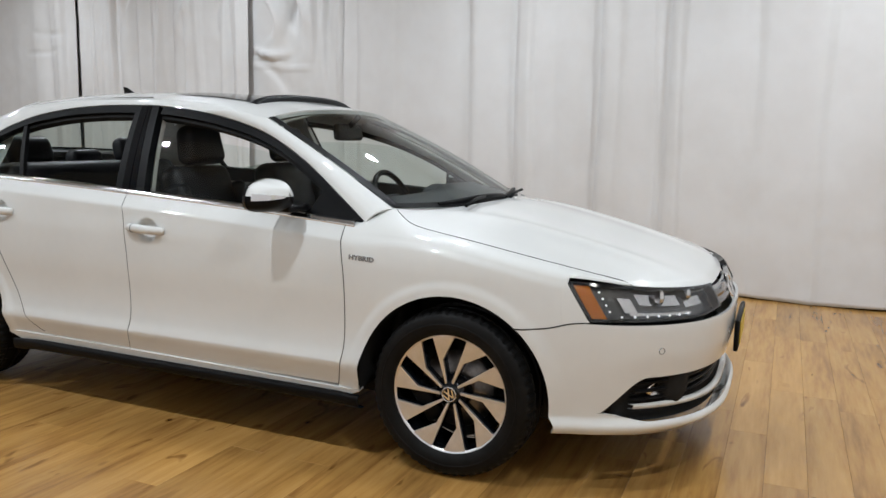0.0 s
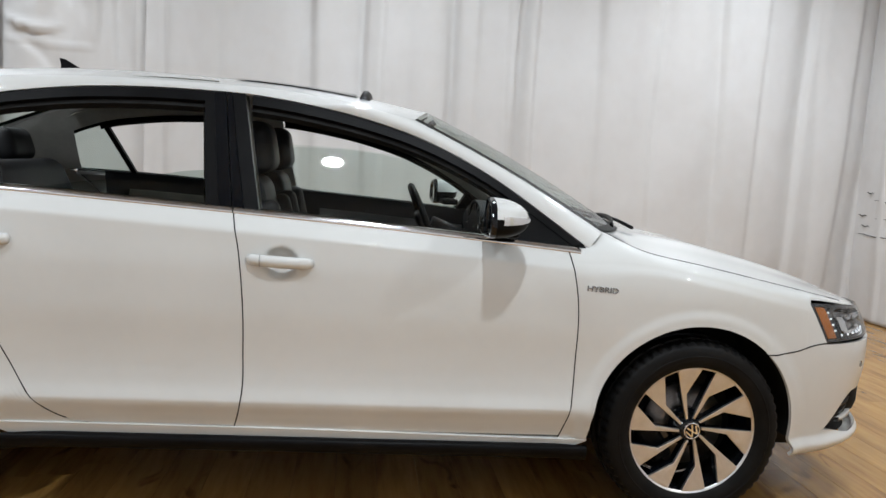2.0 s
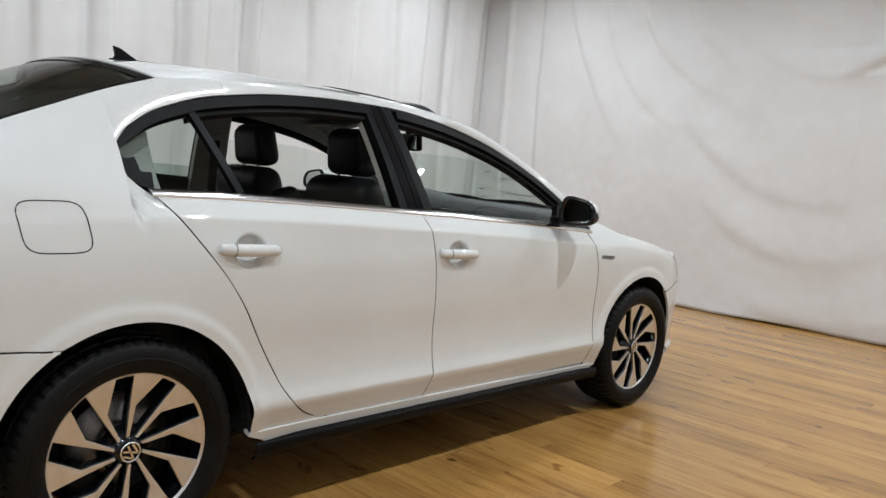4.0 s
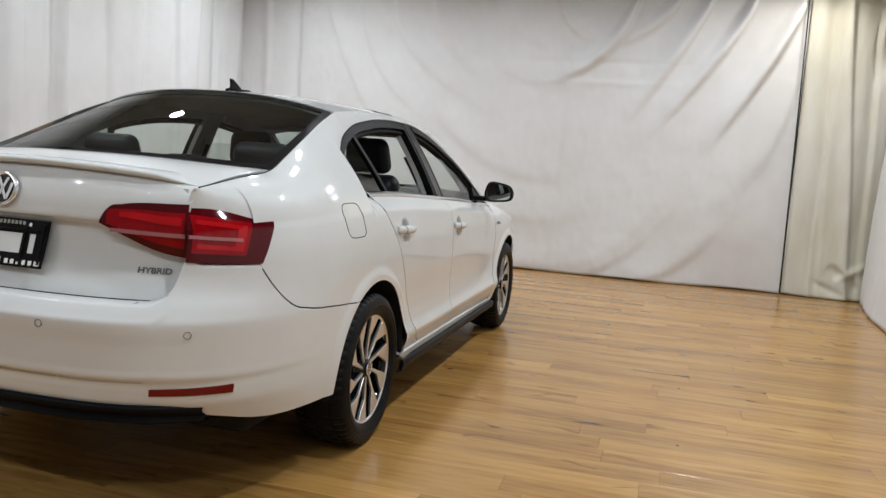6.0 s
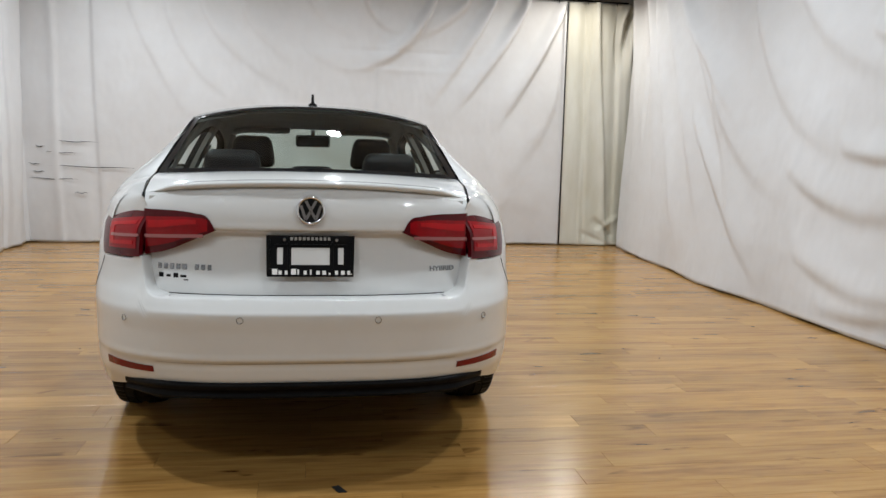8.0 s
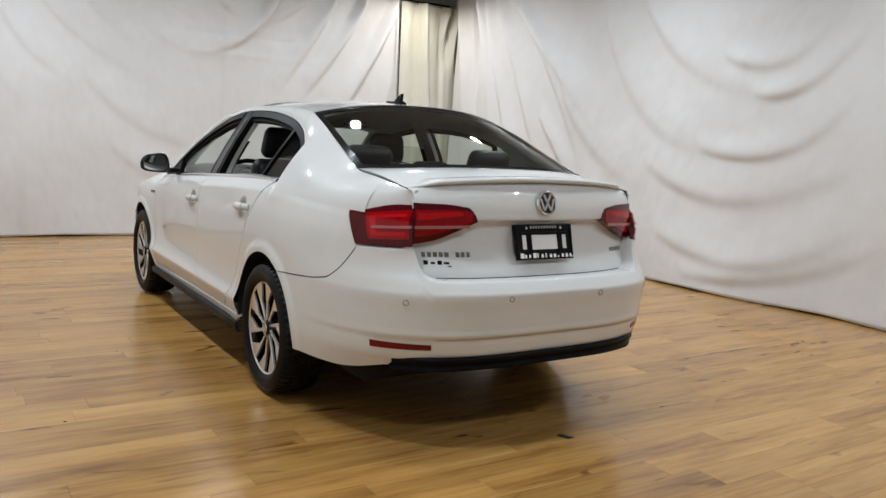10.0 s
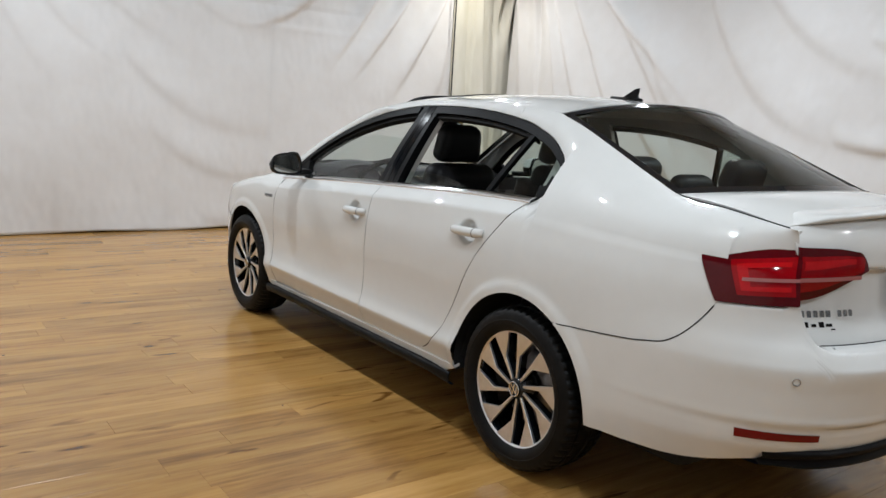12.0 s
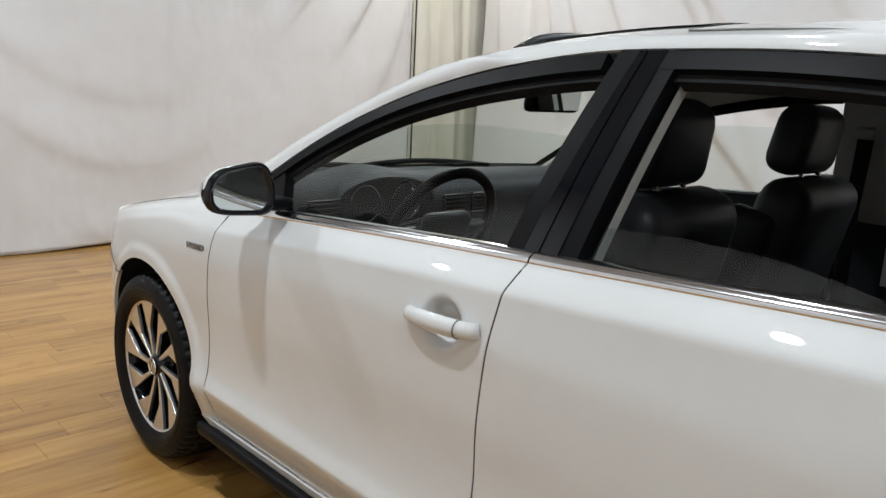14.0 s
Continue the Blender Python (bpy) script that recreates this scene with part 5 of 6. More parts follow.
hl_hi = lambda u: lerp(0.728, 0.772, u ** 1.3) - 0.003
hl_lo = lambda u: lerp(0.640, 0.628, smooth(0, 0.3, u)) + 0.002
for side in (1, -1):
    base = front_patch(0.335, HL_FRONT, hl_lo, hl_hi, 40, 12)
    lamp = skin("headlight", base, LAMP_DARK, car, 0.01, (1, 0.6, 0), lift=-0.045, side=side, label="clear head lamp with amber side reflector")
    cov = skin("lamp_cover", base, LAMP_GLASS, lamp, 0.0, (1, 0.6, 0), lift=-0.001, side=side)
    cov.visible_shadow = False
    rim_w = [base[:, :2], base[:, -2:], base[:2, :], base[-2:, :]]
    skin("lamp_rim", rim_w, BLACK_GLOSS, lamp, 0.03, (1, 0.6, 0), lift=-0.003, side=side)
    skin("amber_reflector", base[36:41, 0:13], AMBER, lamp, 0.006, (1, 0.6, 0), lift=-0.006, side=side, label="amber side reflector")
    skin("lamp_reflector", base[14:27, 6:11], LAMP_SILVER, lamp, 0.02, (1, 0.6, 0), lift=-0.035, side=side)
    skin("lamp_reflector", base[3:13, 5:10], LAMP_SILVER, lamp, 0.02, (1, 0.6, 0), lift=-0.038, side=side)
    skin("light_guide", [base[12:31, 2:4], base[28:32, 3:9]], LAMP_SILVER, lamp, 0.012, (1, 0.6, 0), lift=-0.025, side=side, label="silver light guide")
    dots = [base[i, 1] * 0.7 + base[i, 2] * 0.3 for i in range(14, 35, 3)] + [base[int(34 + (j - 2) * 0.12), j] for j in (3, 5, 7, 9)]
    for p in dots:
        x, y, z = p
        bm = bmesh.new()
        bmesh.ops.create_icosphere(bm, subdivisions=2, radius=0.0038)
        bmesh.ops.translate(bm, vec=(x - 0.016, (y - 0.012) * side, z), verts=bm.verts)
        part("running_light", bm, DRL, lamp)
    for cy, r in ((0.50, 0.026), (0.62, 0.030)):
        p = end_pt(th_of_y(cy, 0.70), 0.70)
        bm = lathe([(0.0, -0.004), (r * 0.6, 0.008), (r, 0.0), (r * 1.1, -0.012)], 28, "y")
        bmesh.ops.rotate(bm, cent=(0, 0, 0), matrix=Euler((0, 0, radians(-90 + 25))).to_matrix(), verts=bm.verts)
        bmesh.ops.translate(bm, vec=(p[0] - 0.030, (p[1] - 0.01) * side, 0.703), verts=bm.verts)
        part("projector_lens", bm, CHROME, lamp)

gr = []
for y in np.linspace(-0.332, 0.332, 41):
    th = th_of_y(abs(y), 0.68)
    gr.append([(end_pt(th_of_y(abs(y), z), z)[0] - 0.010 - d, y, z) for z, d in ((0.632, 0.03), (0.640, 0.006), (0.652, 0.0), (0.656, 0.012), (0.664, 0.012), (0.668, 0.0), (0.686, 0.0), (hood_pt(1, min(abs(y) / 0.69, 1))[2] - 0.008, 0.0), (hood_pt(1, min(abs(y) / 0.69, 1))[2] - 0.004, 0.02))])
grille = skin("grille", np.array(gr), LAMP_DARK, car, 0.0, (1, 0, 0), label="dark grey grille panel between the head lamps")
for s in (1, -1):
    y = 0.19 * s
    x = end_pt(th_of_y(abs(y), 0.69), 0.69)[0]
    part("lettering", letters("HYBRID", 0.026, 0.003, Matrix.Translation((x - 0.008, y, 0.694)) @ Euler((radians(90), 0, radians(90 + 4 * s))).to_matrix().to_4x4()), CHROME, grille) if s < 0 else None
disc_at = lambda u, v, d: (2.206 - 0.85 * v * 0.35 + d, 0.85 * u, 0.655 + 0.85 * v)
badge = part("front_emblem", plate([(0.066 * math.cos(2 * math.pi * k / 40), 0.066 * math.sin(2 * math.pi * k / 40)) for k in range(40)], 0.012, disc_at, 0.003), BLACK_GLOSS, car, "round chrome emblem on the nose")
bm = lathe([(0.056, 0.010), (0.058, 0.016), (0.064, 0.016), (0.067, 0.008)], 48, "y")
for v in bm.verts:
    x, y, z = v.co
    v.co = disc_at(x, z, y)
part("emblem_ring", bm, CHROME, badge)
emblem(badge, 0.056, lambda u, v, d: disc_at(u, v, d + 0.011), 0.004)

# lower intake: dark recess, chrome-white strip, fog lamps
ik = []
for y in np.linspace(-0.72, 0.72, 61):
    row = []
    for z, d in ((0.262, 0.03), (0.28, 0.055), (0.36, 0.06), (0.42, 0.05), (0.445, 0.02)):
        row.append((end_pt(th_of_y(abs(y), z), z)[0] - d, y * (1 - d * 0.2), z))
    ik.append(row)
skin("intake", np.array(ik), BLACK_MATTE, front_bumper, 0.0, (1, 0, 0), label="matte black lower air intake")
for zc, h, m_, lift_ in ((0.300, 0.008, PAINT, -0.006), (0.345, 0.005, BLACK_SATIN, -0.03), (0.375, 0.005, BLACK_SATIN, -0.03), (0.405, 0.005, BLACK_SATIN, -0.03)):
    st = [[(lambda p: (p[0] + lift_ + dx, y, p[2] + 0.02 * smooth(0.0, 0.7, abs(y)) * (1 if m_ is PAINT else 0)))(end_pt(th_of_y(abs(y), zc + dz), zc + dz)) for dz, dx in ((-h, -0.02), (-h, 0), (h, 0), (h, -0.02))] for y in np.linspace(-0.70, 0.70, 57)]
    skin("intake_bar", np.array(st), m_, front_bumper, 0.0, (1, 0, 0))
for s in (1, -1):
    p = end_pt(th_of_y(0.62, 0.35), 0.35)
    bm = lathe([(0.0, -0.01), (0.018, -0.006), (0.030, 0.004), (0.036, 0.006), (0.038, -0.01)], 28, "y")
    bmesh.ops.scale(bm, vec=(1.5, 0.5, 0.85), verts=bm.verts)
    bmesh.ops.rotate(bm, cent=(0, 0, 0), matrix=Euler((0, 0, radians(-90 + 35))).to_matrix(), verts=bm.verts)
    bmesh.ops.translate(bm, vec=(p[0] - 0.036, p[1] - 0.01, 0.368), verts=bm.verts)
    if s < 0:
        for v in bm.verts:
            v.co.y *= -1
        bmesh.ops.reverse_faces(bm, faces=bm.faces)
    part("fog_lamp", bm, LAMP_SILVER, front_bumper, "round fog lamp in the intake")
holder = part("plate_holder", box(0.018, 0.42, 0.125, 0.006, 2, (2.262, 0.0, 0.50)), BLACK_SATIN, front_bumper, "black number plate holder with a yellow dealer insert")
part("plate_insert", box(0.004, 0.30, 0.09, 0.002, 1, (2.273, 0.0, 0.50)), YELLOW, holder)


def sensor(x, y, z, nx, ny, parent):
    bm = lathe([(0.0098, -0.001), (0.0100, 0.0012), (0.0118, 0.0012), (0.0121, -0.001)], 24, "y")
    bmesh.ops.rotate(bm, cent=(0, 0, 0), matrix=Vector((0, 1, 0)).rotation_difference(Vector((nx, ny, 0))).to_matrix(), verts=bm.verts)
    bmesh.ops.translate(bm, vec=(x + nx * 0.001, y + ny * 0.001, z), verts=bm.verts)
    part("parking_sensor", bm, GREY_BADGE, parent)


for s in (1, -1):
    for y, z in ((0.66, 0.525), (0.25, 0.53)):
        p, q = end_pt(th_of_y(y, z), z), end_pt(th_of_y(y + 0.01, z), z)
        t = Vector((q[0] - p[0], q[1] - p[1], 0)).normalized()
        sensor(p[0], s * p[1], z, t.y, -s * t.x, front_bumper)
    for y, z in ((0.645, 0.62), (0.238, 0.634)):
        p, q = end_pt(th_of_y(y, z, True), z, True), end_pt(th_of_y(y + 0.01, z, True), z, True)
        t = Vector((q[0] - p[0], q[1] - p[1], 0)).normalized()
        sensor(p[0], s * p[1], z, -t.y, s * t.x, rear_bumper)

# ---- car: rear lamps, reflectors, diffuser, badges ----
lamp_x = lambda y, z: -2.331 + 0.105 * (abs(y) / 0.595) ** 2.8 + 0.10 * max(z - 0.95, 0) + 0.05 * max(0.90 - z, 0)
for side in (1, -1):
    # boot part: pointed towards the middle
    top = spl((0.0, 0.936), (0.05, 0.962), (0.12, 0.982), (0.25, 0.990), (1.0, 1.001))
    low = spl((0.0, 0.930), (0.3, 0.896), (0.7, 0.853), (1.0, 0.836))
    G = np.zeros((33, 13, 3))
    for i in range(33):
        u = i / 32
        y = lerp(0.338, 0.590, u)
        for j in range(13):
            z = lerp(low(u), top(u), j / 12)
            G[i, j] = (lamp_x(y, z), y - 0.004 * (1 - z), z)
    tl = skin("tail_light", G, DARK_RED, car, 0.035, (-1, 0, 0), side=side, label="red tail lamp half on the boot lid")
    skin("lamp_lens", G[3:32, 2:11], RED_LENS, tl, 0.002, (-1, 0, 0), lift=0.0025, side=side)
    skin("lamp_lens", G[8:31, 7:10], BRIGHT_RED, tl, 0.002, (-1, 0, 0), lift=0.005, side=side)
    S = np.zeros((24, 3, 3))
    for i in range(24):
        y = lerp(0.375, 0.585, i / 23)
        for j in range(3):
            z = lerp(0.912, 0.904, i / 23) + 0.006 * (j - 1)
            S[i, j] = (lamp_x(y, z), y, z)
    skin("reversing_strip", S, PINK_BAR, tl, 0.003, (-1, 0, 0), lift=0.008, side=side, label="clear strip across the lamp")
    # wing part wraps round the corner
    H = np.zeros((37, 13, 3))
    for i in range(37):
        u = i / 36
        for j in range(13):
            z = lerp(lerp(0.829, 0.823, u), lerp(0.998, 0.958, u ** 1.2), j / 12)
            xe = lerp(-2.079, -2.01, (z - 0.823) / 0.136)
            t0, t1 = th_of_y(0.603, z, True), th_of_x(xe, z, True)
            H[i, j] = end_pt(lerp(t0, t1, u), z, True)
    tw = skin("tail_light", H, DARK_RED, car, 0.02, (-1, 0.8, 0), lift=0.004, side=side, label="red tail lamp half on the rear wing with smoked edge")
    skin("lamp_lens", H[2:27, 2:11], RED_LENS, tw, 0.002, (-1, 0.8, 0), lift=0.0065, side=side)
    skin("lamp_lens", [H[4:22, 8:10], H[20:25, 3:10], H[4:21, 3:5]], BRIGHT_RED, tw, 0.002, (-1, 0.8, 0), lift=0.009, side=side, label="bright red C-shaped light guide")
    S = np.zeros((20, 3, 3))
    for i in range(20):
        for j in range(3):
            z = lerp(0.904, 0.896, i / 19) + 0.005 * (j - 1)
            t0, t1 = th_of_y(0.606, z, True), th_of_x(-2.13, z, True)
            S[i, j] = end_pt(lerp(t0, t1, i / 19), z, True)
    skin("reversing_strip", S, PINK_BAR, tw, 0.003, (-1, 0.8, 0), lift=0.011, side=side)
    # low reflectors
    Q = np.zeros((17, 4, 3))
    for i in range(17):
        u = i / 16
        for j in range(4):
            z = lerp(lerp(0.430, 0.428, u), lerp(0.451, 0.455, u), j / 3)
            t0, t1 = th_of_y(0.545, z, True), th_of_x(-2.175, z, True)
            Q[i, j] = end_pt(lerp(t0, t1, u), z, True)
    skin("reflector", Q, REFLECTOR_RED, rear_bumper, 0.004, (-1, 0.8, 0), lift=0.0035, side=side, label="slim red rear reflector")

df = []
for y in np.linspace(-0.665, 0.665, 49):
    e = smooth(0.53, 0.665, abs(y))
    x0 = end_pt(th_of_y(abs(y), 0.40, True), 0.40, True)[0]
    df.append([(x0 - 0.004 + dx + 0.03 * e, y, lerp(z, z2, e)) for dx, z, z2 in ((0.02, 0.400, 0.40), (-0.004, 0.395, 0.392), (-0.010, 0.384, 0.372), (0.004, 0.372, 0.362), (0.018, 0.356, 0.352), (0.0, 0.350, 0.346), (0.004, 0.340, 0.34), (0.08, 0.325, 0.335), (0.2, 0.30, 0.32))])
skin("diffuser", np.array(df), BLACK_SATIN, rear_bumper, 0.0, (-1, 0, -0.3), label="black plastic diffuser under the rear bumper")
# flat grey line painted along the bumper's step as the crease's shade
cr = [[(lambda p: (p[0] - 0.001, p[1] * s, p[2]))(end_pt(th_of_y(abs(y), z, True), z, True)) for z in (0.4712, 0.4735)] for s in (1,) for y in np.linspace(0.0, 0.53, 30)]
for s in (1, -1):
    g = np.array(cr)
    g[:, :, 1] *= s
    skin("bumper_groove", g, GREY_TRIM, rear_bumper, 0.0, (-1, 0, 0), lift=0.0006)
for y, z in ((0.36, 0.475), (-0.285, 0.474), (-0.30, 0.476)):
    x = end_pt(th_of_y(abs(y), z, True), z, True)[0]
    bm = bmesh.new()
    bmesh.ops.create_icosphere(bm, subdivisions=1, radius=0.004)
    bmesh.ops.scale(bm, vec=(0.3, 1.6, 0.8), verts=bm.verts)
    bmesh.ops.translate(bm, vec=(x - 0.001, y, z), verts=bm.verts)
    part("scuff", bm, GREY_TRIM, rear_bumper)

rear_at = lambda u, v, d: (boot_rear(u, 1.0 + v) - 0.002 - d, -u, 1.010 + v)
flat_at = lambda u, v, d: (-2.3165 - 0.12 * -v * 0 + 0.20 * v - d, -u, 1.010 + v)
rb_ = part("rear_emblem", plate([(0.049 * math.cos(2 * math.pi * k / 40), 0.049 * math.sin(2 * math.pi * k / 40)) for k in range(40)], 0.012, flat_at, 0.003), BLACK_GLOSS, trunk_lid, "round chrome emblem on the boot lid")
bm = lathe([(0.042, 0.010), (0.044, 0.016), (0.049, 0.016), (0.052, 0.004)], 48, "y")
for v in bm.verts:
    x, y, z = v.co
    v.co = flat_at(x, z, y)
bmesh.ops.recalc_face_normals(bm, faces=bm.faces)
part("emblem_ring", bm, CHROME, rb_)
emblem(rb_, 0.043, lambda u, v, d: flat_at(u, v, d + 0.011), 0.004)


def on_boot(y, z, off=0.002):
    p = Vector((boot_rear(y, z) - off, y, z))
    q = Vector((boot_rear(y + 0.02, z) - off, y + 0.02, z))
    r = Vector((boot_rear(y, z + 0.02) - off, y, z + 0.02))
    a, b = -(q - p).normalized(), (r - p).normalized()
    nrm = a.cross(b)
    m = Matrix.Identity(4)
    m.col[0][:3], m.col[1][:3], m.col[2][:3], m.col[3][:3] = a, b, nrm, p
    return m


part("lettering", letters("HYBRID", 0.030, 0.004, on_boot(-0.493, 0.791) @ Matrix.Diagonal((1.0, 0.85, 1, 1))), GREY_BADGE, trunk_lid, "grey raised lettering")
# model name as plain bars
for k, w in enumerate((0.012, 0.012, 0.013, 0.013, 0.016, 0.0, 0.013, 0.012, 0.011)):
    if w:
        y = 0.538 - 0.0225 * k
        bm = box(w + 0.003, 0.020, 0.003, 0.0012, 1)
        bmesh.ops.transform(bm, matrix=on_boot(y, 0.795), verts=bm.verts)
        part("badge_bar", bm, GREY_BADGE, trunk_lid)
for k, (w, h, z) in enumerate(((0.022, 0.017, 0.764), (0.020, 0.009, 0.762), (0.022, 0.017, 0.764), (0.028, 0.009, 0.762), (0.020, 0.004, 0.750))):
    y = 0.532 - 0.027 * k if k < 4 else 0.440
    bm = box(w * 0.85, h, 0.0008, 0.0, 1)
    bmesh.ops.transform(bm, matrix=on_boot(y, z, 0.0012), verts=bm.verts)
    part("sticker_bar", bm, BLACK_SATIN, trunk_lid, "dark dealer sticker")

# plate frame with its open middle
pf = lambda u, v, d: (-2.318 - d + 0.30 * v * -0.9 * -1, -u, 0.845 + v)
frame_ob = part("plate_frame", plate([(-0.158, 0.072), (0.158, 0.072), (0.154, -0.072), (-0.154, -0.072)], 0.010, pf, 0.003), BLACK_SATIN, trunk_lid, "black dealer number plate frame without a plate")
for u0, u1, v0, v1, m_ in ((-0.068, 0.068, -0.030, 0.030, PAINT), (-0.118, -0.098, -0.028, 0.030, PAINT), (0.098, 0.118, -0.028, 0.030, PAINT)):
    part("frame_opening", plate([(u0, v0), (u1, v0), (u1, v1), (u0, v1)], 0.0012, lambda u, v, d: pf(u, v, d + 0.0095)), m_, frame_ob)
for u0, u1, v0, v1 in ((-0.082, -0.074, -0.045, 0.05), (0.074, 0.082, -0.045, 0.05), (-0.15, -0.142, -0.06, 0.06), (0.142, 0.15, -0.06, 0.06), (-0.13, 0.13, 0.036, 0.042)):
    part("frame_rib", plate([(u0, v0), (u1, v0), (u1, v1), (u0, v1)], 0.005, lambda u, v, d: pf(u, v, d + 0.0095), 0.0015), BLACK_SATIN, frame_ob)
for k, (w, h) in enumerate(((0.026, 0.020), (0.016, 0.014), (0.014, 0.014), (0.024, 0.020), (0.008, 0.018), (0.015, 0.014), (0.008, 0.018), (0.018, 0.014), (0.018, 0.014), (0.010, 0.007), (0.016, 0.014), (0.018, 0.014), (0.026, 0.014))):
    u = -0.135 + 0.0222 * k
    part("text_bar", plate([(u, -0.064), (u + w * 0.72, -0.064), (u + w * 0.72, -0.064 + h), (u, -0.064 + h)], 0.001, lambda a, b, d: pf(a, b, d + 0.010)), WHITE_PLASTIC, frame_ob)
for k in range(10):
    u = -0.072 + 0.0148 * k
    part("text_bar", plate([(u, 0.056), (u + 0.009, 0.056), (u + 0.009, 0.067), (u, 0.067)], 0.001, lambda a, b, d: pf(a, b, d + 0.010)), GREY_TRIM, frame_ob)
for u in (-0.093, 0.093):
    part("plate_screw", plate([(u + 0.006 * math.cos(k), 0.058 + 0.006 * math.sin(k)) for k in np.linspace(0, 6.28, 12)[:-1]], 0.003, lambda a, b, d: pf(a, b, d + 0.010)), CHROME, frame_ob)

# ---- car: mirrors, handles, badges, aerial, sunroof ----
for side in (1, -1):
    F, R = doors[side]
    def mir(ph, t):
        """ph round the housing, t from the glass forward."""
        c, s = math.cos(ph), math.sin(ph)
        n = 4.0
        yy, zz = abs(c) ** (2 / n) * (1 if c > 0 else -1), abs(s) ** (2 / n) * (1 if s > 0 else -1)
        k = (1 - t ** 2.4) ** 0.5
        hz = (0.066 if s > 0 else 0.066) * (1 - (0.30 if s > 0 else 0.12) * (yy + 0.6) / 1.6)
        y = 0.938 + yy * (0.098 if yy > 0 else 0.086) * k - 0.015 * t - 0.020 * (zz > 0) * zz * yy
        return (0.562 + 0.128 * t + 0.045 * (0.93 - y), y, 1.015 + zz * hz * k + 0.012 * (0.93 - y) * -2)
    ts = np.linspace(0, 0.999, 18)
    cap = skin("mirror", np.array([[mir(p, t) for t in ts] for p in np.linspace(0.0, math.pi, 33)]), PAINT, F, 0.0, (0.6, 0.3, 1), side=side, label="white door mirror with a black foot and indicator strip")
    skin("mirror_base", np.array([[mir(p, t) for t in ts] for p in np.linspace(math.pi, 2 * math.pi, 33)]), BLACK_SATIN, cap, 0.0, (0.6, 0.3, -1), side=side)
    skin("mirror_rim", np.array([[tuple(np.array(mir(p, 0.0)) * 1 + np.array((dx, 0, 0)) - (np.array(mir(p, 0.0)) - np.array((0.562, 0.938, 1.015))) * k) for dx, k in ((0.012, -0.02), (-0.004, -0.005), (-0.007, 0.08), (0.0, 0.16), (0.004, 0.20))] for p in np.linspace(0, 2 * math.pi, 49)]), BLACK_GLOSS, cap, 0.0, (-1, 0, 0), side=side)
    skin("mirror_glass", np.array([[tuple(np.array((0.565, 0.938, 1.015)) + (np.array(mir(p, 0.0)) - np.array((0.562, 0.938, 1.015))) * k) for k in (0.01, 0.5, 0.83)] for p in np.linspace(0, 2 * math.pi, 49)]), MIRROR, cap, 0.0, (-1, 0, 0), side=side, label="mirror glass")
    skin("indicator", np.array([[tuple(np.array(mir(p, t)) + np.array((0.002, 0.002, 0))) for p in (-0.09, -0.02, 0.04)] for t in np.linspace(0.25, 0.97, 16)]), LAMP_SILVER, cap, 0.002, (1, 0.5, 0), side=side, lift=0.001, label="clear indicator strip")
    arm = join_bm(box(0.085, 0.12, 0.030, 0.010, 2, (0.635, 0.835, 0.965), (0, 0, 8)))
    if side < 0:
        for v in arm.verts:
            v.co.y *= -1
        bmesh.ops.reverse_faces(arm, faces=arm.faces)
    part("mirror_foot", arm, BLACK_SATIN, cap)
    for ob, (hx, hz) in ((F, HANDLES[0]), (R, HANDLES[1])):
        L_ = 0.194
        pts = []
        for s in np.linspace(0, 1, 21):
            x = hx + 0.095 - L_ * s
            z = hz + 0.004 - 0.034 * (x - hx)
            y = width_at(hz) + 0.002 + 0.022 * (math.sin(math.pi * min(max(s, 0.0), 1))) ** 0.45
            pts.append((x, side * (y - 0.006), z))
        hb = tube(pts, lambda s: 0.0135 + 0.0035 * math.sin(math.pi * s) ** 0.5, 12, 1.12)
        h = part("door_handle", hb, PAINT, ob, "white pull handle over a round recess")
        part("handle_joint", tube([(hx - 0.062, side * (width_at(hz) + 0.0145), hz + 0.006), (hx - 0.0632, side * (width_at(hz) + 0.0145), hz + 0.006)], 0.0175, 14, 1.12), GREY_BADGE, h)
    # wing badge
    y = side_y(0.965, 0.793)
    m = Matrix.Translation((0.966, side * (y + 0.0015), 0.793)) @ Euler((radians(90), 0, radians(180 if side > 0 else 0))).to_matrix().to_4x4() @ Matrix.Rotation(radians(3.0 * -side * -1), 4, "Z") @ Matrix.Diagonal((1.0, 0.8, 1, 1))
    part("lettering", letters("HYBRID", 0.031, 0.004, m), GREY_BADGE, car, "grey raised lettering on the wing")

fl = []
for k in range(60):
    a = 2 * math.pi * k / 59
    c, s = math.cos(a), math.sin(a)
    u = abs(c) ** 0.45 * (1 if c > 0 else -1)
    v = abs(s) ** 0.45 * (1 if s > 0 else -1)
    z = 0.938 + 0.064 * v
    x = -1.535 + 0.082 * u - 0.012 * v
    col = column(x, 0.72, 60, 30)
    y = float(np.interp(z, [p[2] for p in col], [p[1] for p in col]))
    fl.append((x, -y - 0.0003, z))
part("fuel_flap_joint", tube(fl, 0.0016, 5), DARK, car, "fine joint round the fuel flap")

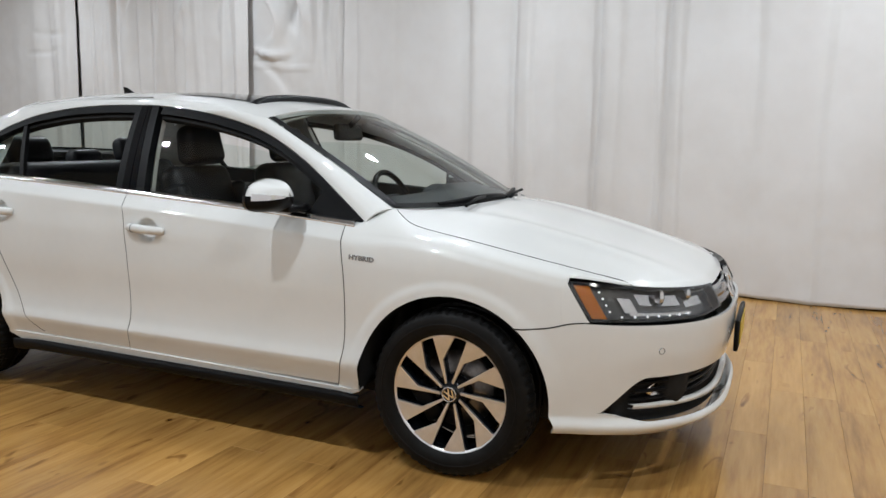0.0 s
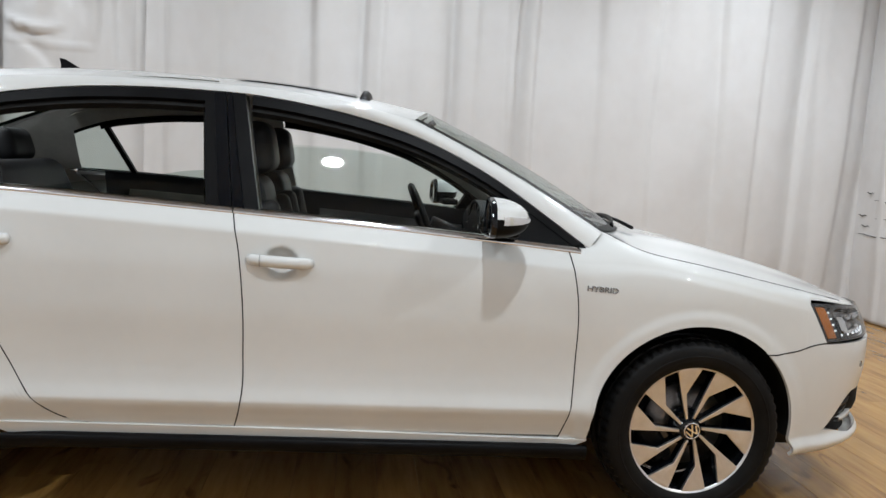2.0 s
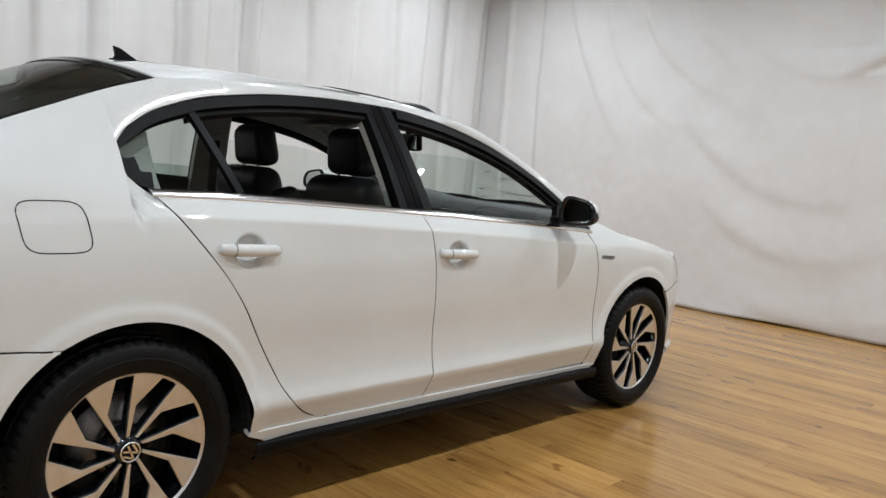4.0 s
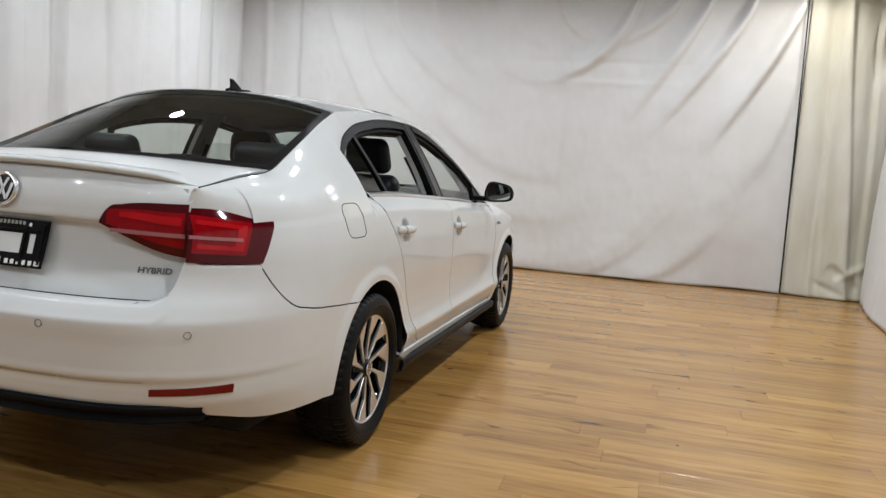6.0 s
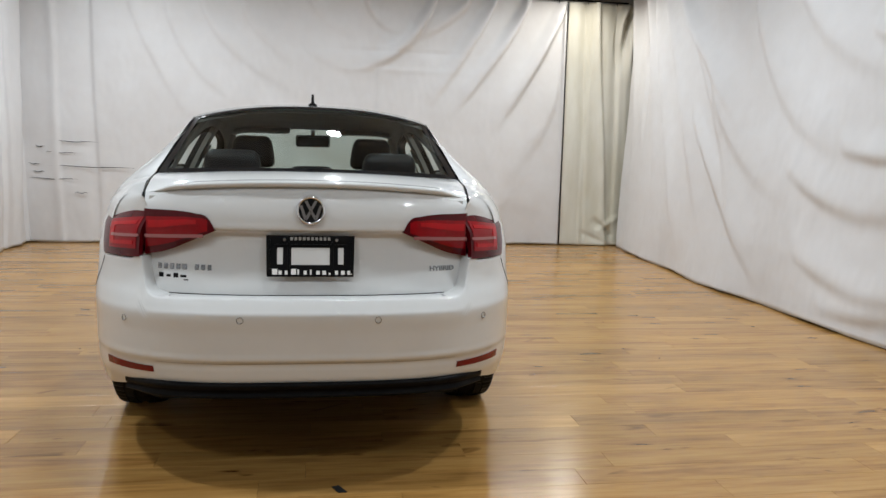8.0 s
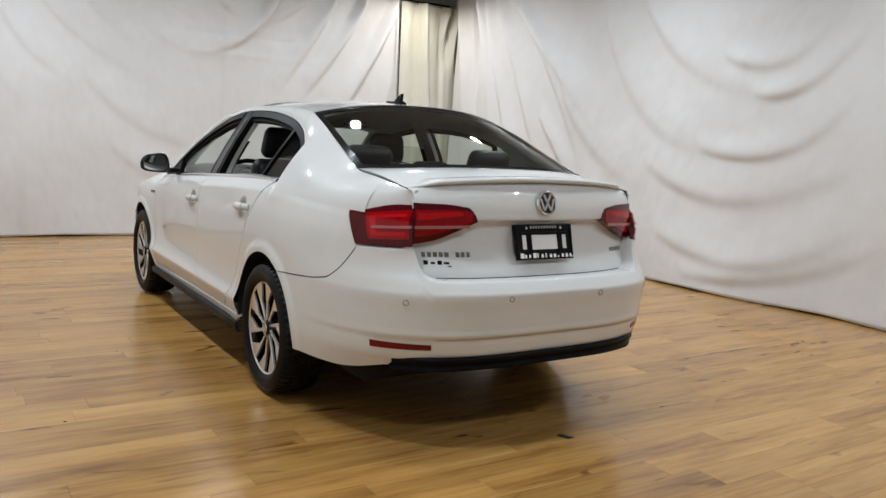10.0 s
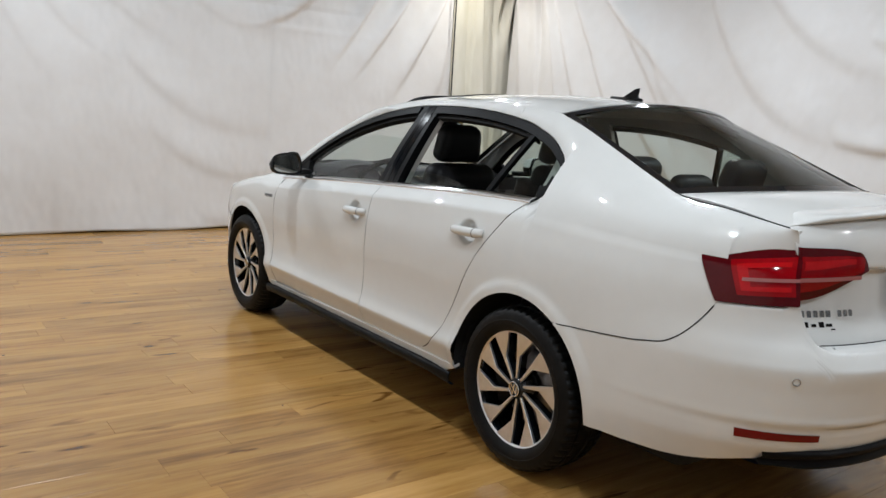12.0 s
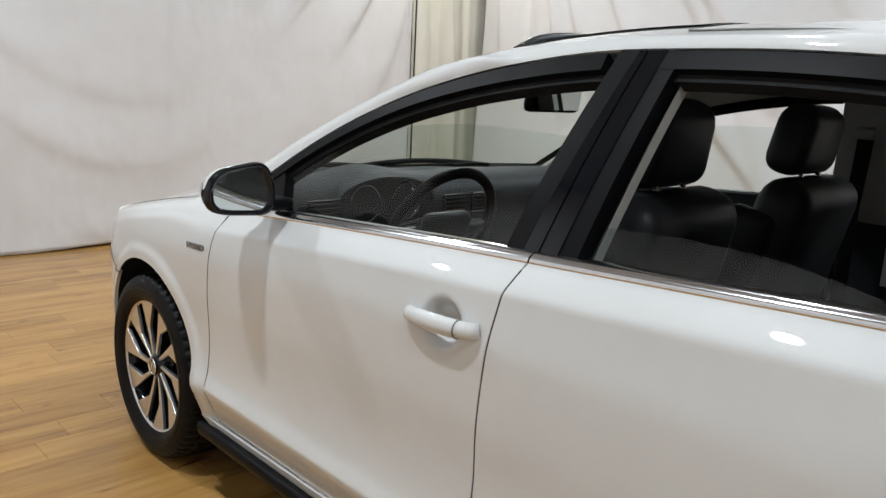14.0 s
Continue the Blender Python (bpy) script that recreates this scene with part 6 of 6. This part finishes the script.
fin = plate([(-0.075, 0.0), (0.075, 0.0), (0.062, 0.016), (0.02, 0.022), (-0.045, 0.058), (-0.068, 0.062), (-0.060, 0.03)], 0.018, lambda a, b, d: (-0.985 + a, (d - 0.009) * (1 - b * 6), 1.432 + b), 0.003)
part("aerial", fin, BLACK_SATIN, car, "black fin aerial on the roof")
part("aerial_foot", tube([(-1.06, 0, 1.440), (-0.90, 0, 1.447)], 0.022, 10, 0.5), BLACK_SATIN, car)
df = []
for y in np.linspace(-0.44, 0.44, 37):
    e = (abs(y) / 0.44) ** 9
    x = 0.185 - 0.02 * (y / 0.44) ** 2
    zr = roof_mid(x) - (roof_mid(x) - roof_edge_z(x)) * (abs(y) / 0.57) ** 2.5
    h = 0.024 * (1 - e)
    df.append([(x + 0.012, y, zr - 0.002), (x + 0.004, y, zr + h * 0.7 + 0.003), (x - 0.008, y, zr + h + 0.005), (x - 0.020, y, zr + h + 0.004), (x - 0.026, y, zr + h * 0.6), (x - 0.03, y, zr - 0.002)])
skin("wind_deflector", np.array(df), BLACK_SATIN, roof, 0.0, (0, 0, 1), label="raised black wind deflector of the open sunroof")
# black sheet laid on the roof in place of the dark opening
so = np.array([[(x, y, roof_mid(x) - (roof_mid(x) - roof_edge_z(x)) * (abs(y) / 0.57) ** 2.5) for y in np.linspace(-0.42, 0.42, 15)] for x in np.linspace(0.13, -0.30, 12)])
skin("sunroof", so, BLACK_GLOSS, roof, 0.0, (0, 0, 1), lift=0.004, label="gloss black sheet standing for the dark open roof hatch")

# ---- car: underside ----
part("underbody", box(3.9, 1.30, 0.16, 0.05, 2, (0.0, 0.0, 0.27)), BLACK_MATTE, car, "dark underbody")
part("rear_valance", box(0.55, 1.15, 0.20, 0.06, 2, (-2.05, 0.0, 0.42)), BLACK_MATTE, car)
part("front_valance", box(0.6, 1.2, 0.24, 0.06, 2, (1.82, 0.0, 0.42)), BLACK_MATTE, car)
part("engine_bay", box(0.85, 1.02, 0.34, 0.05, 2, (1.38, 0.0, 0.56)), BLACK_MATTE, car)
part("boot_floor", box(0.55, 1.0, 0.46, 0.05, 2, (-1.82, 0.0, 0.74)), BLACK_MATTE, car)

# ---- car: interior ----
def seat_shape(w, d, h, bev, at, rot, taper=0.0):
    bm = box(w, d, h, bev, 4)
    for v in bm.verts:
        k = 1 - taper * (v.co.z / h + 0.5)
        v.co.y *= k
    bmesh.ops.rotate(bm, cent=(0, 0, 0), matrix=Euler([radians(a) for a in rot]).to_matrix(), verts=bm.verts)
    bmesh.ops.translate(bm, vec=at, verts=bm.verts)
    return bm


for sy in (0.36, -0.36):
    st = new("front_seat")
    st.parent = car
    st["label"] = "black leather front seat with a tall head restraint"
    part("cushion", seat_shape(0.50, 0.50, 0.17, 0.06, (0.13, sy, 0.53), (0, -8, 0)), LEATHER, st)
    part("backrest", seat_shape(0.15, 0.50, 0.61, 0.065, (-0.188, sy, 0.790), (0, -14, 0), 0.22), LEATHER, st)
    part("bolster", seat_shape(0.14, 0.08, 0.50, 0.035, (-0.13, sy + 0.205, 0.76), (0, -14, 0)), LEATHER, st)
    part("bolster", seat_shape(0.14, 0.08, 0.50, 0.035, (-0.13, sy - 0.205, 0.76), (0, -14, 0)), LEATHER, st)
    part("headrest", seat_shape(0.115, 0.275, 0.190, 0.048, (-0.215, sy, 1.188), (0, -10, 0), 0.20), LEATHER, st)
    for dy in (-0.055, 0.055):
        part("headrest_post", tube([(-0.262, sy + dy, 1.01), (-0.222, sy + dy, 1.14)], 0.007, 8), CHROME, st)
bench = new("rear_seat")
bench.parent = car
bench["label"] = "black leather rear bench with three head restraints"
part("cushion", seat_shape(0.55, 1.30, 0.18, 0.06, (-0.85, 0, 0.52), (0, -8, 0)), LEATHER, bench)
part("backrest", seat_shape(0.17, 1.30, 0.62, 0.07, (-1.22, 0, 0.78), (0, -22, 0), 0.06), LEATHER, bench)
for y, w, h, z in ((0.365, 0.27, 0.15, 1.135), (-0.365, 0.27, 0.15, 1.135), (0.0, 0.24, 0.11, 1.085)):
    part("headrest", seat_shape(0.10, w, h, 0.045, (-1.38, y, z), (0, -16, 0), 0.10), LEATHER, bench)
part("parcel_shelf", box(0.46, 1.20, 0.03, 0.01, 1, (-1.64, 0, 1.035)), DASH, car, "dark parcel shelf")

# dashboard
prof = [(1.16, 0.940), (1.05, 0.972), (0.93, 0.992), (0.80, 0.982), (0.735, 0.950), (0.72, 0.90), (0.735, 0.80), (0.76, 0.68), (0.84, 0.60), (0.95, 0.5)]
dg = np.array([[(x - 0.10 * (abs(b)) ** 3 * (1 if x > 0.9 else 0.2) + (0.0 if b < 0 else 0.0), b * 0.70, z + (0.030 * math.exp(-((b - 0.50) / 0.24) ** 2) if 0.7 < x < 0.95 and z > 0.85 else 0)) for x, z in prof] for b in np.linspace(-1, 1, 57)])
dash = skin("dashboard", dg, DASH, car, 0.0, (-0.5, 0, 1), label="dark grey dashboard with chrome-ringed vents")


def vent(y, w, z=0.905):
    v = part("air_vent", box(0.02, w, 0.065, 0.008, 2, (0.722, y, z)), BLACK_SATIN, dash, "black air vent with a silver surround")
    fr = [(0.709, y - w / 2, z - 0.032), (0.709, y + w / 2, z - 0.032), (0.709, y + w / 2, z + 0.032), (0.709, y - w / 2, z + 0.032), (0.709, y - w / 2, z - 0.032)]
    part("vent_ring", tube(fr, 0.0028, 6), CHROME, v)
    for k in range(4):
        part("vent_slat", box(0.012, w * 0.9, 0.003, 0, 1, (0.709, y, z - 0.021 + 0.014 * k)), DASH, v)


vent(0.60, 0.12, 0.915)
vent(0.08, 0.10)
vent(-0.06, 0.12)
vent(-0.60, 0.12)
hood_bm = [[(0.80 - 0.09 * s, 0.365 + 0.19 * math.cos(a), 0.930 + 0.075 * max(math.sin(a), -0.4)) for s in (0, 1)] for a in np.linspace(-0.4, math.pi + 0.4, 25)]
skin("dial_hood", np.array(hood_bm), DASH, dash, 0.01, (0, 0, 1))
for y in (0.445, 0.285):
    bm = lathe([(0.0, 0.0), (0.052, 0.0), (0.056, 0.012), (0.060, 0.0)], 32, "y")
    bmesh.ops.rotate(bm, cent=(0, 0, 0), matrix=Euler((0, 0, radians(90))).to_matrix(), verts=bm.verts)
    bmesh.ops.translate(bm, vec=(0.735, y, 0.925), verts=bm.verts)
    d = part("dial", bm, BLACK_GLOSS, dash, "round instrument dial")
    part("dial_ring", tube([(0.722, y + 0.056 * math.cos(a), 0.925 + 0.056 * math.sin(a)) for a in np.linspace(0, 2 * math.pi, 30)], 0.002, 5), CHROME if y < 0.4 else SILVER_TRIM, d)
    part("dial_marks", tube([(0.728, y + 0.046 * math.cos(a), 0.925 + 0.046 * math.sin(a)) for a in np.linspace(2.2, 4.0, 12)], 0.003, 5), DIAL_RED if y > 0.4 else WHITE_PLASTIC, d)
part("display", box(0.012, 0.20, 0.105, 0.006, 2, (0.722, 0.0, 0.795), (0, 8, 0)), SCREEN, dash, "dark touch display")
part("centre_stack", box(0.10, 0.24, 0.36, 0.02, 2, (0.775, 0.0, 0.72), (0, 8, 0)), BLACK_SATIN, dash)
part("centre_console", box(0.95, 0.20, 0.26, 0.04, 3, (0.25, 0.0, 0.48)), DASH, car)

# steering wheel, tilted to the driver
sw = new("steering_wheel")
sw.parent = car
sw["label"] = "black leather steering wheel with silver spokes"
sw.matrix_basis = pose(0.475, 0.365, 0.885, 0, 66, 0)
ring = [(0.183 * math.cos(a), 0.186 * math.sin(a), 0) for a in np.linspace(0, 2 * math.pi, 49)]
part("rim", tube(ring, 0.0155, 10), BLACK_SATIN, sw)
hubm = box(0.13, 0.17, 0.05, 0.022, 3, (0.005, 0, -0.012))
hubp = part("hub", hubm, LEATHER, sw)
part("emblem", lathe([(0.0, 0.022), (0.026, 0.022), (0.028, 0.024), (0.031, 0.022), (0.031, 0.01)], 28, "z"), SILVER_TRIM, hubp, "round emblem")
for ang in (88, -88):
    c, s = math.cos(radians(ang)), math.sin(radians(ang))
    part("spoke", tube([(0.03 * c, 0.07 * s, 0), (0.10 * c + 0.01, 0.13 * s, 0), (0.16 * c, 0.178 * s, 0)], 0.020, 8, 0.5), DASH, sw)
    part("button_pad", box(0.045, 0.04, 0.012, 0.004, 2, (0.015, 0.105 * s, 0.010)), SILVER_TRIM, sw)
part("spoke", tube([(0.05, 0, 0), (0.17, 0, 0)], 0.022, 8, 0.5), SILVER_TRIM, sw)
part("steering_column", tube([(0.50, 0.365, 0.875), (0.80, 0.365, 0.77)], 0.045, 12), BLACK_SATIN, car)

# inside mirror
im = part("inside_mirror", box(0.035, 0.235, 0.082, 0.016, 3, (0.400, 0.0, 1.262), (0, -8, 0)), BLACK_SATIN, car, "black inside mirror")
part("mirror_face", box(0.004, 0.215, 0.066, 0.002, 1, (0.380, 0.0, 1.260), (0, -8, 0)), MIRROR, im)
part("mirror_stem", tube([(0.405, 0, 1.29), (0.46, 0, 1.340)], 0.014, 8), BLACK_SATIN, im)

# door inner panels, pillar trim, headliner
for side in (1, -1):
    F, R = doors[side]
    for ob, xa, xb in ((F, 0.84, -0.17), (R, -0.22, -1.10)):
        xs = np.linspace(xa, xb, 24)
        def card(x, z, ob=ob):
            return side_y(x, max(z, 0.42)) - 0.085 - 0.012 * math.sin(3.1 * (z - 0.4) / 0.55) + (0.045 * smooth(0.93, 1.0, z - belt_z(x) + 0.985))
        skin("door_card", cols_grid(xs, lambda x: max(0.33, arch_z(x, AXLE_R) + 0.03), lambda x: belt_z(x) - 0.006, 14, card), DASH, ob, 0.03, (0, -1, 0), side=side, label="dark door lining with a grey insert")
        skin("door_insert", cols_grid(xs[3:-3], lambda x: 0.74, lambda x: belt_z(x) - 0.085, 6, lambda x, z: card(x, z) - 0.008), SILVER_TRIM if ob is F else GREY_TRIM, ob, 0.006, (0, -1, 0), side=side)
        part("door_pull", box(0.26, 0.045, 0.035, 0.014, 2, (lerp(xa, xb, 0.45), side * (side_y(lerp(xa, xb, 0.45), 0.7) - 0.125), 0.70)), DASH, ob)
        # slim sill along the glass slot
        skin("glass_slot", cols_grid(xs, lambda x: belt_z(x) - 0.012, lambda x: belt_z(x) - 0.002, 2, lambda x, z: side_y(x, belt_z(x) - 0.012) - 0.03 - (z - belt_z(x) + 0.012) * 3), BLACK_MATTE, ob, 0.004, (0, 0.3, 1), side=side)
    inner = lambda d: (lambda x, z: upper_y(x, z) - d)
    skin("pillar_trim", rows_grid(lambda z: MID_F(z) + 0.004, lambda z: MID_R(z) - 0.012, 0.93, 1.36, 5, 12, inner(0.065)), GREY_TRIM, car, 0.025, (0, -1, 0), side=side, label="pale grey inner pillar trim")
    skin("belt_guide", rows_grid(lambda z: MID_F(z) - 0.045, lambda z: MID_R(z) + 0.05, 1.14, 1.22, 3, 4, inner(0.085)), GREY_TRIM, car, 0.02, (0, -1, 0), side=side)
    skin("seat_belt", rows_grid(lambda z: MID_F(z) - 0.06, lambda z: MID_F(z) - 0.105, 0.55, 1.19, 2, 10, lambda x, z: upper_y(-0.25, max(z, 0.99)) - 0.10 - 0.0 * z), BLACK_MATTE, car, 0.002, (0, -1, 0), side=side)
    skin("pillar_trim", cols_grid(np.linspace(0.92, -0.20, 40), lambda x: max(front_in(x) - 0.006, belt_z(x) + 0.004) if x > 0.66 else front_in(x) - 0.006, lambda x: dlo_top(x) + 0.02, 4, inner(0.062)), GREY_TRIM, car, 0.02, (0, -1, -0.3), side=side)
    skin("pillar_trim", cols_grid(np.linspace(-0.34, -1.30, 40), lambda x: rear_in(x) - 0.006, lambda x: dlo_top(x) + 0.03, 4, inner(0.062)), GREY_TRIM, car, 0.02, (0, -1, -0.3), side=side)
    C = np.zeros((14, 10, 3))
    for i, x in enumerate(np.linspace(-1.20, -1.72, 14)):
        yt, zt = rear_edge(x)
        for j in range(10):
            s = j / 9
            C[i, j] = (x, lerp(0.715, yt - 0.03, s ** 0.8), lerp(1.03, zt - 0.025, s))
    skin("pillar_trim", C, GREY_TRIM, car, 0.0, (0, -1, -0.2), side=side)
    A = np.array([[(p[0] - 0.03, (p[1] - 0.03 - 0.035 * t) * 1.0, p[2] - 0.025 - 0.01 * t) for t in (0, 0.5, 1)] for p in (screen_edge(a) for a in np.linspace(0, 1, 16))])
    skin("pillar_trim", A, GREY_TRIM, car, 0.01, (-0.5, -1, -0.2), side=side)
hl = np.array([[(lerp(0.38, -1.20, a), b * (roof_edge_y(lerp(0.34, -1.15, a)) + 0.0), roof_mid(lerp(0.38, -1.20, a)) - 0.035 - (roof_mid(lerp(0.38, -1.20, a)) - roof_edge_z(lerp(0.34, -1.15, a))) * abs(b) ** 2.5) for b in np.linspace(-1, 1, 31)] for a in np.linspace(0, 1, 24)])
skin("headliner", hl, HEADLINER, car, 0.01, (0, 0, -1), label="pale grey fabric headliner")
for y in (0.33, -0.33):
    part("sun_visor", box(0.13, 0.36, 0.018, 0.008, 2, (0.22, y, 1.325), (0, -12, 0)), GREY_TRIM, car)
part("bulkhead", box(0.06, 1.36, 0.55, 0.02, 2, (1.02, 0, 0.64)), BLACK_MATTE, car)
part("cabin_floor", box(2.5, 1.40, 0.06, 0.02, 2, (-0.2, 0, 0.36)), BLACK_MATTE, car, "dark carpet")
# torn slits in the front curtain
for y, z, ln in ((2.74, 1.185, 0.50), (2.90, 1.055, 0.32), (3.19, 0.92, 0.12), (2.55, 0.895, 0.95), (2.98, 0.75, 0.52), (2.68, 0.59, 0.14), (3.12, 1.12, 0.10), (3.14, 0.83, 0.12)):
    slit(FRONT_X - 0.225 - 0.012 * (y - 2.5), y, z, ln, 0.015, 90)

# ---- floor planks ----
PLANK_W, PLANK_L, JOINT = 0.152, 1.22, 0.0006


def plank_mesh(w, l):
    bm = bmesh.new()
    bmesh.ops.create_cube(bm, size=1)
    bmesh.ops.scale(bm, vec=(w - JOINT, l - JOINT, 0.012), verts=bm.verts)
    bmesh.ops.translate(bm, vec=(0, 0, -0.006), verts=bm.verts)
    top = [e for e in bm.edges if all(v.co.z > -0.001 for v in e.verts)]
    bmesh.ops.bevel(bm, geom=top, offset=0.0006, segments=1, affect="EDGES")
    me = bpy.data.meshes.new("plank")
    bm.to_mesh(me)
    bm.free()
    me.materials.append(OAK)
    return me


rp = random.Random(5)
shared_plank = plank_mesh(PLANK_W, PLANK_L)
rest, made = [], 0
for i in range(int(12.6 / PLANK_W) + 1):
    px = BACK_X - 0.1 + (i + 0.5) * PLANK_W + 0.068
    y0 = RIGHT_Y - 0.2 - rp.uniform(0, PLANK_L)
    j = 0
    while y0 < LEFT_Y + 0.25:
        yc = y0 + PLANK_L / 2
        near = -2.9 < px < 3.2 and -3.0 < yc < 2.9 and not (-2.1 < px < 1.9 and -0.5 < yc < 0.5)
        if near and made < 300:
            ob = new("plank", shared_plank)
            ob.parent = floor
            ob.location = (px, yc, 0)
            made += 1
        else:
            rest.append((px, yc))
        y0 += PLANK_L
V, F = [], []
for px, yc in rest:
    w, l = (PLANK_W - JOINT) / 2, (PLANK_L - JOINT) / 2
    o = len(V)
    V += [(px - w, yc - l, -0.012), (px + w, yc - l, -0.012), (px + w, yc + l, -0.012), (px - w, yc + l, -0.012),
          (px - w, yc - l, -0.0006), (px + w, yc - l, -0.0006), (px + w, yc + l, -0.0006), (px - w, yc + l, -0.0006),
          (px - w + 0.0006, yc - l + 0.0006, 0), (px + w - 0.0006, yc - l + 0.0006, 0), (px + w - 0.0006, yc + l - 0.0006, 0), (px - w + 0.0006, yc + l - 0.0006, 0)]
    F += [(o + 8, o + 9, o + 10, o + 11)]
    for a in range(4):
        b = (a + 1) % 4
        F += [(o + a, o + b, o + 4 + b, o + 4 + a), (o + 4 + a, o + 4 + b, o + 8 + b, o + 8 + a)]
me = bpy.data.meshes.new("planks")
me.from_pydata(V, [], F)
tagged(part("planks", me, OAK, floor, "further oak-look planks of the same floor"), kind="stuff")


def floor_scrap(x, y, s, turn):
    bm = plate([(-0.035 * s, -0.012 * s), (0.03 * s, -0.016 * s), (0.036 * s, 0.011 * s), (-0.02 * s, 0.017 * s)], 0.003)
    ob = part("floor_scrap", bm, BLACK_MATTE)
    ob.matrix_world = pose(x, y, 0.0005, 0, 0, turn)
    return tagged(ob, "small black scrap lying on the plank floor", "scrap")


floor_scrap(-2.425, -0.110, 1.0, 30)
for sx, sy in ((0.252, -2.122), (-0.748, -2.109), (-1.381, 1.737), (-0.35, 1.35), (0.9, 2.3), (2.6, 1.2)):
    floor_scrap(sx, sy, 0.16, sx * 90)
